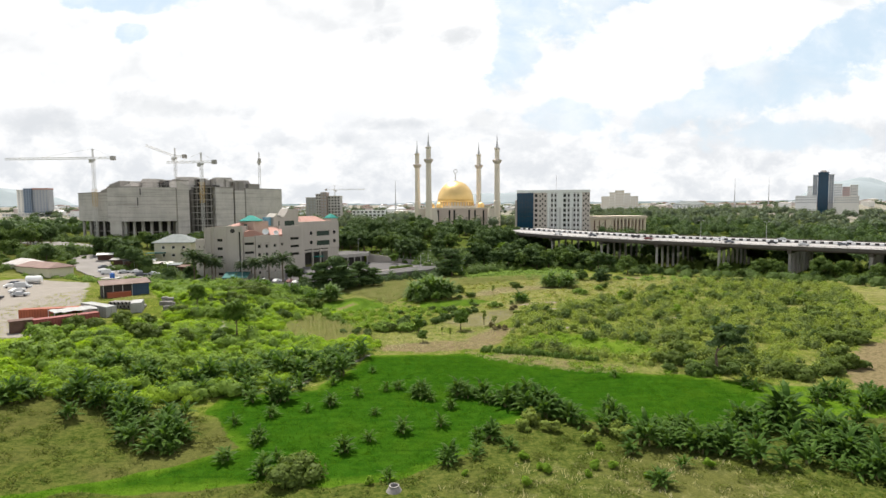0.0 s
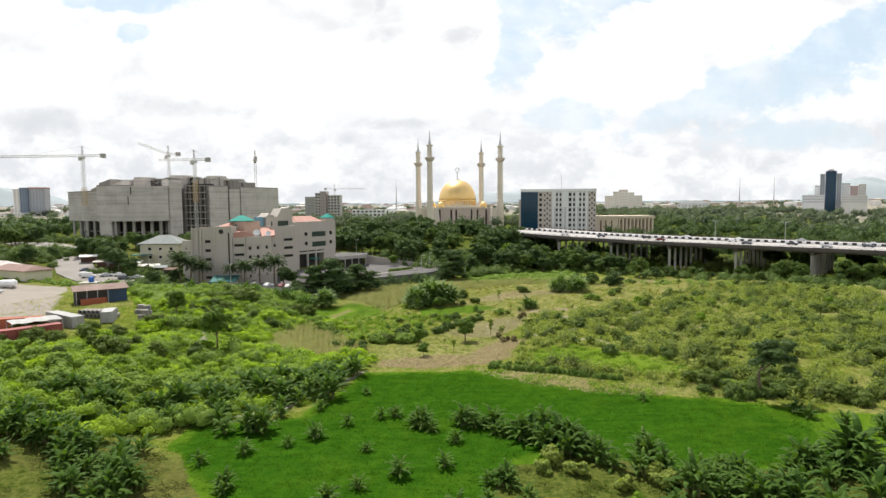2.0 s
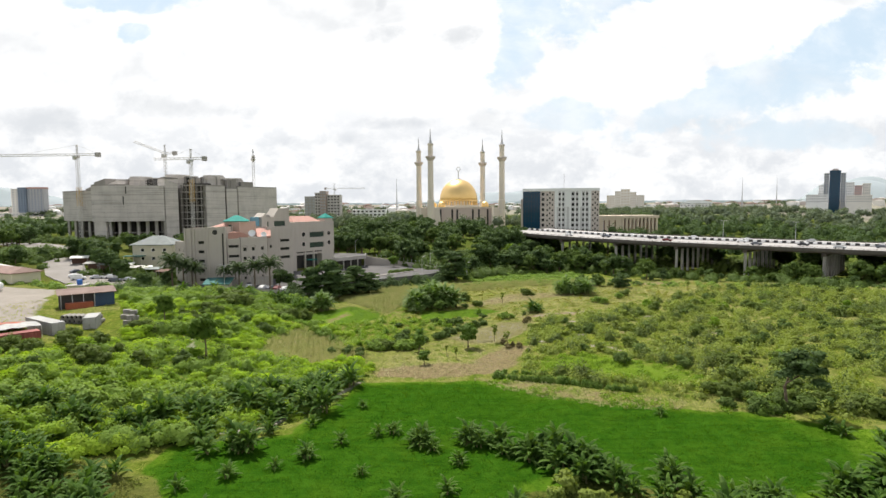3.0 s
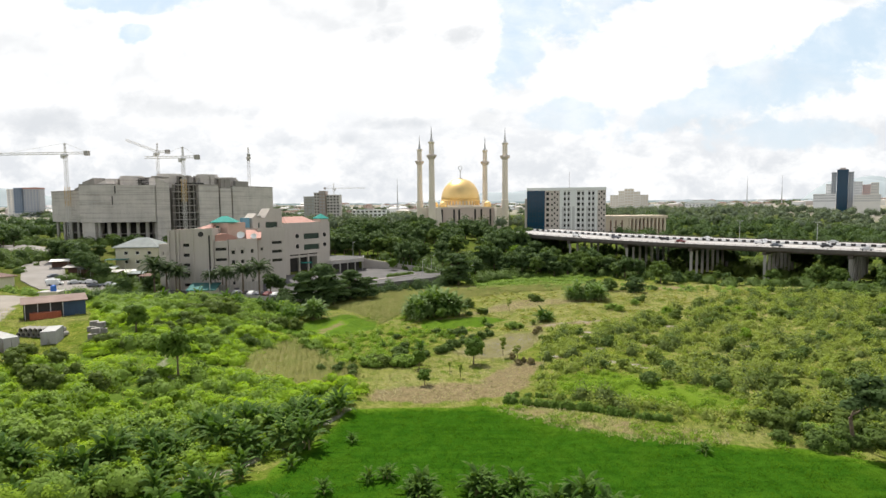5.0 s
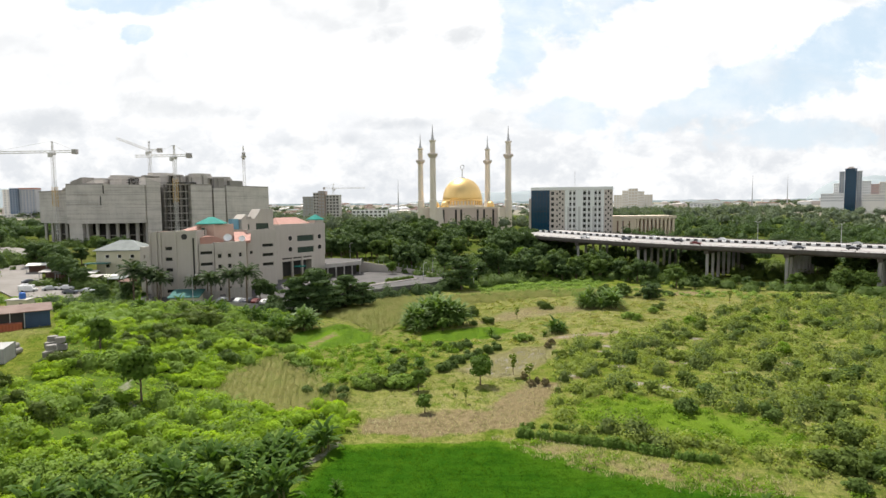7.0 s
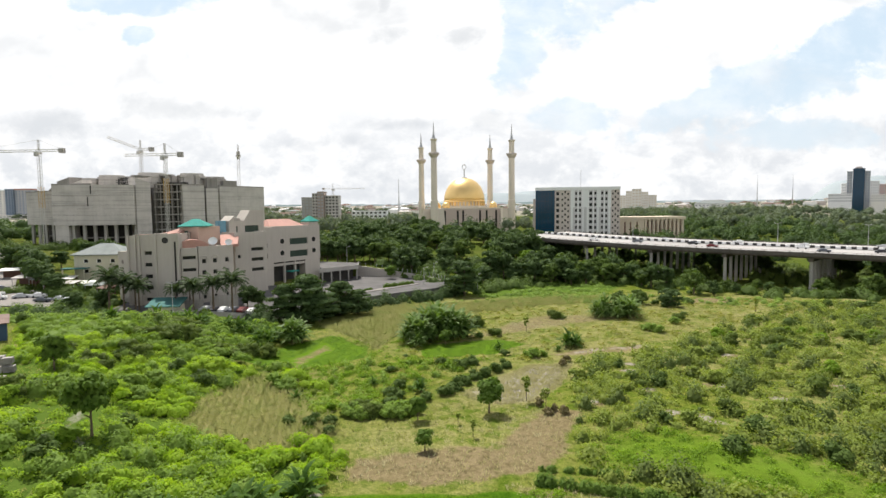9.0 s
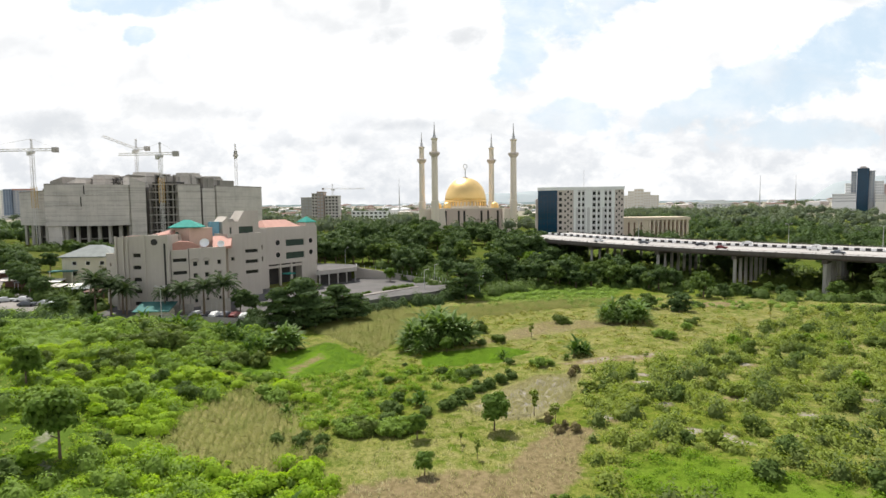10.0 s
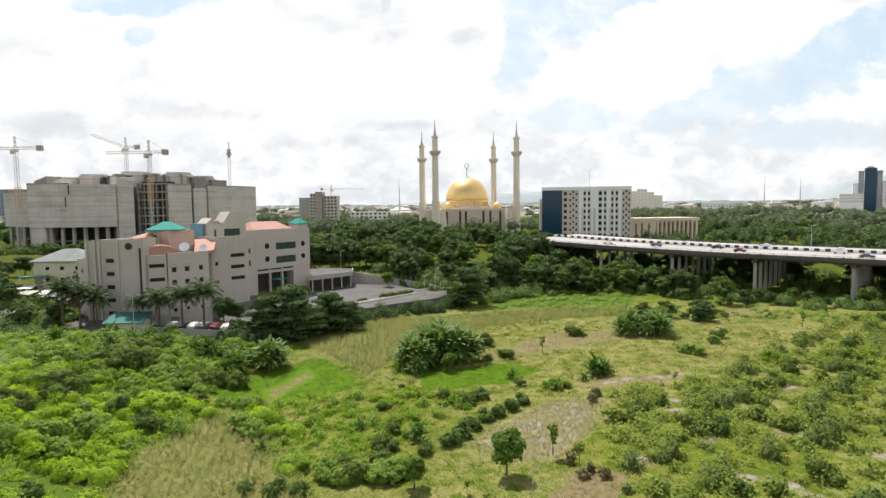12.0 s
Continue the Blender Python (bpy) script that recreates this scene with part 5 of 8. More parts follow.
for (p, zp), (q, zq) in zip(BACK_WALL, BACK_WALL[1:]):
    n_ = Vector((-(q[1] - p[1]), q[0] - p[0])).normalized() * 0.4
    o = part("terrace_wall", prism(bmesh.new(), [p, (p[0] - n_.x, p[1] - n_.y), (q[0] - n_.x, q[1] - n_.y), q][::-1], 2.6, [zq, zq, zp, zp]), TAN)
    tagged(o, "tan rendered wall along the back of the terrace", "wall", kind="structure")
    for k in range(7):
        u = (k + .5) / 7
        t = thing("fence_post", p[0] + (q[0] - p[0]) * u - n_.x / 2, p[1] + (q[1] - p[1]) * u - n_.y / 2, zp + (zq - zp) * u - .1, 0, "slim grey metal fence post on the terrace wall", "fence post", "posts of the terrace fence")
        part("post", boxes((-.06, .06, -.06, .06, 0, 1.5)), STEEL, t)
        part("cap", boxes((-.1, .1, -.1, .1, 1.501, 1.6)), STEEL, t)
sheet("kerb_strip", [(-33, 248), (-27, 255), (-21, 261.6), (-14, 269), (-12.6, 267.6), (-19.6, 259.4), (-26, 251.6), (-31.6, 246)], 0.62, SAND, "sandy planted strip with a kerb", "pavement")


def wall_run(name, pts, h, mat, label, thick=0.35):
    bm = bmesh.new()
    for (x0, y0), (x1, y1) in zip(pts, pts[1:]):
        d = Vector((x1 - x0, y1 - y0)).normalized()
        n_ = Vector((-d.y, d.x)) * thick / 2
        za, zb = hz(x0, y0), hz(x1, y1)
        lo = [bm.verts.new(p) for p in ((x0 - n_.x, y0 - n_.y, za - .6), (x1 - n_.x, y1 - n_.y, zb - .6), (x1 + n_.x, y1 + n_.y, zb - .6), (x0 + n_.x, y0 + n_.y, za - .6))]
        hi = [bm.verts.new((v.co.x, v.co.y, v.co.z + h + .6)) for v in lo]
        bm.faces.new(hi)
        bm.faces.new(lo[::-1])
        for i in range(4):
            j = (i + 1) % 4
            bm.faces.new((lo[i], lo[j], hi[j], hi[i]))
    return tagged(part(name, bm, mat), label, "wall", kind="structure")


wall_run("boundary_wall", [(-74, 206), (-60, 208), (-46, 214), (-36, 224)], 1.5, CONCRETE_PALE, "pale concrete boundary wall of the car park")

# ---- gate hut, two-storey house ----
def build_hut():
    t = thing("gate_hut", -80.4, 206, 4.0, 6, "small cream hut with a green metal roof", "hut")
    part("wall", boxes((0, 7.5, 0, 5, -0.8, 2.6)), CREAM, t)
    bm = bmesh.new()
    v = [bm.verts.new(p) for p in ((-.7, -.6, 2.5), (8.2, -.6, 2.5), (8.2, 5.6, 4.0), (-.7, 5.6, 4.0), (-.7, -.6, 2.75), (8.2, -.6, 2.75), (8.2, 5.6, 4.25), (-.7, 5.6, 4.25))]
    for q in ((3, 2, 1, 0), (4, 5, 6, 7), (0, 1, 5, 4), (1, 2, 6, 5), (2, 3, 7, 6), (3, 0, 4, 7)):
        bm.faces.new([v[i] for i in q])
    part("roof", bm, GREEN_ROOF, t, "green metal roof")
    part("door", boxes((5.6, 6.5, -.06, -.002, -.4, 1.7)), DARK, t)
    part("window", boxes((1.8, 3.0, -.06, -.002, .8, 1.6)), GLASS, t)


build_hut()


def sheet_fence(x, y, z, rz, n, h, label):
    """Upright pale metal sheets side by side on posts."""
    t = thing("sheet_fence", x, y, z, rz, label, "fence")
    for k in range(n):
        bm = bmesh.new()
        cols = [[bm.verts.new((k * 1.25 + u * 1.2, 0.06 * (i % 2), z_)) for z_ in (-0.4, h)] for i, u in enumerate(np.linspace(0, 1, 9))]
        for a, c in zip(cols, cols[1:]):
            bm.faces.new((a[0], c[0], c[1], a[1]))
        part("sheet", bm, CONCRETE_PALE, t)
        part("post", boxes((k * 1.25 - .05, k * 1.25 + .03, .1, .2, -.6, h)), STEEL, t)


sheet_fence(-75.4, 213.4, hz(-72, 213.4) + .3, 2, 5, 2.6, "pale metal sheet fence before the office")
sheet_fence(-68.6, 216.6, hz(-65, 217) + .3, 24, 6, 3.8, "tall grey metal sheet fence beside the palms")


def build_house():
    t = thing("house", -126, 246, 10.2, 4, "cream two-storey house with a grey-green hipped roof", "house")
    holes = [(u, u + 1.5, z, z + 1.3) for u in (3, 7.2, 11.6) for z in (1.0, 4.4)]
    bm = front_wall(bmesh.new(), 0, 15.5, -2, 7.0, 0, .4, holes)
    for s in ((0, .4, .41, 12, -2, 7), (15.1, 15.5, .41, 12, -2, 7), (.41, 15.09, 11.6, 12, -2, 7), (.41, 15.09, .9, 1.0, -2, 6.9)):
        box(bm, *s)
    part("wall", bm, CREAM, t)
    for h in holes:
        window_part(t, *h, 0.1, GLASS, .25, WHITE)
    part("roof", roof_hip(bmesh.new(), 0, 15.5, 0, 12, 7.0, 3.6, .9, .25), GREY_ROOF, t, "grey-green hipped roof")
    part("porch_roof", boxes((-2.5, 5, -3.5, -0.1, 2.7, 3.0)), GREEN_ROOF, t)
    for u in (-2.2, 4.5):
        part("porch_post", boxes((u, u + .3, -3.3, -3.0, -2, 2.7)), CREAM, t)


build_house()


# ---- yard: containers, sheds ----
def container(x, y, z, rz, L, mat, label, W=2.44, H=2.6):
    t = thing("shipping_container", x, y, z, rz, label, "shipping container", "containers in the yard")
    k = int(L / 0.28)
    for yy, s in ((0.05, 1), (W - 0.05, -1)):
        bm = bmesh.new()
        prev = None
        for i in range(k + 1):
            u = 0.1 + (L - 0.2) * i / k
            dy = yy + (0.05 * s if i % 2 else 0.0)
            cur = [bm.verts.new((u, dy, 0.12)), bm.verts.new((u, dy, H - 0.1))]
            if prev:
                bm.faces.new((prev[0], cur[0], cur[1], prev[1]) if s > 0 else (cur[0], prev[0], prev[1], cur[1]))
            prev = cur
        part("side_panel", bm, mat, t)
    fr = [(0, L, a, a + .1, z0, z1) for a in (0, W - .1) for z0, z1 in ((0, .14), (H - .12, H))]
    fr += [(a, a + .12, c, c + .1, .14, H - .12) for a in (0, L - .12) for c in (0, W - .1)]
    part("frame", boxes(*fr), mat, t)
    part("top", boxes((0.1, L - .1, .1, W - .1, H - .07, H - .02)), mat, t)
    part("floor", boxes((0.1, L - .1, .1, W - .1, .05, .12)), DARK, t)
    for e in (0.05, L - 0.11):
        part("end_door", boxes((e, e + .06, .1, W / 2 - .02, .14, H - .12), (e, e + .06, W / 2 + .02, W - .1, .14, H - .12)), mat, t)
    return t


ZY = 6.5
container(-85.4, 116.3, ZY, 46, 12.19, RED_BOX, "faded red shipping container at the edge of the yard")
container(-97.8, 128.6, ZY, 14, 12.19, ORANGE_BOX, "orange-red shipping container at the edge of the yard")
container(-89.6, 138.2, ZY, -33, 12.19, GREY_BOX, "pale grey shipping container in the yard")
container(-74.4, 137.8, ZY, 112, 6.06, GREY_BOX, "short pale grey shipping container in the yard")
t = thing("site_cabin", -89.6, 115.2, ZY, 40, "small rust-brown metal cabin with a flat roof", "cabin")
part("wall", boxes((0, 4, 0, 2.6, 0, 2.4), bevel=.04), RUST_ROOF, t)
part("roof", boxes((-.2, 4.2, -.2, 2.8, 2.41, 2.55)), RUST_ROOF, t)
part("door", boxes((-.05, -.002, .5, 1.4, 0, 2)), DARK, t)


def build_shelter():
    """Pale sheet roof slung between the containers."""
    t = thing("tarpaulin_roof", -88.2, 121.6, ZY + 2.62, 46, "pale sheet roof stretched between two containers", "roof sheet")
    bm = bmesh.new()
    g_ = [[bm.verts.new((x, y, 0.06 + 0.1 * math.sin(x * 2.1 + y))) for y in (0, 2, 4, 6)] for x in np.linspace(3, 11.5, 10)]
    for i in range(9):
        for j in range(3):
            bm.faces.new((g_[i][j], g_[i + 1][j], g_[i + 1][j + 1], g_[i][j + 1]))
    part("sheet", bm, GREY_BOX, t)
    for x, y in ((3, 0), (11.5, 0), (3, 6), (11.5, 6)):
        part("post", boxes((x - .06, x + .06, y - .06, y + .06, -2.62, 0.05)), STEEL, t)


build_shelter()


def build_shed():
    t = thing("metal_shed", -98.6, 162.0, ZY, 37, "long metal shed with a rusty sloping roof", "shed")
    L = 12.2
    # closed block painted dark in place of the shed's inner shade
    part("wall", boxes((0, L * .62, 0, 5.5, -.5, 3.45)), DARK, t, "shed front block coloured dark for the shade inside")
    part("wall", boxes((L * .62 + .02, L, 0, 5.5, -.5, 3.4)), BLUE_BOX, t, "dark blue metal side")
    bm = bmesh.new()
    v = [bm.verts.new(p) for p in ((-.5, -.9, 3.5), (L + .5, -.9, 3.5), (L + .5, 6, 4.3), (-.5, 6, 4.3), (-.5, -.9, 3.65), (L + .5, -.9, 3.65), (L + .5, 6, 4.45), (-.5, 6, 4.45))]
    for q in ((3, 2, 1, 0), (4, 5, 6, 7), (0, 1, 5, 4), (1, 2, 6, 5), (2, 3, 7, 6), (3, 0, 4, 7)):
        bm.faces.new([v[i] for i in q])
    part("roof", bm, solid("rusty_sheet", (0.200, 0.140, 0.115), (0.115, 0.068, 0.052), 0.25, 4, 0.8), t, "rusty sheet roof")
    for k in range(4):
        part("post", boxes((.2 + k * L * .2, .35 + k * L * .2, -.75, -.6, -.5, 3.7)), STEEL, t)


build_shed()
container(-96.4, 160.9, ZY, 37, 6.06, ORANGE_BOX, "low open orange metal bin before a shed", 2.0, 1.5)


def build_kiosk():
    t = thing("water_kiosk", -119.5, 196, hz(-118, 197), 8, "small pale kiosk with a blue water tank", "kiosk")
    part("wall", boxes((0, 5, 0, 3.5, -.5, 2.7)), CREAM, t)
    part("roof", boxes((-.4, 5.4, -.4, 3.9, 2.71, 2.9)), CONCRETE_PALE, t)
    part("window", boxes((3, 3.9, -.05, -.002, 1.1, 1.9)), DARK, t)
    part("tank", lathe(bmesh.new(), [(.75, 2.9), (.8, 3.1), (.8, 4.3), (.5, 4.6), (.2, 4.7)], 14, 3.0, 1.8), BLUE_TANK, t, "blue plastic water tank")


build_kiosk()


def pipe_stack(x, y, rz, nx, nz):
    """Stacked concrete pipes, ends to the front."""
    n = 0
    for k in range(nz):
        for i in range(nx - k):
            t = thing("concrete_pipe", x + 1.05 * (i + .5 * k) * math.cos(radians(rz)), y + 1.05 * (i + .5 * k) * math.sin(radians(rz)), ZY + .5 + .88 * k, rz, "grey concrete pipe in a stacked row", "pipe", "stacked pipes")
            bm = bmesh.new()
            R0, R1, N = .5, .4, 14
            rings = [[bm.verts.new((r_ * math.cos(6.2832 * j / N), yy, r_ * math.sin(6.2832 * j / N))) for j in range(N)] for r_, yy in ((R0, 0), (R0, 2.4), (R1, 2.4), (R1, 0))]
            for a, c in zip(rings, rings[1:] + rings[:1]):
                for j in range(N):
                    jj = (j + 1) % N
                    bm.faces.new((a[j], a[jj], c[jj], c[j]))
            part("pipe", bm, CONCRETE_DARK, t)
            # dark plate inside the pipe, added for the shade within
            part("plug", boxes((-.28, .28, .35, .4, -.28, .28)), DARK, t)


pipe_stack(-86.2, 144.0, -5, 9, 2)
for x, y, z in ((-75.4, 148.5, 0), (-73.6, 148, 0), (-74.6, 148.2, 1.25), (-72.4, 147.4, 0), (-72.8, 147.6, 1.25), (-71.4, 142.4, 0), (-69.7, 142, 0), (-70.6, 142.2, 1.25)):
    t = thing("block_pallet", x, y, hz(x, y) + z + .02, 20, "grey pallet of stacked concrete blocks", "block stack", "block stacks in the yard")
    for j in range(4):
        part("block", boxes((0, 1.5, 0, 1.2, j * .25, j * .25 + .22), bevel=.02), CONCRETE_DARK, t)


def build_bungalow():
    t = thing("bungalow", -176, 226, hz(-160, 225) - .5, -27, "low bungalow with white and faded pink sheet roofs", "house")
    part("wall", boxes((0, 12, 0, 9, -1, 2.6)), CREAM, t)
    part("roof", roof_hip(bmesh.new(), 0, 12, 0, 9, 2.6, 2.2, .8, .5), PALE_ROOF, t, "white sheet roof")
    part("wing", boxes((12.05, 34, -2, 7, -1, 2.3)), CREAM, t)
    part("wing_roof", roof_hip(bmesh.new(), 12.9, 34, -2, 7, 2.35, 1.9, .7, .8), solid("faded_pink_roof", (0.24, 0.155, 0.13), (0.17, 0.11, 0.09), 0.4, 4, 0.8), t, "faded pink sheet roof")


build_bungalow()


# ---- plants ----
rng = np.random.default_rng(7)


def leaf_quads(centres, normals, size, aspect=0.6, spread=0.5):
    """A small quad at each centre, roughly facing its normal."""
    k = len(centres)
    nrm = normals + spread * rng.normal(size=(k, 3))
    nrm /= np.linalg.norm(nrm, axis=1)[:, None]
    lean = normals / (np.linalg.norm(normals, axis=1)[:, None] + 1e-9)
    lean = 0.50 * lean + 0.50 * nrm
    lean /= np.linalg.norm(lean, axis=1)[:, None]
    u = np.cross(nrm, rng.normal(size=(k, 3)))
    u /= np.linalg.norm(u, axis=1)[:, None] + 1e-9
    v = np.cross(nrm, u)
    s = (size * rng.uniform(0.6, 1.3, k))[:, None]
    u, v = u * s, v * s * aspect
    droop = np.array([0, 0, -0.15]) * s
    return np.stack([centres - u + droop, centres - v, centres + u + droop, centres + v, lean], 1)


def clump_cloud(blobs, leaves, size, spread=0.5):
    """Leaves over a set of lumps (x, y, z, rx, ry, rz), thinner inside."""
    vol = np.array([b[3] * b[4] + b[3] * b[5] for b in blobs])
    out = []
    for b, k in zip(blobs, np.maximum(3, (leaves * vol / vol.sum()).astype(int))):
        d = rng.normal(size=(k, 3))
        d /= np.linalg.norm(d, axis=1)[:, None]
        d[:, 2] = np.where(d[:, 2] < -0.55, -d[:, 2], d[:, 2])
        r = rng.uniform(0.72, 1.05, k)[:, None]
        c = np.array(b[:3]) + d * r * np.array(b[3:])
        out.append(leaf_quads(c, d + np.array([0, 0, 0.45]), size, 0.7, spread))
    b = np.array(blobs)
    out.append(shell_quads(b[:, :3], b[:, 3:] * 0.72))
    return np.concatenate(out)


def shell_quads(centres, radii, rings=3, sides=7):
    """Rough closed lumps of quads, open underneath, as the dense heart of foliage."""
    k = len(centres)
    lat = np.linspace(-0.25, math.pi / 2, rings + 1)
    jit = rng.uniform(0.82, 1.12, (k, rings + 1, sides))
    jit[:, -1, :] = 1.0
    ang = 2 * math.pi * np.arange(sides) / sides
    P = np.zeros((k, rings + 1, sides, 3))
    for i, t in enumerate(lat):
        P[:, i, :, 0] = math.cos(t) * np.cos(ang + 0.4 * i)
        P[:, i, :, 1] = math.cos(t) * np.sin(ang + 0.4 * i)
        P[:, i, :, 2] = math.sin(t)
    D = P.copy()
    P = centres[:, None, None, :] + P * radii[:, None, None, :] * jit[..., None]
    q = [np.stack([P[:, i, j], P[:, i, (j + 1) % sides], P[:, i + 1, (j + 1) % sides], P[:, i + 1, j], D[:, i, j] + D[:, i + 1, (j + 1) % sides]], 1) for i in range(rings) for j in range(sides)]
    return np.concatenate(q)


def lumps(n, r, zc, rz, lump, flat=0.75):
    """n lumps spread through an ellipsoid crown."""
    res = []
    for _ in range(n):
        d = rng.normal(size=3)
        d /= np.linalg.norm(d)
        k = rng.uniform(0.35, 0.95)
        s = lump * rng.uniform(0.7, 1.3)
        res.append((d[0] * r * k, d[1] * r * k, zc + d[2] * rz * k, s, s, s * flat))
    return res


def trunk_mesh(h, r, limbs, reach):
    bm = bmesh.new()
    lathe(bm, [(r * 1.35, -0.4), (r, 0.4), (r * 0.85, h * 0.5), (r * 0.6, h)], 8)
    for i in range(limbs):
        a = 2 * math.pi * (i + rng.uniform(-.3, .3)) / limbs
        z0 = h * rng.uniform(0.55, 0.95)
        beam(bm, (0, 0, z0), (reach * math.cos(a), reach * math.sin(a), z0 + reach * rng.uniform(0.5, 1.1)), r * 0.35, 5)
    return bm


def make_tree(name, crown_mesh, h, r, reach, label, mat=BARK):
    t = thing(name, 0, -900, 0, 0, label, "tree")
    part("trunk", trunk_mesh(h, r, 5, reach), mat, t)
    c = new("crown", crown_mesh)
    c.parent = t
    return t


TREE_BIG = [make_tree("tree", quads_mesh("crown", clump_cloud(lumps(38, 4.7, 6.4, 4.3, 1.5), 1700, 0.42, 0.7), m), 4.6, 0.30, 2.6, l)
            for m, l in ((LEAF_TREE, "leafy green broadleaf tree with a dense crown"), (LEAF_DARK, "dark green broadleaf tree with a dense crown"),
                         (LEAF_TREE, "leafy green broadleaf tree with an uneven crown"), (LEAF_DARK, "dark green broadleaf tree with a wide crown"))]
TREE_BRIGHT = make_tree("tree", quads_mesh("crown", clump_cloud(lumps(30, 4.4, 6.0, 2.6, 1.6, 0.5), 2200, 0.40), LEAF_BRIGHT), 4.0, 0.26, 2.4, "bright green spreading tree")
TREE_SMALL = make_tree("tree", quads_mesh("crown", clump_cloud(lumps(18, 1.45, 2.5, 1.25, 0.75), 1400, 0.19), LEAF_MID), 1.7, 0.10, 0.8, "small round green tree on open ground")
flat_blobs = [(x, y, z + 0.4 * rng.normal(), 1.9, 1.9, 0.5) for z, rr in ((2.6, 4.0), (4.0, 4.4), (5.4, 3.8), (6.8, 2.8), (8.0, 1.5)) for x, y in
              [(rr * k * math.cos(a), rr * k * math.sin(a)) for a, k in zip(rng.uniform(0, 6.28, 9), rng.uniform(0.2, 1, 9))]]
TREE_FLAT = make_tree("tree", quads_mesh("crown", clump_cloud(flat_blobs, 3600, 0.30), LEAF_DARK), 6.5, 0.25, 2.6, "tiered green shade tree beside the car park")

TREE_MID = make_tree("tree", quads_mesh("crown", clump_cloud(lumps(36, 3.0, 5.0, 2.2, 1.05), 3000, 0.26), LEAF_MID), 3.2, 0.17, 1.0, "round green tree with a bare trunk above the bushes")
lean_blobs = [(1.3 + 2.3 * math.cos(a) * k, 2.0 * math.sin(a) * k, 5.3 + 0.7 * rng.normal(), 1.0, 1.0, 0.45) for a, k in zip(rng.uniform(0, 6.28, 16), rng.uniform(0.2, 1, 16))]
TREE_LEAN = thing("tree", 0, -900, 0, 0, "leaning dark tree with a thin flat crown", "tree")
part("trunk", beam(beam(beam(bmesh.new(), (0, 0, -0.4), (-0.5, 0, 2.6), 0.17, 7), (-0.5, 0, 2.5), (0.4, 0.1, 5.0), 0.11, 6), (-0.45, 0, 2.8), (2.3, -0.4, 5.1), 0.09, 6), BARK, TREE_LEAN)
crown_ = new("crown", quads_mesh("crown", clump_cloud(lean_blobs, 1300, 0.22), LEAF_DARK))
crown_.parent = TREE_LEAN
TREE_SLIM = make_tree("sapling", quads_mesh("crown", clump_cloud(lumps(9, 0.55, 1.45, 1.15, 0.24), 190, 0.12, 0.9), LEAF_OLIVE), 1.9, 0.035, 0.45, "slender young tree with sparse dull leaves")
SHRUBS = {}
for key, mat, n, r, lump, lab in (("vine", LEAF_VINE, 9, 1.3, 0.8, "bright green bush overgrown with creeping vines"), ("dark", LEAF_TREE, 9, 1.2, 0.8, "dense dark green leafy bush in rough grass"),
                                  ("olive", LEAF_OLIVE, 8, 1.0, 0.6, "dull olive-green shrub in rough scrubland"), ("bright", LEAF_BRIGHT, 9, 1.1, 0.7, "bright green leafy bush in rough grass"),
                                  ("cassava", LEAF_CASSAVA, 12, 1.3, 0.7, "bushy cassava with grey-green fingered leaves"), ("shade", LEAF_SHADE, 12, 1.3, 0.85, "dense very dark green rounded bush"), ("russet", LEAF_RUSSET, 8, 1.0, 0.5, "half-dried reddish brown shrub")):
    SHRUBS[key] = []
    for _ in range(3):
        me = quads_mesh("foliage", clump_cloud(lumps(n, r, 0.8, 0.8, lump), 560 if key != "olive" else 420, 0.19), mat)
        b = thing("bush", 0, -900, 0, 0, lab, "bush")
        part("stem", beam(bmesh.new(), (0, 0, -0.4), (0.05, 0, 0.9), 0.06, 5), BARK, b)
        f = new("foliage", me)
        f.parent = b
        SHRUBS[key].append(b)


def banana_mesh(stems, leaves, length, h, mat=None, broad=0.185):
    """A clump of stems with broad blades that rise and arch over, down to the ground."""
    quads = []
    for k in range(stems):
        cx, cy = (0.0, 0.0) if k == 0 else (0.6 * math.cos(2.1 * k), 0.6 * math.sin(2.1 * k))
        hk = h * (1.0 if k == 0 else rng.uniform(0.55, 0.9))
        for i in range(leaves):
            f_ = i / (leaves - 1)                  # low drooping leaves first, upright ones last
            a = 2.4 * i + k + rng.uniform(-.3, .3)
            L = length * rng.uniform(0.85, 1.15) * (0.85 if k else 1.0)
            d = np.array([math.cos(a), math.sin(a), 0])
            side = np.array([-d[1], d[0], 0])
            p, el = np.array([cx, cy, hk * (0.25 + 0.75 * f_)]), 0.6 + 0.88 * f_ + rng.uniform(-.1, .1)
            pts, wid, segs = [p], [0.05], 6
            for s in range(segs):
                p = p + L / segs * (d * math.cos(el) + np.array([0, 0, math.sin(el)]))
                el -= (0.12, 0.2, 0.3, 0.4, 0.45, 0.4)[s] * rng.uniform(0.7, 1.2)
                pts.append(np.array([p[0], p[1], max(p[2], 0.05)]))
                wid.append(broad * L / 1.9 * (0.5, 0.9, 1.0, 0.95, 0.7, 0.1)[s])
            for s in range(segs):
                for sgn in (1, -1):
                    fold = np.array([0, 0, -0.35])
                    o0, o1 = (side * sgn + fold) * wid[s], (side * sgn + fold) * wid[s + 1] * rng.uniform(0.85, 1.0)
                    quads.append([pts[s], pts[s] + o0, pts[s + 1] + o1, pts[s + 1]])
    return quads_mesh("fronds", np.array(quads), mat or LEAF_BANANA)


BANANAS = []
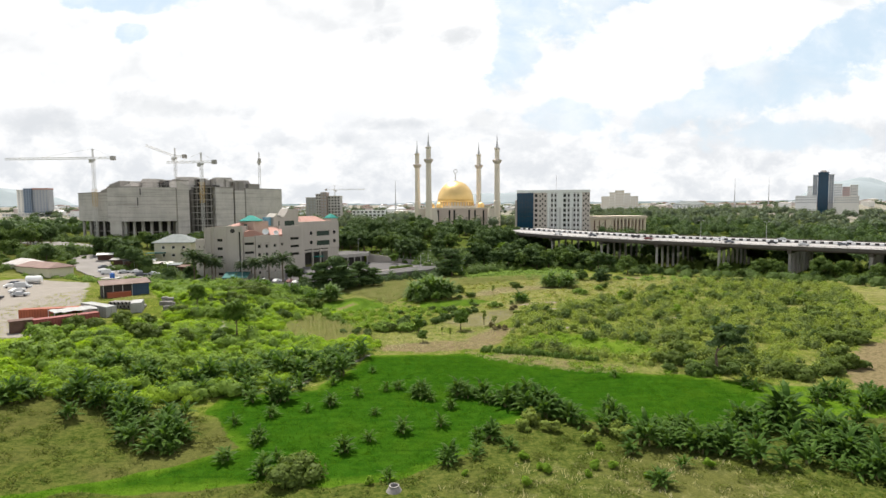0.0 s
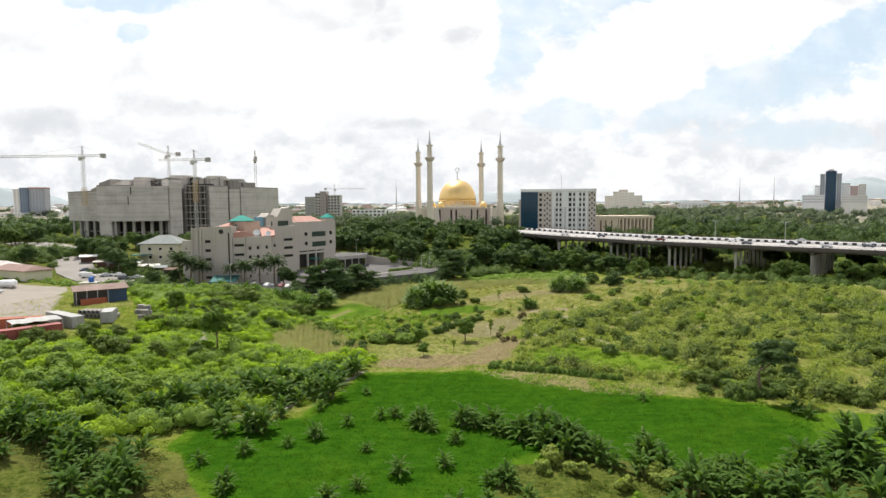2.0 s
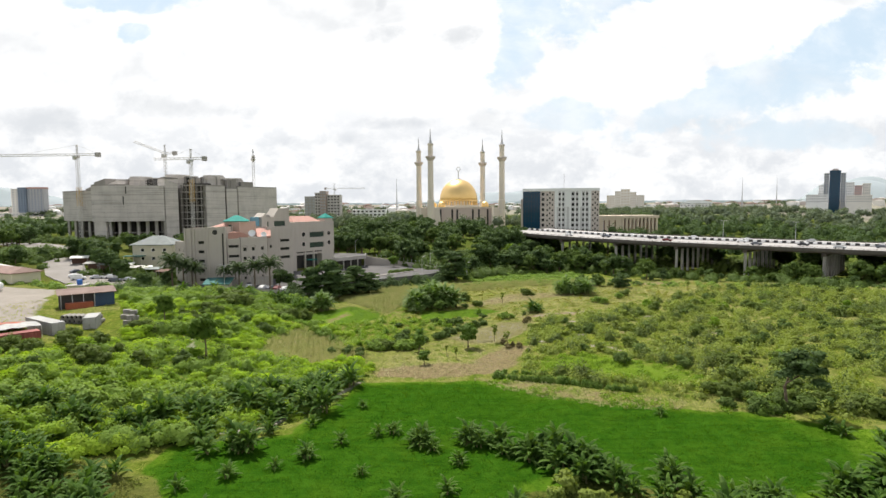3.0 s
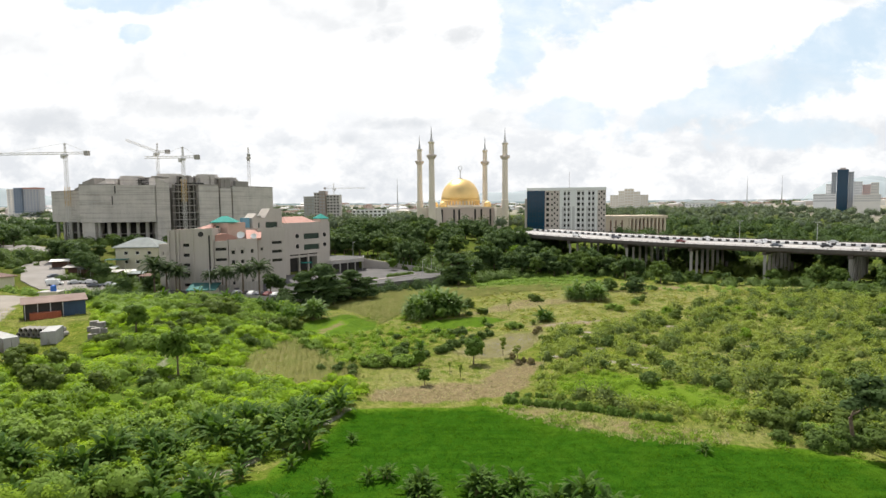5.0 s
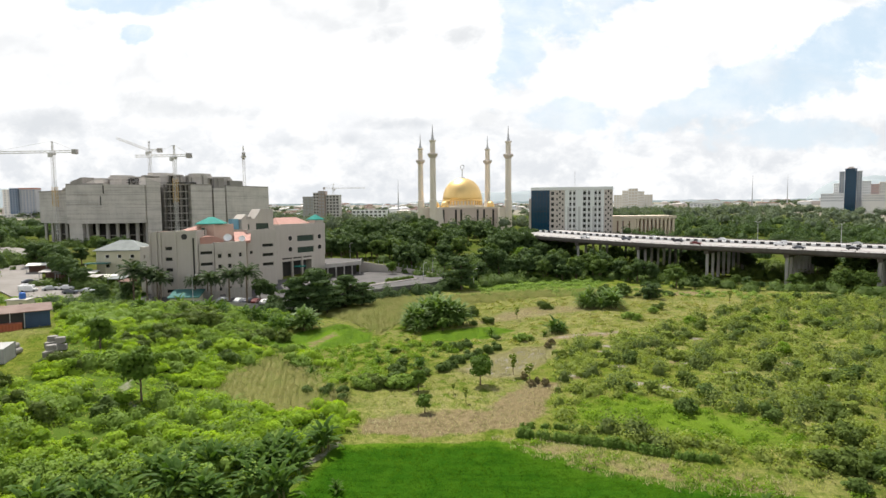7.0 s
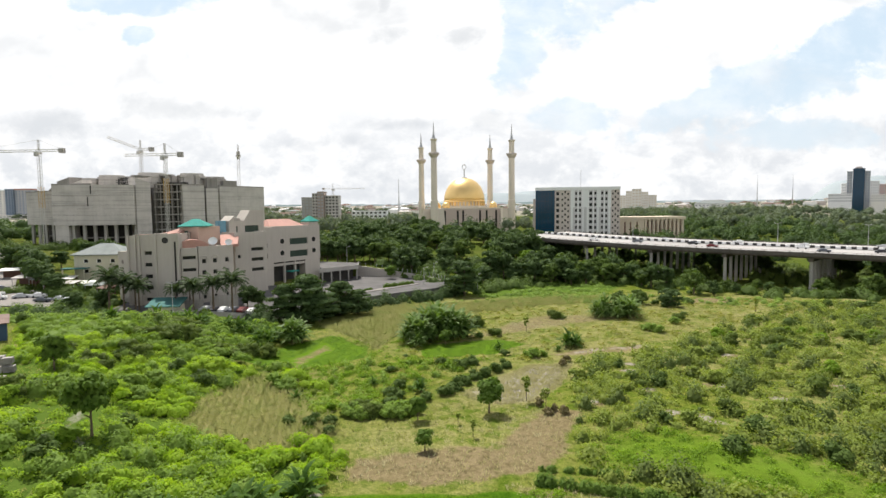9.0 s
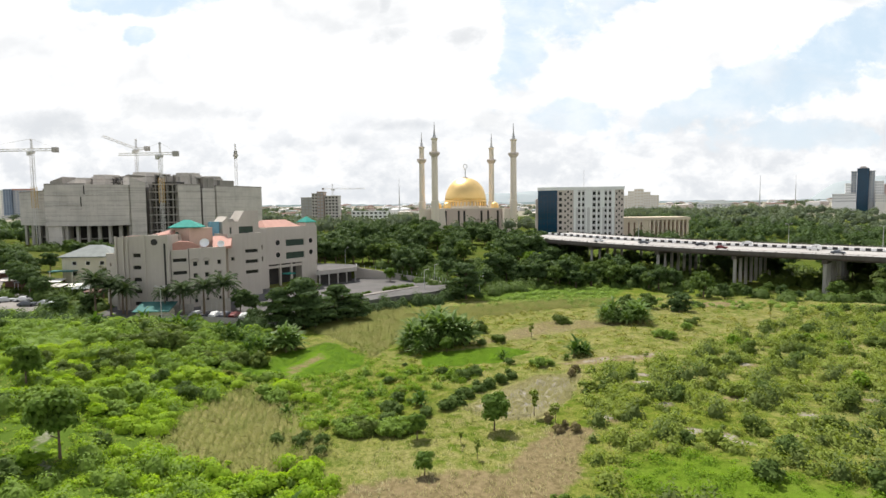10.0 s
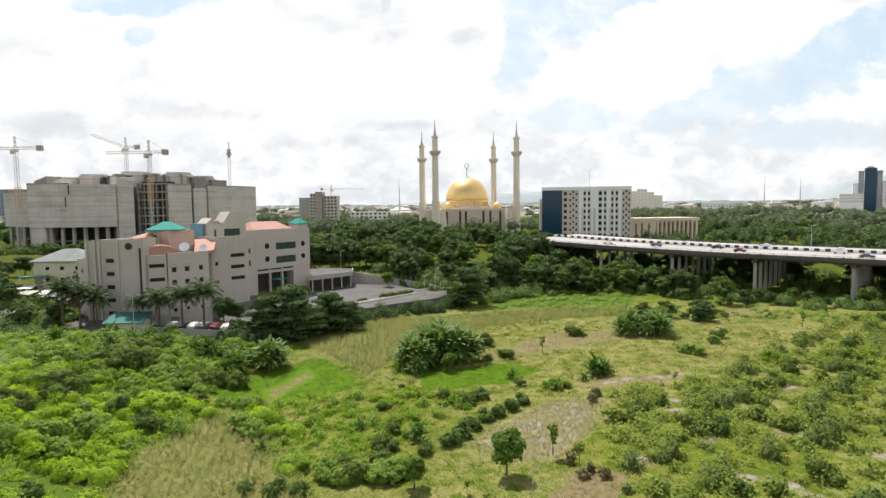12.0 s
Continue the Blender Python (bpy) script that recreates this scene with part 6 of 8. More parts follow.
for stems, leaves, length, h in ((3, 10, 2.5, 0.9), (4, 10, 2.8, 1.2), (2, 10, 2.3, 0.6), (4, 10, 3.0, 1.5)):
    b = thing("banana_plant", 0, -900, 0, 0, "banana plant with broad arching grey-green leaves", "banana plant", "banana plants on the plots")
    for k in range(stems):
        cx, cy = (0.0, 0.0) if k == 0 else (0.6 * math.cos(2.1 * k), 0.6 * math.sin(2.1 * k))
        part("stem", lathe(bmesh.new(), [(0.15, -0.3), (0.12, h * 0.5), (0.07, h * 0.9)], 6, cx, cy), BANANA_STEM, b)
    f = new("fronds", banana_mesh(stems, leaves, length, h))
    f.parent = b
    BANANAS.append(b)


BANANA_TALL = thing("banana_plant", 0, -900, 0, 0, "tall banana plant in a dense clump", "banana plant", "tall banana plants")
for k in range(4):
    cx, cy = (0.0, 0.0) if k == 0 else (0.6 * math.cos(2.1 * k), 0.6 * math.sin(2.1 * k))
    part("stem", lathe(bmesh.new(), [(0.2, -0.3), (0.16, 2.0), (0.1, 3.6)], 6, cx, cy), BANANA_STEM, BANANA_TALL)
f = new("fronds", banana_mesh(4, 16, 4.2, 2.6, LEAF_BANANA_TALL, 0.135))
f.parent = BANANA_TALL


def palm_thing():
    b = thing("palm_tree", 0, -900, 0, 0, "tall palm with a slim trunk and drooping fronds", "palm tree", "palms before the office building")
    h = 6.0
    part("trunk", lathe(bmesh.new(), [(0.26, -0.3), (0.2, 0.5), (0.16, h * .6), (0.13, h)], 8), BARK, b)
    quads = []
    for i in range(28):
        a, el = 2 * math.pi * i / 28 * 5 + rng.uniform(-.2, .2), 0.0 + 1.5 * (i / 27) + rng.uniform(-.1, .1)
        d, side = np.array([math.cos(a), math.sin(a), 0]), np.array([-math.sin(a), math.cos(a), 0])
        p = np.array([0, 0, h])
        for s in range(9):
            q = p + 0.36 * (d * math.cos(el) + np.array([0, 0, math.sin(el)]))
            el -= 0.16
            for sgn in (1, -1):
                tip = q + side * sgn * 0.62 * math.sin(math.pi * (s + 1.5) / 11) + np.array([0, 0, -0.3]) + d * 0.15
                quads.append([p, q, tip, tip - d * 0.16])
            p = q
    f = new("fronds", quads_mesh("fronds", np.array(quads), LEAF_PALM))
    f.parent = b
    return b


PALM = palm_thing()


JOINED = {}


def join_plant(kind, x, y, scale):
    """Adds a copy of a plant's leaves to a thicket too dense to count."""
    leaves = [c for c in kind.children if len(c.data.polygons) > 60][0].data
    co = np.zeros(3 * len(leaves.vertices), dtype=np.float32)
    leaves.vertices.foreach_get("co", co)
    a = rng.uniform(0, 6.28)
    turn = np.array([[math.cos(a), math.sin(a), 0], [-math.sin(a), math.cos(a), 0], [0, 0, 1]])
    q = (co.reshape(-1, 3) @ turn * scale + np.array([x, y, hz(x, y)])).reshape(-1, 4, 3)
    if leaves.has_custom_normals:
        nr = np.zeros(3 * len(leaves.loops), dtype=np.float32)
        leaves.corner_normals.foreach_get("vector", nr)
        q = np.concatenate([q, (nr.reshape(-1, 4, 3)[:, :1] @ turn)], 1)
    JOINED.setdefault(leaves.materials[0].name, [leaves.materials[0], []])[1].append(q)


def plant(kind, x, y, scale=1.0, turn=None, dz=0.0, group="", label=""):
    turn = rng.uniform(0, 360) if turn is None else turn
    ob = copy_thing(kind, pose(x, y, hz(x, y) + dz, 0, 0, turn) @ Matrix.Diagonal((scale, scale, scale * rng.uniform(0.9, 1.1), 1)))
    return tagged(ob, label, "", group)




# ---- planting ----
def scatter(poly, n, keep=None):
    """n random places inside a polygon."""
    xs, ys = [p[0] for p in poly], [p[1] for p in poly]
    got = np.zeros((0, 2))
    while len(got) < n:
        p = np.stack([rng.uniform(min(xs), max(xs), 4 * n), rng.uniform(min(ys), max(ys), 4 * n)], -1)
        ok = inside(p[:, 0], p[:, 1], poly, 0.01) > 0.5
        if keep is not None:
            ok &= keep(p[:, 0], p[:, 1])
        got = np.concatenate([got, p[ok]])
        if not ok.any():
            break
    return got[:n]


def along(points, n, side):
    """n places along a broken line, spread to both sides."""
    pts = np.array(points, dtype=float)
    seg = np.hypot(*np.diff(pts, axis=0).T)
    at = np.concatenate([[0], np.cumsum(seg)])
    s = np.sort(rng.uniform(0, at[-1], n))
    return np.stack([np.interp(s, at, pts[:, 0]) + rng.normal(0, side, n), np.interp(s, at, pts[:, 1]) + rng.normal(0, side, n)], -1)


# single trees on the open land
for x, y, s, k in ((-6.4, 142.6, 0.9, TREE_SMALL), (-4.9, 132.0, 0.75, TREE_SMALL), (1.6, 136.5, 1.0, TREE_SLIM), (-2.5, 189, 0.9, TREE_SMALL),
                   (-49.3, 133, 1.05, TREE_MID), (52.1, 105.2, 1.35, TREE_LEAN), (18, 202, 1.5, TREE_SLIM), (4.5, 145.6, 1.35, TREE_SMALL),
                    (10.9, 150.5, 1.6, TREE_SLIM), (13.5, 147, 1.5, TREE_SLIM), (-24.6, 284, 1.5, TREE_SMALL),
                   (-66, 150, 1.5, TREE_SMALL), (37.1, 177, 0.9, TREE_SLIM), (-0.4, 141, 0.8, TREE_SLIM), (86, 220.7, 1.6, TREE_SLIM)):
    plant(k, x, y, s)

# dark belt of trees between the ramp and the mosque
BELT = [(-62, 330), (-34, 306), (-6, 272), (8, 276), (34, 300), (58, 326), (60, 400), (20, 440), (-60, 440)]
for i, (x, y) in enumerate(scatter(BELT, 120)):
    plant(TREE_BIG[(1, 3, 1, 0, 3, 1)[i % 6]], x, y, (0.95 if y < 320 else 1.1) * rng.uniform(0.75, 1.15), group="dark tree belt")
for i, (x, y) in enumerate(scatter([(-70, 306), (-36, 302), (-30, 330), (-84, 352)], 26)):
    plant(TREE_BIG[(1, 3, 0)[i % 3]], x, y, rng.uniform(0.85, 1.15), group="dark tree belt")
for i, (x, y) in enumerate(scatter([(-150, 330), (-100, 300), (-92, 262), (-104, 258), (-118, 238), (-152, 264), (-158, 300)], 26)):
    plant(TREE_BIG[(1, 3, 0)[i % 3]], x, y, rng.uniform(0.5, 0.8))
for x, y, s, k in ((65, 230.5, 0.8, TREE_BIG[3]), (58.5, 236, 0.62, TREE_BIG[0]), (52, 238, 0.5, TREE_BIG[2])):
    plant(k, x, y, s, dz=-2.6 * s)
for i, (x, y) in enumerate(along([(16, 296), (34, 300), (52, 302), (72, 296)], 16, 3.0)):
    plant(TREE_BIG[(1, 3, 0)[i % 3]], x, y, rng.uniform(0.95, 1.15), group="dark tree belt")
plant(TREE_FLAT, 4, 262, 1.45, label="tall spreading green tree beside the ramp")
plant(TREE_BRIGHT, 34, 316, 1.1)
for x, y, s in ((42, 322, .9), (50, 330, 1.0), (38, 334, 1.05), (47, 318, .8), (56, 336, 1.0)):
    plant(TREE_BIG[3], x, y, s, group="dark tree belt")
for x, y, s in ((30, 322, 1.3), (37, 326, 1.3), (26, 330, 1.35), (42, 320, 1.0), (34, 310, 0.9), (22, 318, 1.2)):
    plant(TREE_BIG[1], x, y, s, group="dark tree belt")
for x, y, s in ((-41.2, 217, 1.55), (-47, 214.5, 1.05), (-33.5, 223.5, 1.25), (-28.5, 225, 0.9), (-37.5, 215, 1.0)):
    plant(TREE_FLAT, x, y, s)
for x, y, s in ((-140, 246, 0.95), (-134, 239, 0.9), (-127, 233, 0.85), (-150, 256, 0.95), (-160, 262, 0.9), (-120, 228, 0.7), (-60.6, 223.5, 0.62), (-57.6, 224.5, 0.5), (-96, 212, 0.6), (-101, 208, 0.55), (-52.5, 211, 0.4)):
    plant(TREE_BIG[3], x, y, s)
for x, y in scatter([(-290, 300), (-215, 318), (-225, 345), (-300, 350)], 18):
    plant(TREE_BIG[int(rng.integers(4))], x, y, rng.uniform(0.7, 1.0))
for x, y in scatter([(-190, 228), (-156, 236), (-170, 262), (-205, 262)], 8):
    plant(TREE_BIG[int(rng.integers(4))], x, y, rng.uniform(0.5, 0.75))
for x, y, s in ((-89.6, 211, 1.4), (-85.3, 210.6, 1.15), (-93, 210, 1.5), (-87.6, 213, 1.25), (-75.5, 211, 1.0), (-70.7, 211, 1.3), (-65.5, 211.4, 1.45), (-60.4, 211.6, 1.5), (-73, 214, 1.1)):
    plant(PALM, x, y, s)

# trees and bushes before, under and behind the bridge
for i, (x, y) in enumerate(along([(22, 292), (62, 292), (92, 264), (112, 258), (150, 236), (185, 205)], 32, 4.0)):
    plant(TREE_BIG[(1, 3, 0)[i % 3]], x, y, rng.uniform(0.7, 0.98) if x < 88 else rng.uniform(0.28, 0.45), group="trees along the bridge")
for i, (x, y, s_) in enumerate(((128, 256, .62), (139, 247, .85), (145, 243, .75), (157, 234, .95), (163, 230, .8), (112, 268, .45), (178, 218, .9), (172, 222, .7))):
    plant(TREE_BIG[(0, 2)[i % 2]], x, y, s_, dz=-0.8 * s_, group="trees along the bridge")
for i, (x, y) in enumerate(along([(62, 366), (126, 332), (176, 296), (262, 232)], 46, 8)):
    plant(TREE_BIG[i % 4], x, y, rng.uniform(0.75, 1.05), group="trees along the bridge")

# bananas: single plants, then rows and thickets
ONES = [(-13.8, 107.7), (-8, 97.4), (-10.2, 75.3), (-13.1, 72.1), (-10.6, 85.2), (-5.8, 78.5), (-14.9, 94.5), (-18.4, 89.6), (-21.5, 87.1), (-26.4, 84.8),
        (-31.3, 81.7), (-25.7, 75.9), (-28.5, 70.7), (-35.7, 76.1), (-21.5, 69.9), (-21.9, 65.8), (-22.4, 68.2), (-28, 69.5), (-25.3, 74.5), (1, 88), (5.3, 92.5), (4.5, 76.3), (4.1, 70), (0.3, 68), (8.5, 72.9), (24.7, 62.8), (29.3, 66.8), (24, 71), (31.8, 104), (27.6, 186), (-27.3, 152.7), (-6.7, 155.9), (-15.4, 160), (-7, 159), (-20.1, 100.8), (-25.5, 97.8), (-0.5, 80.5), (-16.5, 64.5), (-6.8, 64.3),
        (0.6, 69.4), (4.3, 71.8), (24.5, 62.5), (53.9, 96), (64.5, 91.4), (69.3, 88.6), (50.1, 83), (-45.2, 76.3), (-52.6, 77.4), (-61, 78), (-60, 80.5), (-62.4, 76.4), (-63, 80), (9.5, 184), (22, 181)]
for i, (x, y) in enumerate(ONES):
    plant(BANANAS[(2, 0, 2, 1)[i % 4]], x, y, rng.uniform(0.6, 0.9))
ROWS_B = [([(-9, 97), (-1, 92), (6, 95)], 9, 0.9, 0.85), ([(28, 76), (34, 77), (38, 76)], 11, 1.2, 0.85),
          ([(42, 77), (50, 78), (58, 74)], 20, 2.4, 1.0), ([(38, 71), (46, 68), (58, 66)], 16, 3.0, 1.0), ([(6, 93), (14, 87), (20, 82), (27, 80)], 26, 1.3, 1.05), ([(28, 74), (37, 71.5)], 14, 1.2, 1.0), ([(51, 98.5), (60, 92), (68, 88), (76, 86)], 12, 1.4, 0.95), ([(49.4, 81.7), (49.4, 80)], 4, 0.5, 1.35),
          ([(-66, 77), (-56, 82), (-46, 82), (-40, 78), (-34, 71.5)], 38, 1.5, 0.95), ([(-60, 96), (-51, 96.5), (-40, 94), (-31, 91), (-24, 92), (-19, 94)], 15, 1.6, 1.05), ([(-31, 111), (-23, 114), (-21, 121)], 12, 1.8, 1.3), ([(-44.5, 97.5), (-35, 103), (-26, 103.5), (-21, 109)], 16, 1.6, 1.2), ([(-36, 76), (-41, 80), (-46, 77)], 5, 2.0, 0.9),
          ([(-62, 88), (-50, 90), (-40, 92), (-30, 99)], 14, 2.2, 0.9), ([(-34, 115), (-24, 112), (-18, 118)], 13, 1.6, 1.1), ([(-44, 104), (-34, 106)], 8, 1.8, 1.1),
          ([(-80, 196), (-62, 194), (-50, 194), (-44, 184)], 34, 3.0, 1.25), ([(60, 92), (74, 90)], 7, 1.5, 0.85), ([(5, 77), (9, 74)], 3, 0.8, 0.9)]
for line, n, side, s in ROWS_B:
    for x, y in along(line, n, side):
        kind = BANANAS[int(rng.integers(4))]
        if n == 34:
            join_plant(kind, x, y, 0.85 * s * rng.uniform(0.75, 1.2))
        else:
            plant(kind, x, y, s * rng.uniform(0.75, 1.2))
for cx, cy, n, r, s, k in ((-4.6, 197, 20, 3.4, 1.4, BANANA_TALL), (-9.2, 190.5, 8, 1.8, 1.0, BANANA_TALL), (44.5, 216.5, 16, 2.8, 1.05, BANANA_TALL), (-38, 191.5, 7, 1.3, 1.05, BANANA_TALL), (26, 184, 2, 0.6, 1.2, BANANAS[1])):
    for _ in range(n):
        plant(k, cx + rng.normal(0, r), cy + rng.normal(0, r * .8), s * rng.uniform(0.7, 1.15))
for x, y in scatter([(40, 80), (60, 80), (74, 66), (60, 54), (44, 58), (37, 70)], 26):
    plant(BANANAS[int(rng.integers(4))], x, y, rng.uniform(0.85, 1.25))


STORE = [(-102, 136), (-98, 108), (-80, 107), (-70, 121), (-66, 133), (-67, 152), (-92, 156)]                # stacks and containers stand here


def open_land(x, y):
    """True where bushes may stand: off plots, paths, yard and paving."""
    rice, dry, earth, lush = zone(x, y)
    d = (y - 205) - (x + 90) * 0.9
    return (rice < 0.3) & (earth < 0.4) & (d < -6) & (sand_zone(x, y) < 0.5) & (inside(x, y, STORE, 0.5) < 0.5)


LEFT = [(-112, 104), (-64, 60), (-44, 90), (-20, 104), (-16, 124), (-18, 140), (-30, 168), (-46, 172), (-40, 205), (-62, 204), (-110, 200), (-80, 160), (-70, 134), (-82, 112)]
BEHIND_YARD = [(-158, 212), (-126, 204), (-104, 190), (-84, 176), (-78, 160), (-70, 175), (-84, 206), (-112, 212), (-130, 210)]
vine_ok = lambda x, y: open_land(x, y) & (inside(x, y, MAIZE, 0.5) < 0.5) & (inside(x, y, OLIVE_NEAR, 0.5) < 0.5)
for i, (x, y) in enumerate(scatter(LEFT, 60, vine_ok)):
    plant(SHRUBS[("vine", "dark", "bright")[i % 3]][i % 3], x, y, rng.uniform(0.7, 1.4), group="bushes on the slope")
# darker bushes that stand out singly
for x, y, s_, key in ((-16.5, 64.9, 1.9, "shade"), (-43.5, 179.5, 2.3, "shade"), (-64, 176, 2.2, "shade"), (-57, 180, 2.4, "shade"), (-46.8, 164, 2.6, "vine"), (-50, 146.5, 1.7, "cassava"), (-60, 164, 2.0, "shade"),
                      (-52, 178, 2.0, "cassava"), (-62, 186, 2.2, "shade"), (-70, 190, 2.2, "shade"), (-82, 192, 2.0, "shade"), (-48, 176, 1.8, "shade"), (-36, 170, 1.0, "bright"),
                      (-15.3, 143.5, 1.5, "cassava"), (-13.8, 145.2, 1.5, "shade"), (-11.6, 144.5, 1.6, "cassava"), (-9, 146, 1.5, "cassava"), (-17, 145, 1.2, "cassava"), (-33, 160, 1.3, "cassava"), (-30, 157.5, 1.3, "cassava"), (-31, 161, 1.1, "bright"),
                      (-2.3, 154.5, 1.2, "dark"), (-0.6, 157, 1.1, "dark"), (0.9, 160, 1.15, "dark"), (3.2, 162.8, 1.0, "dark"), (5.2, 164.8, 1.0, "dark"), (7.5, 167.6, 1.0, "dark"), (9.6, 170, 0.9, "dark"),
                      (15.6, 176.6, 1.1, "cassava"), (15.2, 177.4, 0.9, "cassava"), (18, 177.7, 0.7, "cassava"), (9.4, 198.6, 1.1, "shade"), (10, 199.2, 0.9, "shade"), (5.6, 196.2, 0.8, "dark"), (48.6, 195.4, 1.2, "cassava"), (46.4, 197, 1.0, "cassava"), (60.3, 211, 1.3, "shade"), (57, 206, 1.0, "cassava"), (56, 190.2, 0.9, "olive"), (6.1, 209.6, 1.4, "shade"), (27.5, 214.6, 1.2, "shade"), (29.5, 214, 0.8, "shade"), (12.6, 148.4, 0.8, "russet"), (13.4, 144.9, 0.7, "russet"), (15.6, 144.4, 0.75, "russet"), (14.6, 146, 0.6, "russet"), (22, 172, 0.9, "russet"), (20.5, 169.5, 0.8, "russet"),
                      (44.7, 112, 1.7, "shade"), (47.7, 111, 1.6, "dark"), (49, 108.6, 1.5, "cassava"), (50.2, 119, 1.7, "shade"), (52.6, 126.6, 1.8, "shade"), (56.2, 113, 1.8, "shade"), (58, 108, 1.9, "shade"), (63.7, 125, 1.8, "shade"), (60, 110.5, 1.6, "dark"), (55, 109, 1.5, "shade"),
                      (88, 127, 2.4, "shade"), (84, 128, 2.0, "dark"), (92, 125.5, 2.1, "shade"), (81.4, 110, 1.5, "dark"), (79, 108, 1.4, "shade"), (100, 150, 2.0, "shade"), (105, 158, 1.8, "shade"), (112, 175, 2.2, "shade"),
                      (70, 180, 1.4, "shade"), (66, 176, 1.3, "dark"), (76, 190, 1.4, "shade"), (48, 172, 1.4, "olive"), (60, 182, 1.3, "shade"), (90, 186, 1.6, "shade"), (96, 168, 1.6, "shade"), (84, 200, 1.4, "dark"), (58, 150, 1.4, "shade"), (44, 156, 1.3, "olive"), (40, 134, 1.4, "dark"), (34, 128, 1.3, "dark"), (66, 142, 1.5, "shade"), (72, 132, 1.5, "shade"),
                      (-88, 130, 1.6, "shade"), (-86, 117, 1.7, "shade"), (-80, 121, 1.6, "shade"), (-68.5, 128.5, 1.6, "shade"), (-74, 130, 1.5, "shade"), (-66, 140, 1.5, "shade"), (-63, 157, 1.5, "shade"), (-72, 160, 1.6, "shade"), (-56, 120, 1.4, "shade"), (-58, 112, 1.3, "cassava")):
    if s_ < 1.45:
        plant(SHRUBS[key][int(rng.integers(3))], x, y, s_)
    else:                                          # a large bush is several stems grown together
        for k in range(5):
            join_plant(SHRUBS[key][int(rng.integers(3))], x + rng.normal(0, 0.75 * s_), y + rng.normal(0, 0.6 * s_), s_ * rng.uniform(0.5, 0.72))
for line, n, side, key, s_ in (([(-76, 97), (-58, 98.6), (-50, 103), (-43, 109), (-37, 112), (-27, 110)], 34, 1.3, "cassava", 1.3), ([(-34, 105), (-28, 108), (-24, 118)], 10, 1.5, "cassava", 1.35),
                               ([(-80, 122), (-66, 118), (-54, 122)], 12, 2.0, "shade", 1.2), ([(-62, 140), (-54, 150), (-50, 160)], 10, 2.0, "cassava", 1.3), ([(-84, 112), (-72, 108), (-62, 106)], 12, 2.0, "cassava", 1.3),
                               ([(62, 105.6), (68, 102.4), (74, 105), (80, 109)], 16, 0.9, "shade", 1.15), ([(44, 106), (52, 106.5), (60, 107)], 12, 1.2, "dark", 1.1)):
    for x, y in along(line, n, side):
        join_plant(SHRUBS[key][int(rng.integers(3))], x, y, s_ * rng.uniform(0.75, 1.25))
SCRUB = [(14, 126), (26, 116), (36, 112), (66, 100), (120, 150), (150, 215), (112, 236), (56, 190), (40, 178), (24, 172), (18, 150)]
for i, (x, y) in enumerate(scatter(SCRUB, 110, open_land)):
    join_plant(SHRUBS[("olive", "dark", "olive", "bright", "olive", "shade")[i % 6]][i % 3], x, y, rng.uniform(0.6, 1.35))
for i, (x, y) in enumerate(scatter([(-20, 136), (-14, 150), (4, 170), (14, 180), (-6, 186), (-28, 172), (-30, 166)], 14, open_land)):
    plant(SHRUBS[("dark", "bright", "olive")[i % 3]][i % 3], x, y, rng.uniform(0.4, 0.9), group="bushes among the plots")
for line, n, side, key, s in (([(46, 103), (58, 108), (70, 104)], 4, 1.0, "dark", 0.8),
                              ([(-24, 140), (-14, 148), (-8, 156)], 10, 1.5, "dark", 0.9), ([(0, 170), (6, 176)], 6, 0.8, "dark", 0.9),
                              ([(12, 80), (24, 76)], 8, 1.5, "olive", 1.0), ([(64, 234), (80, 240), (110, 226), (150, 220)], 14, 2, "dark", 0.9), ([(-8, 66), (16, 66), (36, 70)], 12, 3, "bright", 0.5)):
    for i, (x, y) in enumerate(along(line, n, side)):
        plant(SHRUBS[key][i % 3], x, y, s * rng.uniform(0.75, 1.25))


# ---- ground cover as stuff ----
def tufts(name, pts, blades, hgt, wid, mat, lean, label, apart=0.28):
    """Upright blades round each place."""
    k = len(pts) * blades
    p = np.repeat(pts, blades, 0) + rng.normal(0, apart, (k, 2))
    z = height(p[:, 0], p[:, 1]) - 0.03
    a = rng.uniform(-1.25, 1.25, k)
    h_ = hgt * rng.uniform(0.5, 1.25, k)
    u = np.stack([np.cos(a), np.sin(a), np.zeros(k)], -1) * (wid * rng.uniform(0.6, 1.4, k))[:, None]
    tip = np.stack([rng.normal(0, lean, k) * h_, rng.normal(0, lean, k) * h_, h_], -1)
    base = np.stack([p[:, 0], p[:, 1], z], -1)
    q = np.stack([base - u, base + u, base + tip + 0.3 * u, base + tip - 0.3 * u], 1)
    return tagged(new(name, quads_mesh(name, q, mat, True)), label, "grass", kind="stuff")


def cover(name, pts, per, size, lift, mat, label):
    """Leaves lying over low mounds."""
    k = len(pts) * per
    p = np.repeat(pts, per, 0) + rng.normal(0, 0.35, (k, 2))
    mound = 0.5 + 0.5 * wave(p[:, 0], p[:, 1], 1.5, 3)
    z = height(p[:, 0], p[:, 1]) + lift * (0.15 + mound * rng.uniform(0.6, 1.0, k))
    c = np.stack([p[:, 0], p[:, 1], z], -1)
    n_ = np.tile([0.0, 0.0, 1.0], (k, 1))
    return tagged(new(name, quads_mesh(name, leaf_quads(c, n_, size, 0.7, 0.55), mat)), label, "undergrowth", kind="stuff")


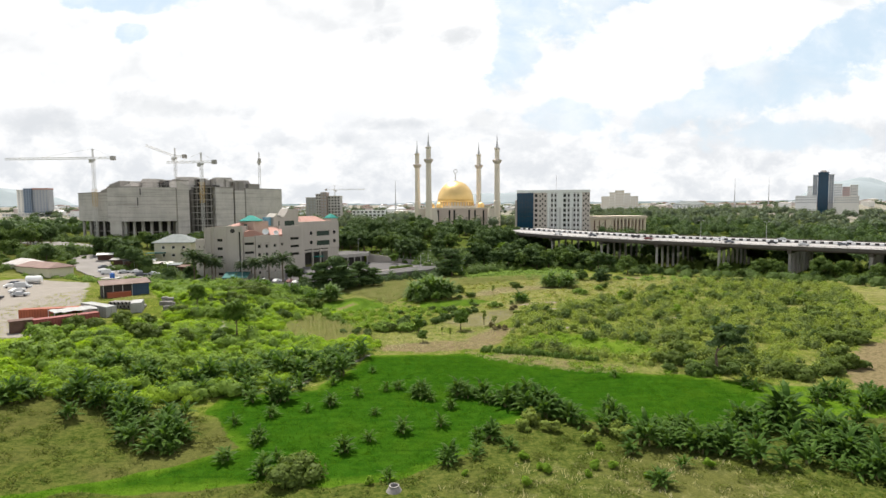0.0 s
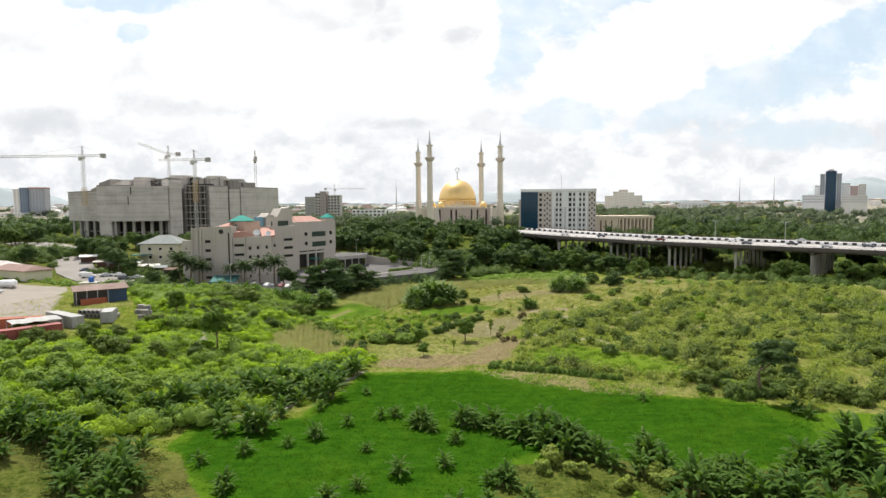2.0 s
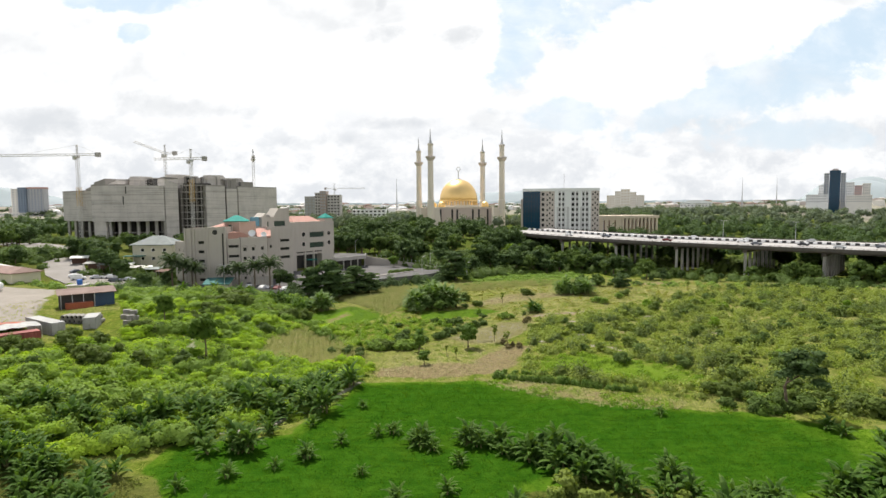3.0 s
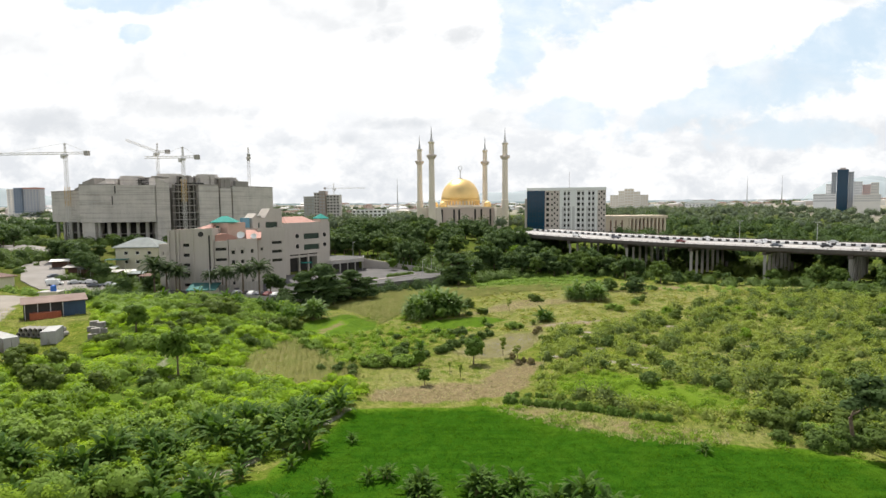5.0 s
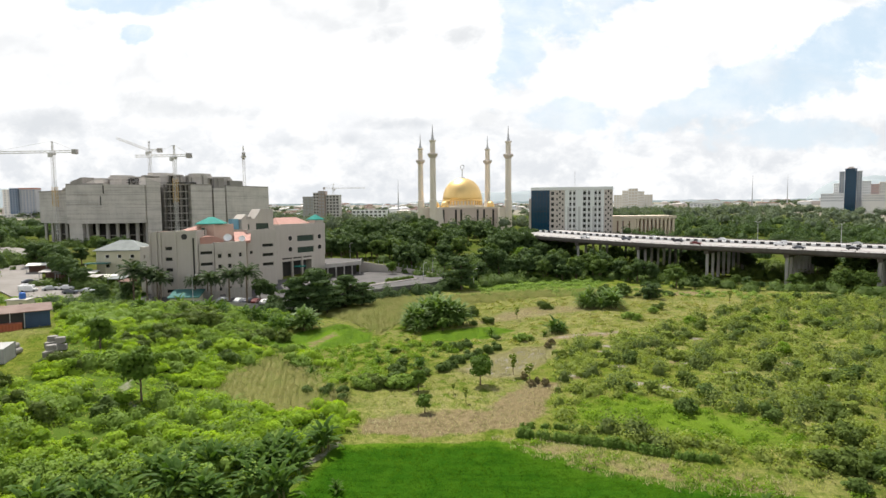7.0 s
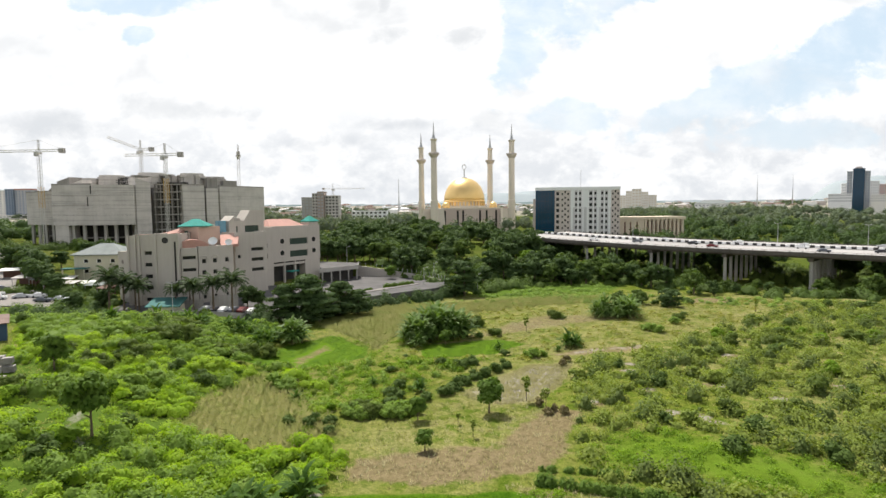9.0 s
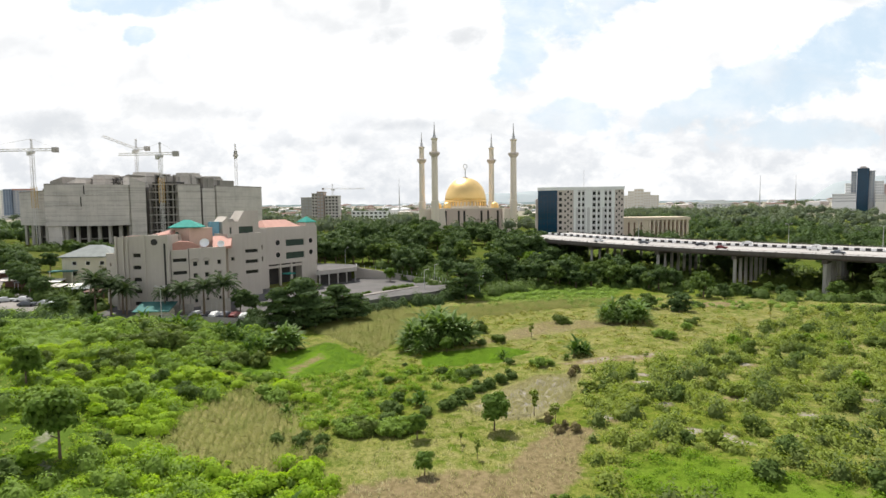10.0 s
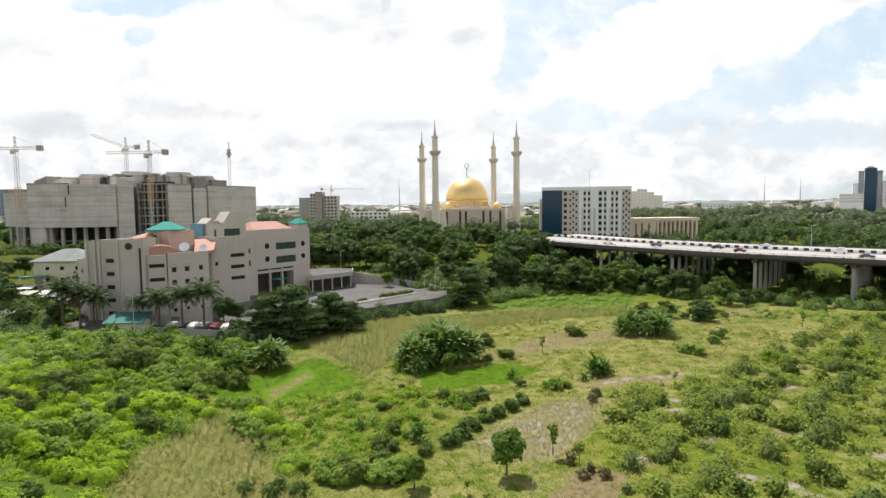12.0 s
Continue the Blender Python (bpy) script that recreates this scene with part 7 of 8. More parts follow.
def mounds(name, pts, r, hgt, leaves, size, mat, label, flat=0.4, heart=0.82, fuzz=0.78, lift=None, tilt=None):
    """Leafy mounds: leaves over the upper half of many lumps on the ground."""
    pts = np.asarray(pts)
    k = len(pts)
    s = 0.45 + 1.15 * rng.uniform(0, 1, k) ** 1.6
    c = np.stack([pts[:, 0], pts[:, 1], height(pts[:, 0], pts[:, 1]) - 0.15 + (0.0 if lift is None else lift)], -1)
    n_ = np.maximum(8, (leaves * s * s).astype(int))
    hearts = shell_quads(c, np.array([r, r, hgt]) * (heart * s)[:, None])
    c, s = np.repeat(c, n_, 0), np.repeat(s, n_)
    d = rng.normal(size=(len(c), 3))
    d /= np.linalg.norm(d, axis=1)[:, None]
    d[:, 2] = np.abs(d[:, 2])
    q = c + d * np.array([r, r, hgt]) * (s * rng.uniform(fuzz, 1.1, len(c)))[:, None]
    side = 0.0 if tilt is None else np.repeat(tilt, n_, 0)
    leaves_ = leaf_quads(q, d * 0.9 + np.array([0, 0, 0.35]) + side, size, 0.7, flat)
    return tagged(new(name, quads_mesh(name, np.concatenate([hearts, leaves_]), mat)), label, "undergrowth", kind="stuff")


hut_front = lambda x, y: (inside(x, y, [(-84, 196), (-68, 196), (-68, 210), (-84, 210)], 0.5) < 0.5) & (inside(x, y, [(-60, 145), (-60, 135), (-56.5, 128), (-48, 123), (-43, 128), (-44, 137), (-50, 146)], 0.5) < 0.5)
vine_ok_ = vine_ok
vine_ok = lambda x, y: vine_ok_(x, y) & hut_front(x, y)
def domes(centres, per):
    """Places of small lumps over large rounded thickets, with their lift and lean."""
    k = len(centres)
    R = np.repeat(rng.uniform(1.5, 3.6, k), per)
    a, u = rng.uniform(0, 6.2832, k * per), np.sqrt(rng.uniform(0, 1, k * per))
    off = np.stack([np.cos(a) * u, np.sin(a) * u], -1)
    pts = np.repeat(centres, per, 0) + off * R[:, None] * np.array([1.15, 0.9])
    return pts, 0.50 * R * np.sqrt(1 - 0.94 * u * u) - 0.25, np.concatenate([off * 0.95, np.zeros((k * per, 1))], 1)


spots, rise, lean = domes(scatter(LEFT, 270, lambda x, y: vine_ok(x, y) & (y < 168 + 6 * wave(x, y, 6, 2))), 8)
mounds("vine_thicket", spots, 0.9, 0.75, 92, 0.175, LEAF_VINE, "bright green bushes overgrown with creepers on the slope", 0.35, 0.6, 0.75, rise, lean)
spots, rise, lean = domes(np.concatenate([scatter(LEFT, 46, vine_ok), along([(-66, 104), (-50, 106), (-36, 112), (-24, 122)], 22, 3.0), along([(-64, 92), (-48, 93), (-34, 98)], 16, 2.5), scatter([(-96, 178), (-46, 166), (-42, 202), (-96, 202)], 64, vine_ok)]), 8)
mounds("dark_slope_thicket", spots, 0.95, 0.9, 70, 0.22, LEAF_CASSAVA, "darker green broad-leaved thickets on the slope", 0.35, 0.6, 0.75, rise + 0.3, lean)
mounds("undergrowth", scatter(LEFT, 1500, vine_ok) + rng.normal(0, 0.8, (1500, 2)), 1.15, 0.7, 76, 0.175, LEAF_VINE, "bright green creeping undergrowth on the slope", 0.35, 0.62, 0.75)
near_path = lambda x, y: (inside(x, y, [(-60, 145), (-60, 135), (-56.5, 128), (-48, 123), (-43, 128), (-44, 137), (-50, 146)], 0.5) > 0.5) & (sand_zone(x, y) < 0.1)
mounds("path_undergrowth", scatter([(-60, 123), (-43, 123), (-43, 146), (-60, 146)], 170, near_path), 0.8, 0.45, 60, 0.17, LEAF_VINE, "low green creepers beside a footpath", 0.5, 0.5, 0.6)
mounds("broadleaf_undergrowth", np.concatenate([scatter(LEFT, 110, vine_ok), along([(-66, 104), (-50, 106), (-36, 112), (-24, 122)], 70, 3.5), along([(-60, 122), (-40, 132), (-30, 128)], 40, 3), scatter([(-80, 178), (-46, 172), (-42, 200), (-76, 202)], 60, vine_ok)]), 1.5, 2.2, 130, 0.20, LEAF_CASSAVA, "dark green broad-leaved undergrowth", 0.4, 0.66, 0.66)
mounds("yard_undergrowth", scatter(BEHIND_YARD, 420), 1.6, 1.5, 46, 0.24, LEAF_CASSAVA, "green bushes behind the storage yard")
mounds("slope_bushes", np.concatenate([along([(-56, 207), (-44, 214), (-36, 228), (-28, 235.6), (-18, 244.4), (-5.4, 254), (3, 267)], 260, 1.3), along([(-116, 204), (-100, 203), (-90, 202)], 70, 2.2)]), 1.5, 2.6, 80, 0.2, LEAF_DARK, "dark green bushes along the boundary wall", 0.45, 0.66, 0.66)
mounds("belt_undergrowth", np.concatenate([scatter([(-34, 306), (-4, 268), (10, 266), (60, 300), (90, 280), (110, 290), (62, 345), (0, 330)], 520), along([(60, 300), (92, 272), (150, 232), (190, 196)], 200, 5)]), 2.4, 2.6, 80, 0.34, LEAF_TREE, "dense green thicket under the trees")
mounds("bridge_thicket", np.concatenate([along([(64, 376), (126, 340), (188, 300), (290, 224)], 420, 9), along([(70, 330), (130, 290), (220, 222)], 160, 8)]), 2.4, 3.4, 70, 0.42, LEAF_SHADE, "dark green thicket beneath the bridge")
mounds("site_bushes", np.concatenate([along([(-240, 352), (-215, 346), (-176, 352)], 90, 4), scatter([(-330, 330), (-240, 345), (-262, 400), (-360, 420)], 160), scatter([(-200, 262), (-176, 238), (-150, 262), (-190, 288)], 60)]), 2.6, 3.2, 90, 0.4, LEAF_TREE, "green bushes beside the building site")
mounds("roadside_bushes", np.concatenate([scatter([(-200, 205), (-158, 214), (-150, 232), (-205, 300), (-270, 300)], 190), scatter([(-136, 228), (-114, 224), (-104, 236), (-128, 246)], 50), scatter([(-110, 204), (-98, 206), (-96, 222), (-112, 216)], 40)]), 2.2, 2.4, 90, 0.32, LEAF_TREE, "dark green bushes beside the sandy road")
mounds("scrub_bushes", scatter(SCRUB, 400, lambda x, y: open_land(x, y) & (inside(x, y, GREEN_EDGE, 1) < 0.5)), 1.3, 2.3, 120, 0.22, LEAF_SCRUB, "dark green bushes among the scrub", 0.6, 0.6, 0.5)
mounds("scrub_undergrowth", scatter(SCRUB, 2300, lambda x, y: open_land(x, y) & (wave(x, y, 5.0, 3) + 0.5 * wave(x, y, 2.2, 5) > -0.35)), 1.25, 1.5, 66, 0.21, LEAF_OLIVE, "low olive-green scrub", 0.7, 0.5, 0.45)
mounds("plot_undergrowth", scatter([(-24, 134), (-14, 150), (2, 168), (14, 182), (0, 200), (-30, 200), (-30, 166)], 260, lambda x, y: open_land(x, y) & (inside(x, y, CLEARING, 0.5) < 0.5)).tolist() + scatter(STRIP, 30).tolist() + along([(4, 122), (13, 119), (24, 113), (38, 106), (56, 100)], 20, 1.4).tolist() + scatter(GREEN_EDGE, 230).tolist(), 0.9, 0.6, 70, 0.13, LEAF_BRIGHT, "low green growth among the plots", 0.6, 0.35, 0.4)
mounds("open_weeds", scatter([(-12, 160), (12, 172), (24, 176), (56, 192), (120, 232), (100, 252), (40, 250), (0, 236), (-12, 204)], 900, lambda x, y: (zone(x, y)[0] < 0.3) & (zone(x, y)[2] < 0.45)), 0.75, 0.55, 34, 0.17, GRASS, "coarse weeds and grass tussocks on the open land", 0.8, 0.3, 0.4)
WEEDY = [(-36, 168), (-31, 156), (-22, 146), (-16, 147), (-8, 158), (2, 169), (2, 176), (-10, 180), (-22, 176), (-30, 172)]
mounds("weedy_plot", scatter(WEEDY, 210, lambda x, y: (zone(x, y)[0] < 0.3) & (wave(x, y, 3.2, 4) > -0.5)), 0.85, 0.8, 60, 0.17, LEAF_BRIGHT, "rank green weeds over an old plot", 0.7, 0.4, 0.5)
mounds("weedy_plot", scatter(WEEDY, 70, lambda x, y: zone(x, y)[0] < 0.3), 0.8, 1.2, 70, 0.19, LEAF_CASSAVA, "taller leafy weeds over an old plot", 0.6, 0.45, 0.5)
mounds("bank_growth", scatter(LUSH, 420), 1.5, 0.9, 70, 0.2, LEAF_CASSAVA, "rank green growth below the trees")
mounds("far_bank_growth", scatter([(-24, 238), (4, 250), (50, 262), (100, 250), (150, 222), (150, 212), (60, 240), (10, 240)], 200), 1.2, 1.0, 60, 0.18, LEAF_CASSAVA, "low green growth on the far bank")
ALL = [(-120, 210), (-110, 60), (-60, 45), (70, 45), (100, 90), (160, 210), (100, 262), (40, 270), (-10, 236)]
free = lambda x, y: (zone(x, y)[0] < 0.25) & (rng.uniform(size=x.shape) > zone(x, y)[2] * 1.3) & ((y - 205) - (x + 90) * 0.9 < -6)
tufts("meadow_grass", scatter(ALL, 17000, lambda x, y: free(x, y) & (olive_zone(x, y) < 0.5)), 5, 0.34, 0.05, GRASS, 0.9, "rough green meadow grass")
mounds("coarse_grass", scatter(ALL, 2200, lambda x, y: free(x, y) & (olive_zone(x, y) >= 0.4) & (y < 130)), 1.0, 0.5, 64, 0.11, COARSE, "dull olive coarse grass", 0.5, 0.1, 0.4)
tufts("rice_plants", scatter(RICE_FIELD, 14000, lambda x, y: zone(x, y)[0] > 0.45), 5, 0.2, 0.03, RICE, 0.9, "dense bright green young rice")
tufts("paddy_plants", np.concatenate([scatter(PADDY, 1500, lambda x, y: zone(x, y)[2] < 0.3), scatter(PADDY_B, 900)]), 5, 0.26, 0.04, PADDY_BLADES, 0.9, "bright green young rice in small plots")
def crop_rows(poly, gap, step, turn):
    """Places in rows inside a field."""
    c, s_ = math.cos(turn), math.sin(turn)
    u, v = np.meshgrid(np.arange(-60, 60, gap), np.arange(-60, 60, step))
    m = np.mean(np.array(poly), 0)
    p = np.stack([m[0] + u * c - v * s_, m[1] + u * s_ + v * c], -1).reshape(-1, 2) + rng.normal(0, 0.12, (u.size, 2))
    return p[(inside(p[:, 0], p[:, 1], poly, 1.5) > rng.uniform(0.2, 0.8, len(p))) & (rng.uniform(size=len(p)) < 0.8)]


REEDS = [(-14, 206), (-30, 236), (-12, 242), (12, 250), (52, 258), (60, 250), (40, 238), (8, 230), (2, 212)]
tufts("maize", crop_rows(MAIZE, 1.2, 0.36, 0.22), 9, 0.85, 0.045, MAIZE_LEAF, 0.75, "half-withered maize standing in rows", 0.14)
tufts("maize_far", crop_rows(MAIZE_FAR, 1.1, 0.55, 0.1), 9, 1.15, 0.06, MAIZE_LEAF, 0.6, "tall half-withered maize near the office building")
tufts("reeds", scatter(REEDS, 2600), 8, 1.0, 0.06, MAIZE_LEAF, 0.6, "tall straw-green reeds before the tree line")
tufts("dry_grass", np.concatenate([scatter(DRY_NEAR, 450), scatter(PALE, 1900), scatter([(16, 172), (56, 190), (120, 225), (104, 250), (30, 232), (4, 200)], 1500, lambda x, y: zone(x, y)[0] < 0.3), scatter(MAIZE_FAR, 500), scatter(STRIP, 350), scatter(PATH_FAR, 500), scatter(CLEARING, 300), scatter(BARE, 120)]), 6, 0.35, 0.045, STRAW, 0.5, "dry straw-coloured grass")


def hedge(points, n, r, hgt, label, lift=0.0):
    pts = along(points, n, 0.12)
    c = np.stack([pts[:, 0], pts[:, 1], height(pts[:, 0], pts[:, 1]) - 0.1 + lift], -1)
    rad = np.array([r, r, hgt]) * rng.uniform(0.8, 1.2, n)[:, None]
    me = quads_mesh("foliage", clump_cloud(np.concatenate([c, rad], 1), 90 * n, 0.14), LEAF_MID)
    b = tagged(new("hedge"), label, "hedge")
    f = new("foliage", me)
    f.parent = b


hedge([(9, 126.2), (15, 125.6), (22, 123)], 26, 0.6, 0.9, "long low green hedge beside a field path")
hedge([(8.5, 123.2), (13.2, 121.6), (21.3, 118), (27.5, 114.6), (32.6, 113.6)], 70, 0.75, 1.3, "dense dark green hedge along a field edge")
hedge([(-24.4, 258.6), (-20.4, 262.4), (-15.1, 268.4)], 44, 0.9, 1.3, "low clipped dark green hedge on the terrace", 0.6)
hedge([(-30.5, 251), (-28, 254)], 12, 0.6, 0.8, "low clipped green hedge on the terrace", 0.6)
hedge([(46, 103.5), (58, 107), (66, 104.5)], 30, 0.9, 1.4, "dense dark green hedge at the rice field")


WORDS = {"banana_leaves": ("banana_thicket", "dense thicket of dark green banana plants", "banana plants"), "broad_leaves": ("cassava_thicket", "rows of bushy grey-green cassava", "bushes"),
         "dense_bush_leaves": ("dark_thicket", "dense dark green bushes grown together", "bushes"), "olive_leaves": ("scrub_thicket", "dull olive-green bushes across the scrubland", "bushes"),
         "tree_leaves": ("bush_thicket", "green bushes across the scrubland", "bushes"), "bright_leaves": ("bright_thicket", "bright green bushes across the scrubland", "bushes")}
for key, (mat, quads) in JOINED.items():
    word = WORDS.get(key, ("thicket", "green bushes grown together", "bushes"))
    tagged(new(word[0], quads_mesh(word[0], np.concatenate(quads), mat)), word[1], word[2], kind="stuff")


def drop(kinds):
    for k in kinds:
        for o in list(k.children_recursive) + [k]:
            bpy.data.objects.remove(o)


drop(TREE_BIG + [TREE_BRIGHT, TREE_SMALL, TREE_MID, TREE_LEAN, TREE_SLIM, TREE_FLAT, PALM, BANANA_TALL] + BANANAS + [b for v in SHRUBS.values() for b in v])


# ---- distance: woods, houses, towers, hills ----
def far_woods(name, pts, r, hgt, leaves, size, mat, label):
    """Distant tree crowns as loose leaf masses."""
    s = np.repeat(rng.uniform(0.6, 1.35, len(pts)), 3) * rng.uniform(0.75, 1.1, 3 * len(pts))
    pts = np.repeat(pts, 3, 0) + rng.normal(0, 0.42 * r, (3 * len(pts), 2))
    c = np.stack([pts[:, 0], pts[:, 1], height(pts[:, 0], pts[:, 1]) + hgt * (0.35 + rng.uniform(0, 0.28, len(pts))) * s], -1)
    r, leaves = 0.62 * r, max(12, leaves // 3)
    hearts = shell_quads(c - np.array([0, 0, 2.0]), np.array([r, r, hgt * 0.42]) * (0.7 * s)[:, None])
    c, s = np.repeat(c, leaves, 0), np.repeat(s, leaves)
    d = rng.normal(size=(len(c), 3))
    d /= np.linalg.norm(d, axis=1)[:, None]
    d[:, 2] = np.abs(d[:, 2]) * 1.2 - 0.4
    q = c + d * np.array([r, r, hgt * 0.42]) * (s * rng.uniform(0.6, 1.2, len(c)))[:, None]
    return tagged(new(name, quads_mesh(name, np.concatenate([hearts, leaf_quads(q, d + np.array([0, 0, .6]), size, 0.7, 0.5)]), mat)), label, "woods", kind="stuff")


PARK = [(600, 900), (740, 1000), (1080, 1080), (1080, 1300), (820, 1330), (610, 1130)]
park_free = lambda x, y: (inside(x, y, PARK, 2) < 0.5) & (wave(x, y, 45, 2) + 0.6 * wave(x, y, 17, 5) > -0.55)
far_woods("woods", scatter([(120, 520), (300, 395), (470, 470), (560, 640), (240, 700), (130, 640)], 300, lambda x, y: wave(x, y, 30, 1) + 0.6 * wave(x, y, 12, 4) > -0.35), 6.0, 11, 170, 0.75, LEAF_DARK, "dark green woods close beyond the bridge")
far_woods("woods", scatter([(112, 372), (200, 322), (330, 235), (380, 300), (260, 430), (130, 500)], 190), 5.0, 9, 150, 0.65, LEAF_DARK, "dark green trees close behind the bridge")
far_woods("woods", scatter([(240, 640), (520, 560), (900, 900), (900, 1000), (240, 1000)], 520, park_free), 7.0, 12, 110, 1.0, LEAF_HAZE, "green woods beyond the bridge")
far_woods("woods", scatter([(-250, 560), (-40, 470), (60, 480), (90, 620), (60, 900), (-330, 900)], 330), 6.5, 12, 130, 0.9, LEAF_HAZE, "dark green woods behind the office")
far_woods("far_woods", scatter([(-900, 900), (-100, 800), (900, 900), (1400, 1300), (1000, 1600), (-1000, 1600), (-1500, 1300)], 620, park_free), 9, 10, 60, 1.7, LEAF_HAZE, "far treetops across the city")
far_woods("woods", scatter([(-520, 380), (-275, 380), (-270, 470), (-130, 500), (-230, 640), (-640, 700)], 330), 7, 12, 90, 1.1, LEAF_DARK, "green woods round the building site")


def far_block(name, x, y, z, rz, wx, wy, hgt, mat, floors, bays, label, glass_mat=GLASS):
    t = thing(name, x, y, z, rz, label, "building")
    holes = []
    fh = hgt / floors
    bw = wx / bays
    for f in range(floors):
        for k in range(bays):
            holes.append((k * bw + bw * .22, (k + 1) * bw - bw * .22, f * fh + fh * .3, f * fh + fh * .8))
    part("wall", front_wall(bmesh.new(), 0, wx, -26, hgt, 0, 0.6, holes), mat, t)
    part("body", boxes((0.02, wx - .02, 1.4, wy, -26, hgt - .6)), mat, t)
    part("roof", boxes((-.3, wx + .3, -.3, wy, hgt - .55, hgt + .6)), mat, t)
    for h in holes:
        part("window", boxes((h[0], h[1], .4, .55, h[2], h[3])), glass_mat, t)
    return t


PALE_BLUE = solid("pale_blue_glass", (0.22, 0.27, 0.33), (0.16, 0.20, 0.26), 0.05, 1, 0.3)
far_block("far_tower", -724, 965, 16, 0, 13, 14, 50, PALE_FAR, 13, 2, "whitish high-rise block in the distance", GREY_PANE)
far_block("far_tower", -710.5, 962, 16, 0, 13, 14, 52, PALE_BLUE, 13, 3, "blue glass high-rise in the distance", GLASS_BLUE)
tower = far_block("far_tower", -697, 965, 16, 0, 26, 14, 50, GREY_PANE, 13, 5, "grey high-rise with a red parapet in the distance", PALE_BLUE)
part("parapet", boxes((-.4, 26.4, -.5, 14.2, 50.61, 53)), SALMON, tower)
far_block("far_office", -740, 950, 14, 0, 66, 12, 12, PALE_FAR, 3, 12, "low whitish podium of far high-rises", GREY_PANE)
far_block("unfinished_tower", -188, 780, 12, 0, 14, 18, 34, CONCRETE_PALE, 9, 3, "grey unfinished tower block", GREY_PANE)
far_block("unfinished_tower", -173.9, 778, 12, 0, 7, 18, 39, CONCRETE, 10, 2, "grey unfinished tower block", GLASS)
far_block("unfinished_tower", -166.8, 776, 12, 0, 8, 18, 41, solid("brown_render", (0.40, 0.33, 0.29)), 10, 2, "brown unfinished tower block", GREY_PANE)
far_block("unfinished_tower", -158, 780, 12, 0, 17, 18, 36, CONCRETE, 9, 4, "grey unfinished tower block", GLASS)
tower_crane(-152, 800, 12, 62, 42, 12, 3)
far_block("far_office", -128, 800, 14, 0, 46, 20, 14, WHITE, 3, 8, "low white office building in the distance")


def bearing_block(name, b0, b1, reach, z0, z1, mat, floors, bays, label, pane, deep=12):
    """A far block between two bearings (tangents off the y axis), its front turned to the open land."""
    p, q = [Vector((b, 1.0)).normalized() * reach for b in (b0, b1)]
    rz = math.degrees(math.atan2(q.y - p.y, q.x - p.x))
    return far_block(name, p.x, p.y, z0, rz, (q - p).length, deep, z1 - z0, mat, floors, bays, label, pane)


tower = bearing_block("glass_tower", 0.661, 0.680, 1130, 33, 84.5, GLASS_BLUE, 13, 4, "dark blue glass tower in the distance", GLASS_BLUE)
part("crown", boxes((2.5, 12, 2, 9, 85.2 - 33, 86.6 - 33), (4.0, 10.6, 3, 8, 86.62 - 33, 88 - 33)), GREIGE, tower)
bearing_block("tower_wing", 0.652, 0.6605, 1132, 33, 80.5, GREY_PANE, 12, 2, "grey glazed wing of a far tower", PALE_BLUE)
bearing_block("tower_wing", 0.6805, 0.689, 1132, 33, 80.5, GREY_PANE, 12, 2, "grey glazed wing of a far tower", PALE_BLUE)
bearing_block("far_office", 0.643, 0.6515, 1126, 33, 62, WHITE, 7, 3, "white stepped office beside a glass tower", GREY_PANE)
bearing_block("far_office", 0.6895, 0.704, 1134, 33, 65, WHITE, 8, 4, "white office block beside a glass tower", GREY_PANE)
bearing_block("far_office", 0.7045, 0.718, 1140, 33, 60, solid("red_white_render", (0.62, 0.44, 0.40)), 7, 4, "pinkish office block beside a glass tower", GREY_PANE)
bearing_block("far_office", 0.7185, 0.732, 1144, 33, 63, PALE_FAR, 7, 4, "pale office block beside a glass tower", GREY_PANE)
bearing_block("far_podium", 0.622, 0.66, 1110, 33, 46, WHITE, 3, 12, "low white podium of a glass tower", GREY_PANE, 8)
bearing_block("far_podium", 0.6905, 0.735, 1112, 33, 44, PALE_FAR, 3, 12, "low pale podium of a glass tower", GREY_PANE, 8)
for b0, b1, z1 in ((0.280, 0.294, 50), (0.2942, 0.304, 58), (0.3042, 0.320, 61.5), (0.3202, 0.331, 56), (0.3312, 0.345, 50)):
    # panes coloured like stone, painting in the haze that washes windows out
    bearing_block("far_block", b0, b1, 1150, 24, z1, PALE_FAR, 7, 3, "pale cream tower block in the distance", SANDSTONE, 20)
bearing_block("far_colonnade", 0.361, 0.451, 960, 9, 17.6, SANDSTONE, 1, 22, "long low cream colonnade among trees", GREY_PANE, 10)
t = bearing_block("far_hall", 0.406, 0.461, 1090, 22, 33, WHITE, 2, 9, "white hall with a hipped roof among far trees", GREY_PANE, 22)
part("hip_roof", roof_hip(bmesh.new(), 0, 54, 0, 22, 11.7, 6, 1, .45), GREY_ROOF, t)
wall_run("roadside_wall", [(380, 655), (430, 640), (480, 632)], 3.0, CONCRETE_PALE, "pale concrete wall beside a road beyond the bridge")
for x, y, h_ in ((0.515, 1250, 66), (0.575, 1300, 68), (-0.083, 1000, 62)):
    t = thing("radio_mast", x * y, y, hz(x * y, y), 0, "thin grey lattice radio mast in the distance", "mast", "far masts")
    part("mast", lathe(bmesh.new(), [(1.6, -2), (.5, h_ * .7), (.2, h_)], 4), STEEL, t)


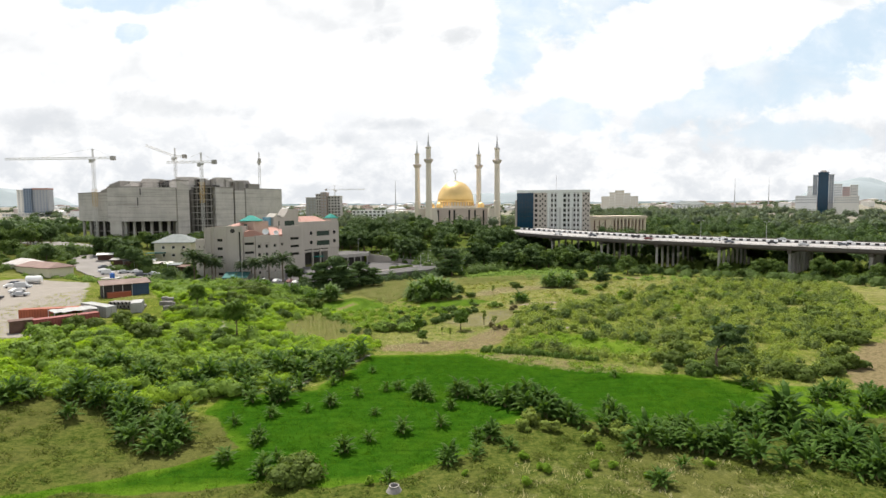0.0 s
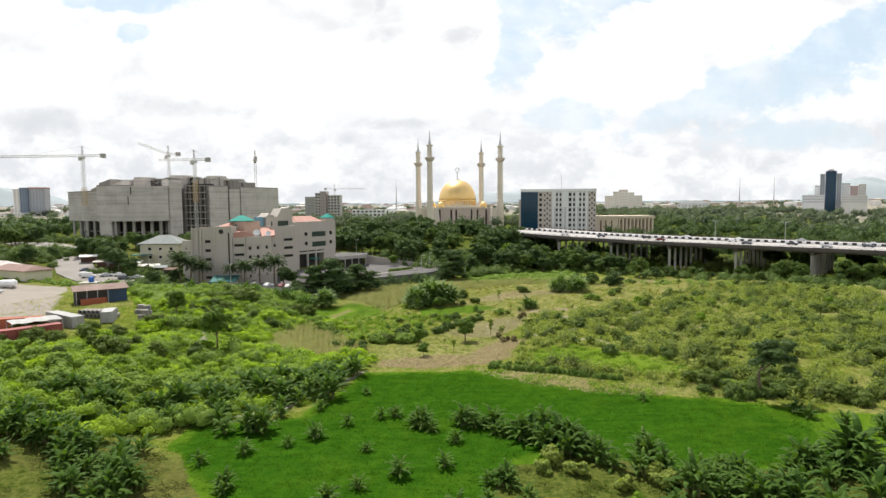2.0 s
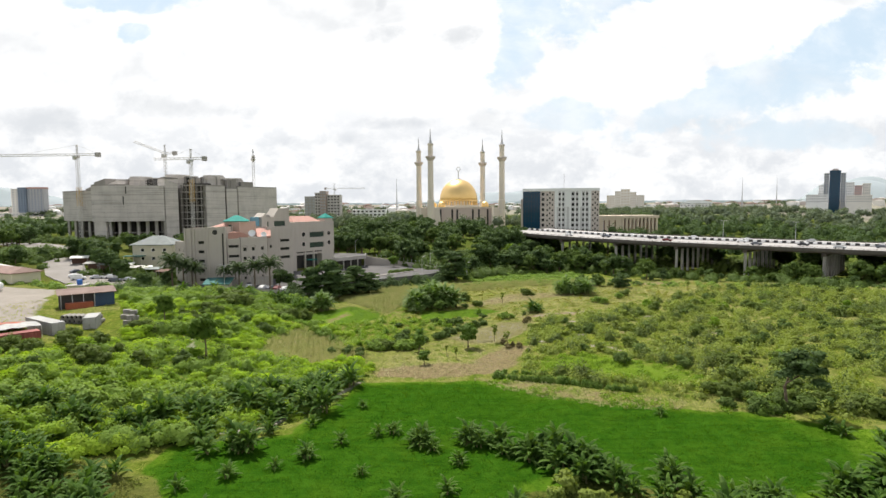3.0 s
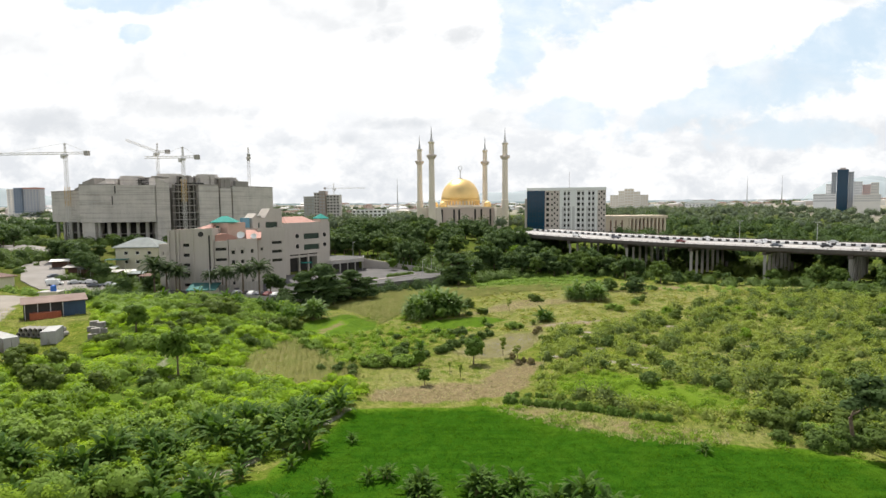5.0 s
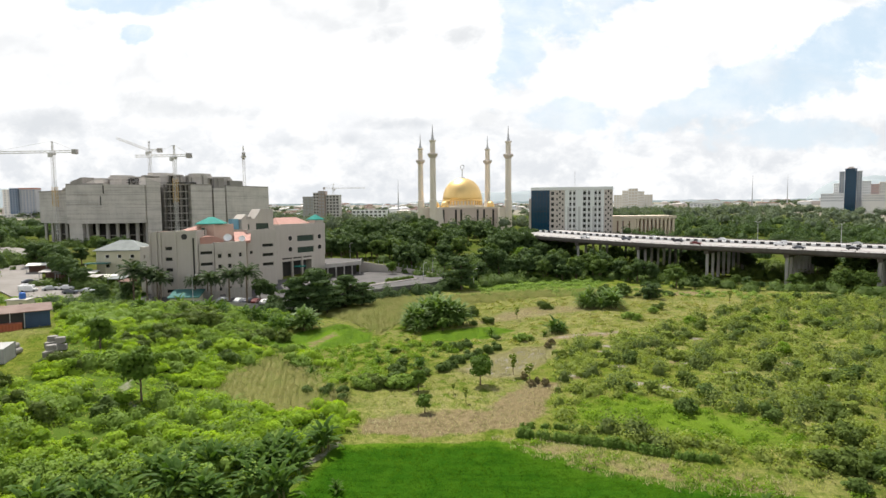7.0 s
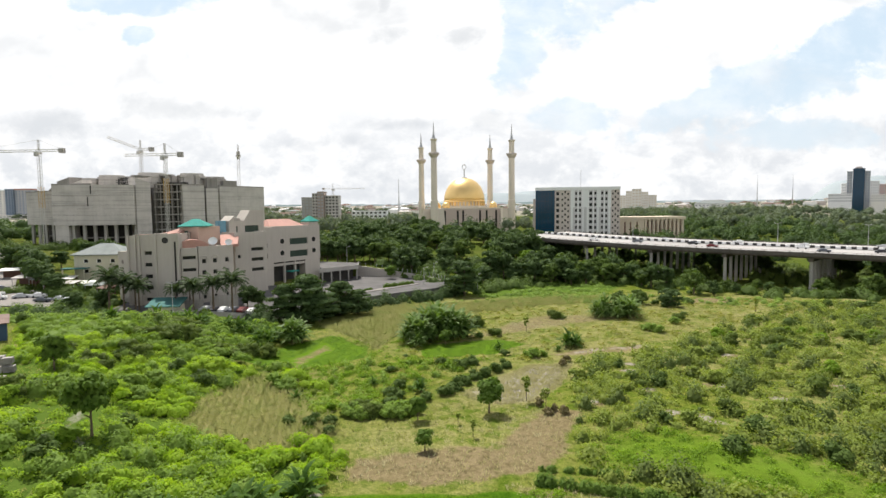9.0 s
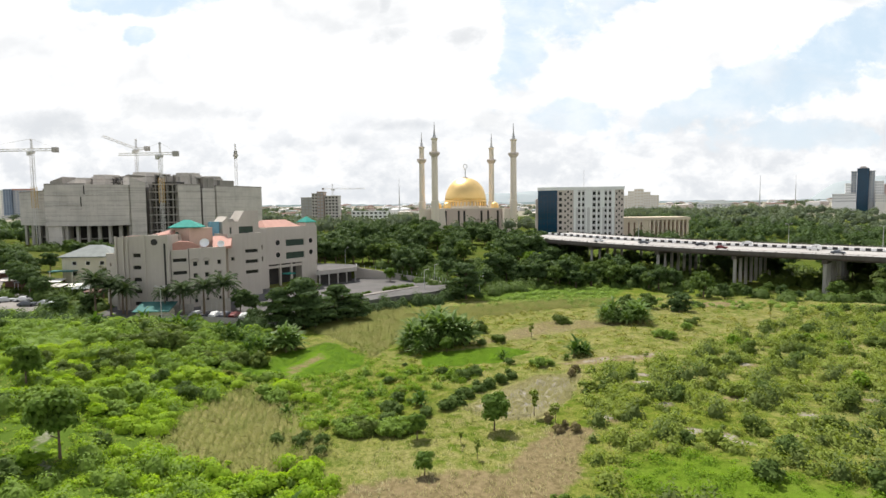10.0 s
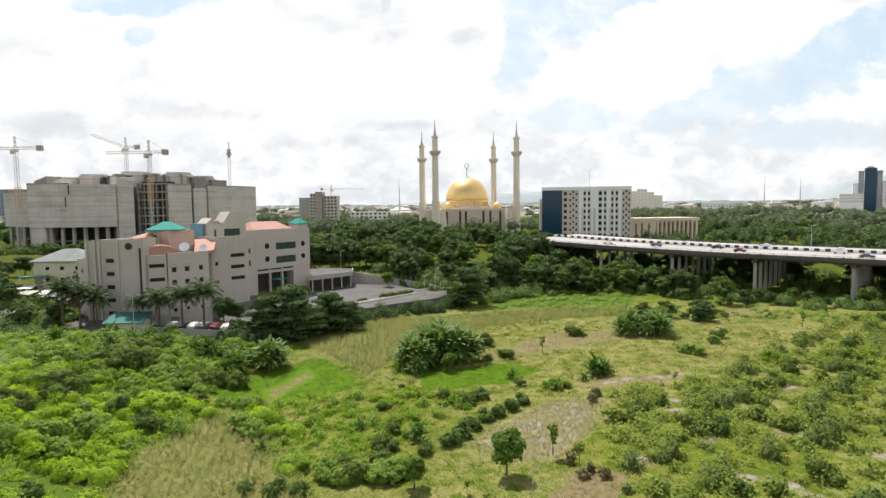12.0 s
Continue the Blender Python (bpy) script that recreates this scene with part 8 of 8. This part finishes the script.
def build_backdrop():
    """The far side of the city as one ring of land beyond the last trees; it glows, with the haze painted in."""
    m, n = material("far_city_haze_glow")
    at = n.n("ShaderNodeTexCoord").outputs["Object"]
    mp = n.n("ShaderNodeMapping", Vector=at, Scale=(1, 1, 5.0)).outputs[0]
    # pale blue-grey tones are haze painted in; emission makes the ring glow
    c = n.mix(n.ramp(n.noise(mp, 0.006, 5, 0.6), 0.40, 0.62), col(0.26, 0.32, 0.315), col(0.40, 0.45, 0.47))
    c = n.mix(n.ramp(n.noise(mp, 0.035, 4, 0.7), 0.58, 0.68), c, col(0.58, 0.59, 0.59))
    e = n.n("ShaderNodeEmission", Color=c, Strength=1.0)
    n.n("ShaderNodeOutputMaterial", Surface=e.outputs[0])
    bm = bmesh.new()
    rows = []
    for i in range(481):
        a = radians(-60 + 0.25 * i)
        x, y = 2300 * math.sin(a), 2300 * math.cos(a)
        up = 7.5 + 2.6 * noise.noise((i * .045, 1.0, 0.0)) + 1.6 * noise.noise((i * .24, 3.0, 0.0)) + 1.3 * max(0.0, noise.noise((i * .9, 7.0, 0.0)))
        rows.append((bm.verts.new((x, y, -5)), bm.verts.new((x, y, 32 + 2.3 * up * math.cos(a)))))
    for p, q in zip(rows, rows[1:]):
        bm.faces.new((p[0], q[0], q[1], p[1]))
    tagged(part("backdrop", bm, m), "glowing backdrop of city and trees with painted haze", "skyline", kind="structure")


build_backdrop()


def far_houses(n, poly):
    for x, y in scatter(poly, n):
        t = thing("far_house", x, y, hz(x, y), rng.uniform(-40, 40), "small pale house among far trees", "house", "far houses")
        a, c, h_ = rng.uniform(10, 26), rng.uniform(8, 14), rng.uniform(4, 11)
        part("wall", boxes((0, a, 0, c, -3, h_)), (PALE_FAR, GREIGE, WHITE, CREAM)[int(rng.integers(4))], t)
        part("roof", roof_hip(bmesh.new(), 0, a, 0, c, h_, 2.5, .6, .5), (PALE_ROOF, RUST_ROOF, GREY_ROOF, RUST_ROOF, GREY_PANE)[int(rng.integers(5))], t)


far_houses(210, [(-700, 900), (-60, 850), (140, 950), (240, 1800), (-1300, 1800)])
far_houses(60, [(300, 1100), (900, 1050), (1300, 1700), (400, 1800)])


def hill(x, y, rx, ry, h_, label):
    """A far rounded hill."""
    bm = bmesh.new()
    N = 28
    grid = [[None] * N for _ in range(N)]
    for i in range(N):
        for j in range(N):
            u, v = 2 * i / (N - 1) - 1, 2 * j / (N - 1) - 1
            d = max(0.0, 1 - u * u - v * v)
            z = h_ * d * (1 + 0.35 * noise.noise((u * 2.3 + x, v * 2.3, 0.3)))
            grid[i][j] = bm.verts.new((x + u * rx, y + v * ry, hz(x, y) - 20 + z + (20 if d > 0 else 0) * d))
    for i in range(N - 1):
        for j in range(N - 1):
            bm.faces.new((grid[i][j], grid[i + 1][j], grid[i + 1][j + 1], grid[i][j + 1]))
    o = smooth(part("far_hill", bm, HILL))
    return tagged(o, label, "hill", kind="structure")


# the hills' distance haze is put into this base colour
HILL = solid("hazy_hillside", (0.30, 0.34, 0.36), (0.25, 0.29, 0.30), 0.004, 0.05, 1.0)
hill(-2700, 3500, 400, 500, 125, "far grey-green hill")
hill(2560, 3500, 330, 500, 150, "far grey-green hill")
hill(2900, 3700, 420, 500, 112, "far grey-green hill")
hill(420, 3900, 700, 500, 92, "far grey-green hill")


def stall(x, y, rz, wx, wy, h_, mat, label):
    """A market shack: posts, back wall, sloping sheet roof."""
    t = thing("market_stall", x, y, hz(x, y), rz, label, "stall", "stalls beside the sandy road")
    bm = bmesh.new()
    v = [bm.verts.new(p) for p in ((-.3, -.3, h_), (wx + .3, -.3, h_), (wx + .3, wy + .3, h_ + .6), (-.3, wy + .3, h_ + .6), (-.3, -.3, h_ + .08), (wx + .3, -.3, h_ + .08), (wx + .3, wy + .3, h_ + .68), (-.3, wy + .3, h_ + .68))]
    for q in ((3, 2, 1, 0), (4, 5, 6, 7), (0, 1, 5, 4), (1, 2, 6, 5), (2, 3, 7, 6), (3, 0, 4, 7)):
        bm.faces.new([v[i] for i in q])
    part("roof", bm, mat, t)
    for u in (0, wx - .12):
        part("post", boxes((u, u + .12, 0, .12, -.4, h_)), STEEL, t)
    part("back_wall", boxes((0, wx, wy - .1, wy, -.4, h_ + .4)), RUST_ROOF, t)


for x, y, rz, wx, wy, h_, mat, word in ((-141, 238, 8, 6, 4, 2.6, PALE_ROOF, "pale"), (-134.5, 236.5, -6, 5, 4, 2.8, GREY_ROOF, "grey"), (-129, 239, 12, 6, 4, 2.5, PALE_FAR, "whitish"), (-121.5, 233, -10, 4, 3, 2.6, PALE_ROOF, "pale"),
                                        (-117.4, 234.6, 20, 4, 3, 2.4, PALE_FAR, "whitish"), (-113.5, 231.5, 4, 5, 3.4, 2.5, GREY_ROOF, "grey"), (-152, 247, 25, 6, 4, 3.0, PALE_FAR, "whitish"), (-108.4, 229.4, -12, 4, 3, 2.4, RUST_ROOF, "rusty")):
    stall(x, y, rz, wx, wy, h_, mat, f"open shack with a {word} sheet roof")


# ---- vehicles ----
CAR_PAINT = {}


def car(x, y, z, rz, tone, label, van=False):
    key = tuple(tone)
    if key not in CAR_PAINT:
        CAR_PAINT[key] = solid("car_paint", tone, tuple(.85 * c for c in tone), 1, 8, 0.35)
    t = thing("car", x, y, z, rz, label, "car")
    L, W, H = (4.8, 1.85, 2.0) if van else (4.4, 1.75, 1.45)
    bm = bmesh.new()
    side = [(0, .35), (L, .35), (L, .85), (L * .97, .95), (L * .72, 1.0)]
    cab = [(L * .60, H), (L * .28, H), (L * .14, 1.02)] if not van else [(L * .78, 1.1), (L * .66, H), (L * .05, H), (L * .01, 1.0)]
    outline = side + cab + [(0, .9)]
    a = [bm.verts.new((u, -W / 2 + (.14 if v > 1.05 else 0), v)) for u, v in outline]
    b = [bm.verts.new((u, W / 2 - (.14 if v > 1.05 else 0), v)) for u, v in outline]
    bm.faces.new(a)
    bm.faces.new(b[::-1])
    for i in range(len(a)):
        j = (i + 1) % len(a)
        bm.faces.new((a[j], a[i], b[i], b[j]))
    part("body", bm, CAR_PAINT[key], t)
    g = bmesh.new()
    w0 = W / 2 - .1
    for s in (-1, 1):
        q = [(L * .22, 1.06), (L * .66, 1.06), (L * .585, H - .1), (L * .3, H - .1)]
        vs = [g.verts.new((u, s * (w0 + (.06 if v < 1.1 else -.025)), v)) for u, v in q]
        g.faces.new(vs if s < 0 else vs[::-1])
    part("side_glass", g, GLASS, t)
    ws = bmesh.new()
    vs = [ws.verts.new(p) for p in ((L * .715, -w0, 1.03), (L * .715, w0, 1.03), (L * .612, w0 - .1, H - .03), (L * .612, -w0 + .1, H - .03))]
    ws.faces.new(vs)
    part("windscreen", ws, GLASS, t)
    for u in (L * .2, L * .8):
        for s in (-1, 1):
            o = part("wheel", lathe(bmesh.new(), [(.2, -.1), (.32, -.09), (.32, .09), (.2, .1)], 14), RUBBER, t)
            o.matrix_basis = pose(u, s * (W / 2 - .08), .32, 90, 0, 0)
    return t


TONES = [((0.70, 0.70, 0.70), "white"), ((0.03, 0.03, 0.035), "black"), ((0.45, 0.46, 0.47), "silver"), ((0.14, 0.02, 0.02), "dark red"), ((0.10, 0.11, 0.13), "dark grey"), ((0.05, 0.09, 0.20), "dark blue")]
for i, (x, y, k) in enumerate(((-68.4, 210.2, 2), (-66.2, 210.9, 1), (-63.9, 211.6, 0), (-61.6, 212.4, 4), (-59.4, 213.4, 3), (-57.2, 214.6, 0), (-50.0, 216.8, 2), (-46.6, 218.4, 0), (-43.8, 220.0, 1), (-41.0, 222.0, 4))):
    tone, word = TONES[k]
    car(x, y, hz(x, y) + .1, 75 + 3 * (i % 3), tone, f"{word} car parked in the paved car park")
bd = math.degrees(math.atan2(BRIDGE_DIR.y, BRIDGE_DIR.x))
for s, wd, k, back_ in ((-58, 8, 0, 0), (-40, 14, 4, 0), (-18, 20, 1, 0), (-8, 9, 3, 0), (22, 22, 0, 0), (30, 8, 4, 0), (47, 15, 1, 0), (60, 7, 2, 0), (74, 20, 4, 0), (92, 12, 1, 0), (110, 6, 4, 0),
                        (-30, 36, 0, 180), (0, 44, 0, 180), (26, 38, 0, 180), (52, 48, 2, 180), (80, 40, 0, 180)):
    tone, word = TONES[k]
    x, y, z = on_bridge(s, wd, deck_z(s) + .01)
    car(x, y, z, bd + back_, tone, f"{word} car on the road bridge")
for x, y, rz, k, v in ((-133, 218, 30, 0, True), (-128, 221, 35, 2, False), (-124, 223, 20, 0, False), (-137, 223, 40, 0, False), (-120, 219, 10, 4, False), (-116, 221, 0, 2, False), (-141, 230, 50, 4, False)):
    tone, word = TONES[k]
    car(x, y, hz(x, y) + .13, rz, tone, f"{word} vehicle parked beside the sandy road", v)
for x, y, rz, k, v in ((-128, 166, 20, 2, False), (-133, 172, 70, 0, False), (-139, 182, 10, 2, True), (-146, 186, 40, 0, False), (-131, 160, 15, 1, False), (-150, 194, 0, 4, False)):
    tone, word = TONES[k]
    car(x, y, hz(x, y) + .02, rz, tone, f"old {word} vehicle standing in the sandy yard", v)
t = thing("storage_tank", -145, 199, hz(-145, 199), 10, "white cylindrical storage tank lying in the yard", "tank")
part("tank", lathe(bmesh.new(), [(.4, -2.6), (1.0, -2.4), (1.15, -2.0), (1.15, 2.0), (1.0, 2.4), (.4, 2.6)], 16), WHITE, t).matrix_basis = pose(0, 0, 1.4, 0, 90, 0)
for u in (-1.4, 1.4):
    part("cradle", boxes((u - .15, u + .15, -.9, .9, -.1, .7)), STEEL, t)

# lamp posts on the ground
for x, y, h_, arms in ((-73.2, 204.5, 8.5, 2), (-10.5, 263.2, 7, 1), (-7.4, 281, 7, 1), (9, 268, 7, 1), (-28.7, 318, 9, 2), (-46, 306, 8, 1)):
    lamp_post(x, y, hz(x, y), h_, arms)
t = thing("concrete_marker", -5.7, 61.6, hz(-5.7, 61.6) - .3, 20, "weathered grey concrete well ring in the grass", "well ring")
part("ring", lathe(bmesh.new(), [(1.0, -.3), (.95, .2), (.6, .75), (.58, .95), (.45, .95), (.42, .6), (.1, .55)], 18), CONCRETE_DARK, t)
# dark disc painted in for the shade down the hole
part("mouth", lathe(bmesh.new(), [(.42, .6), (.42, .66)], 16), DARK, t)
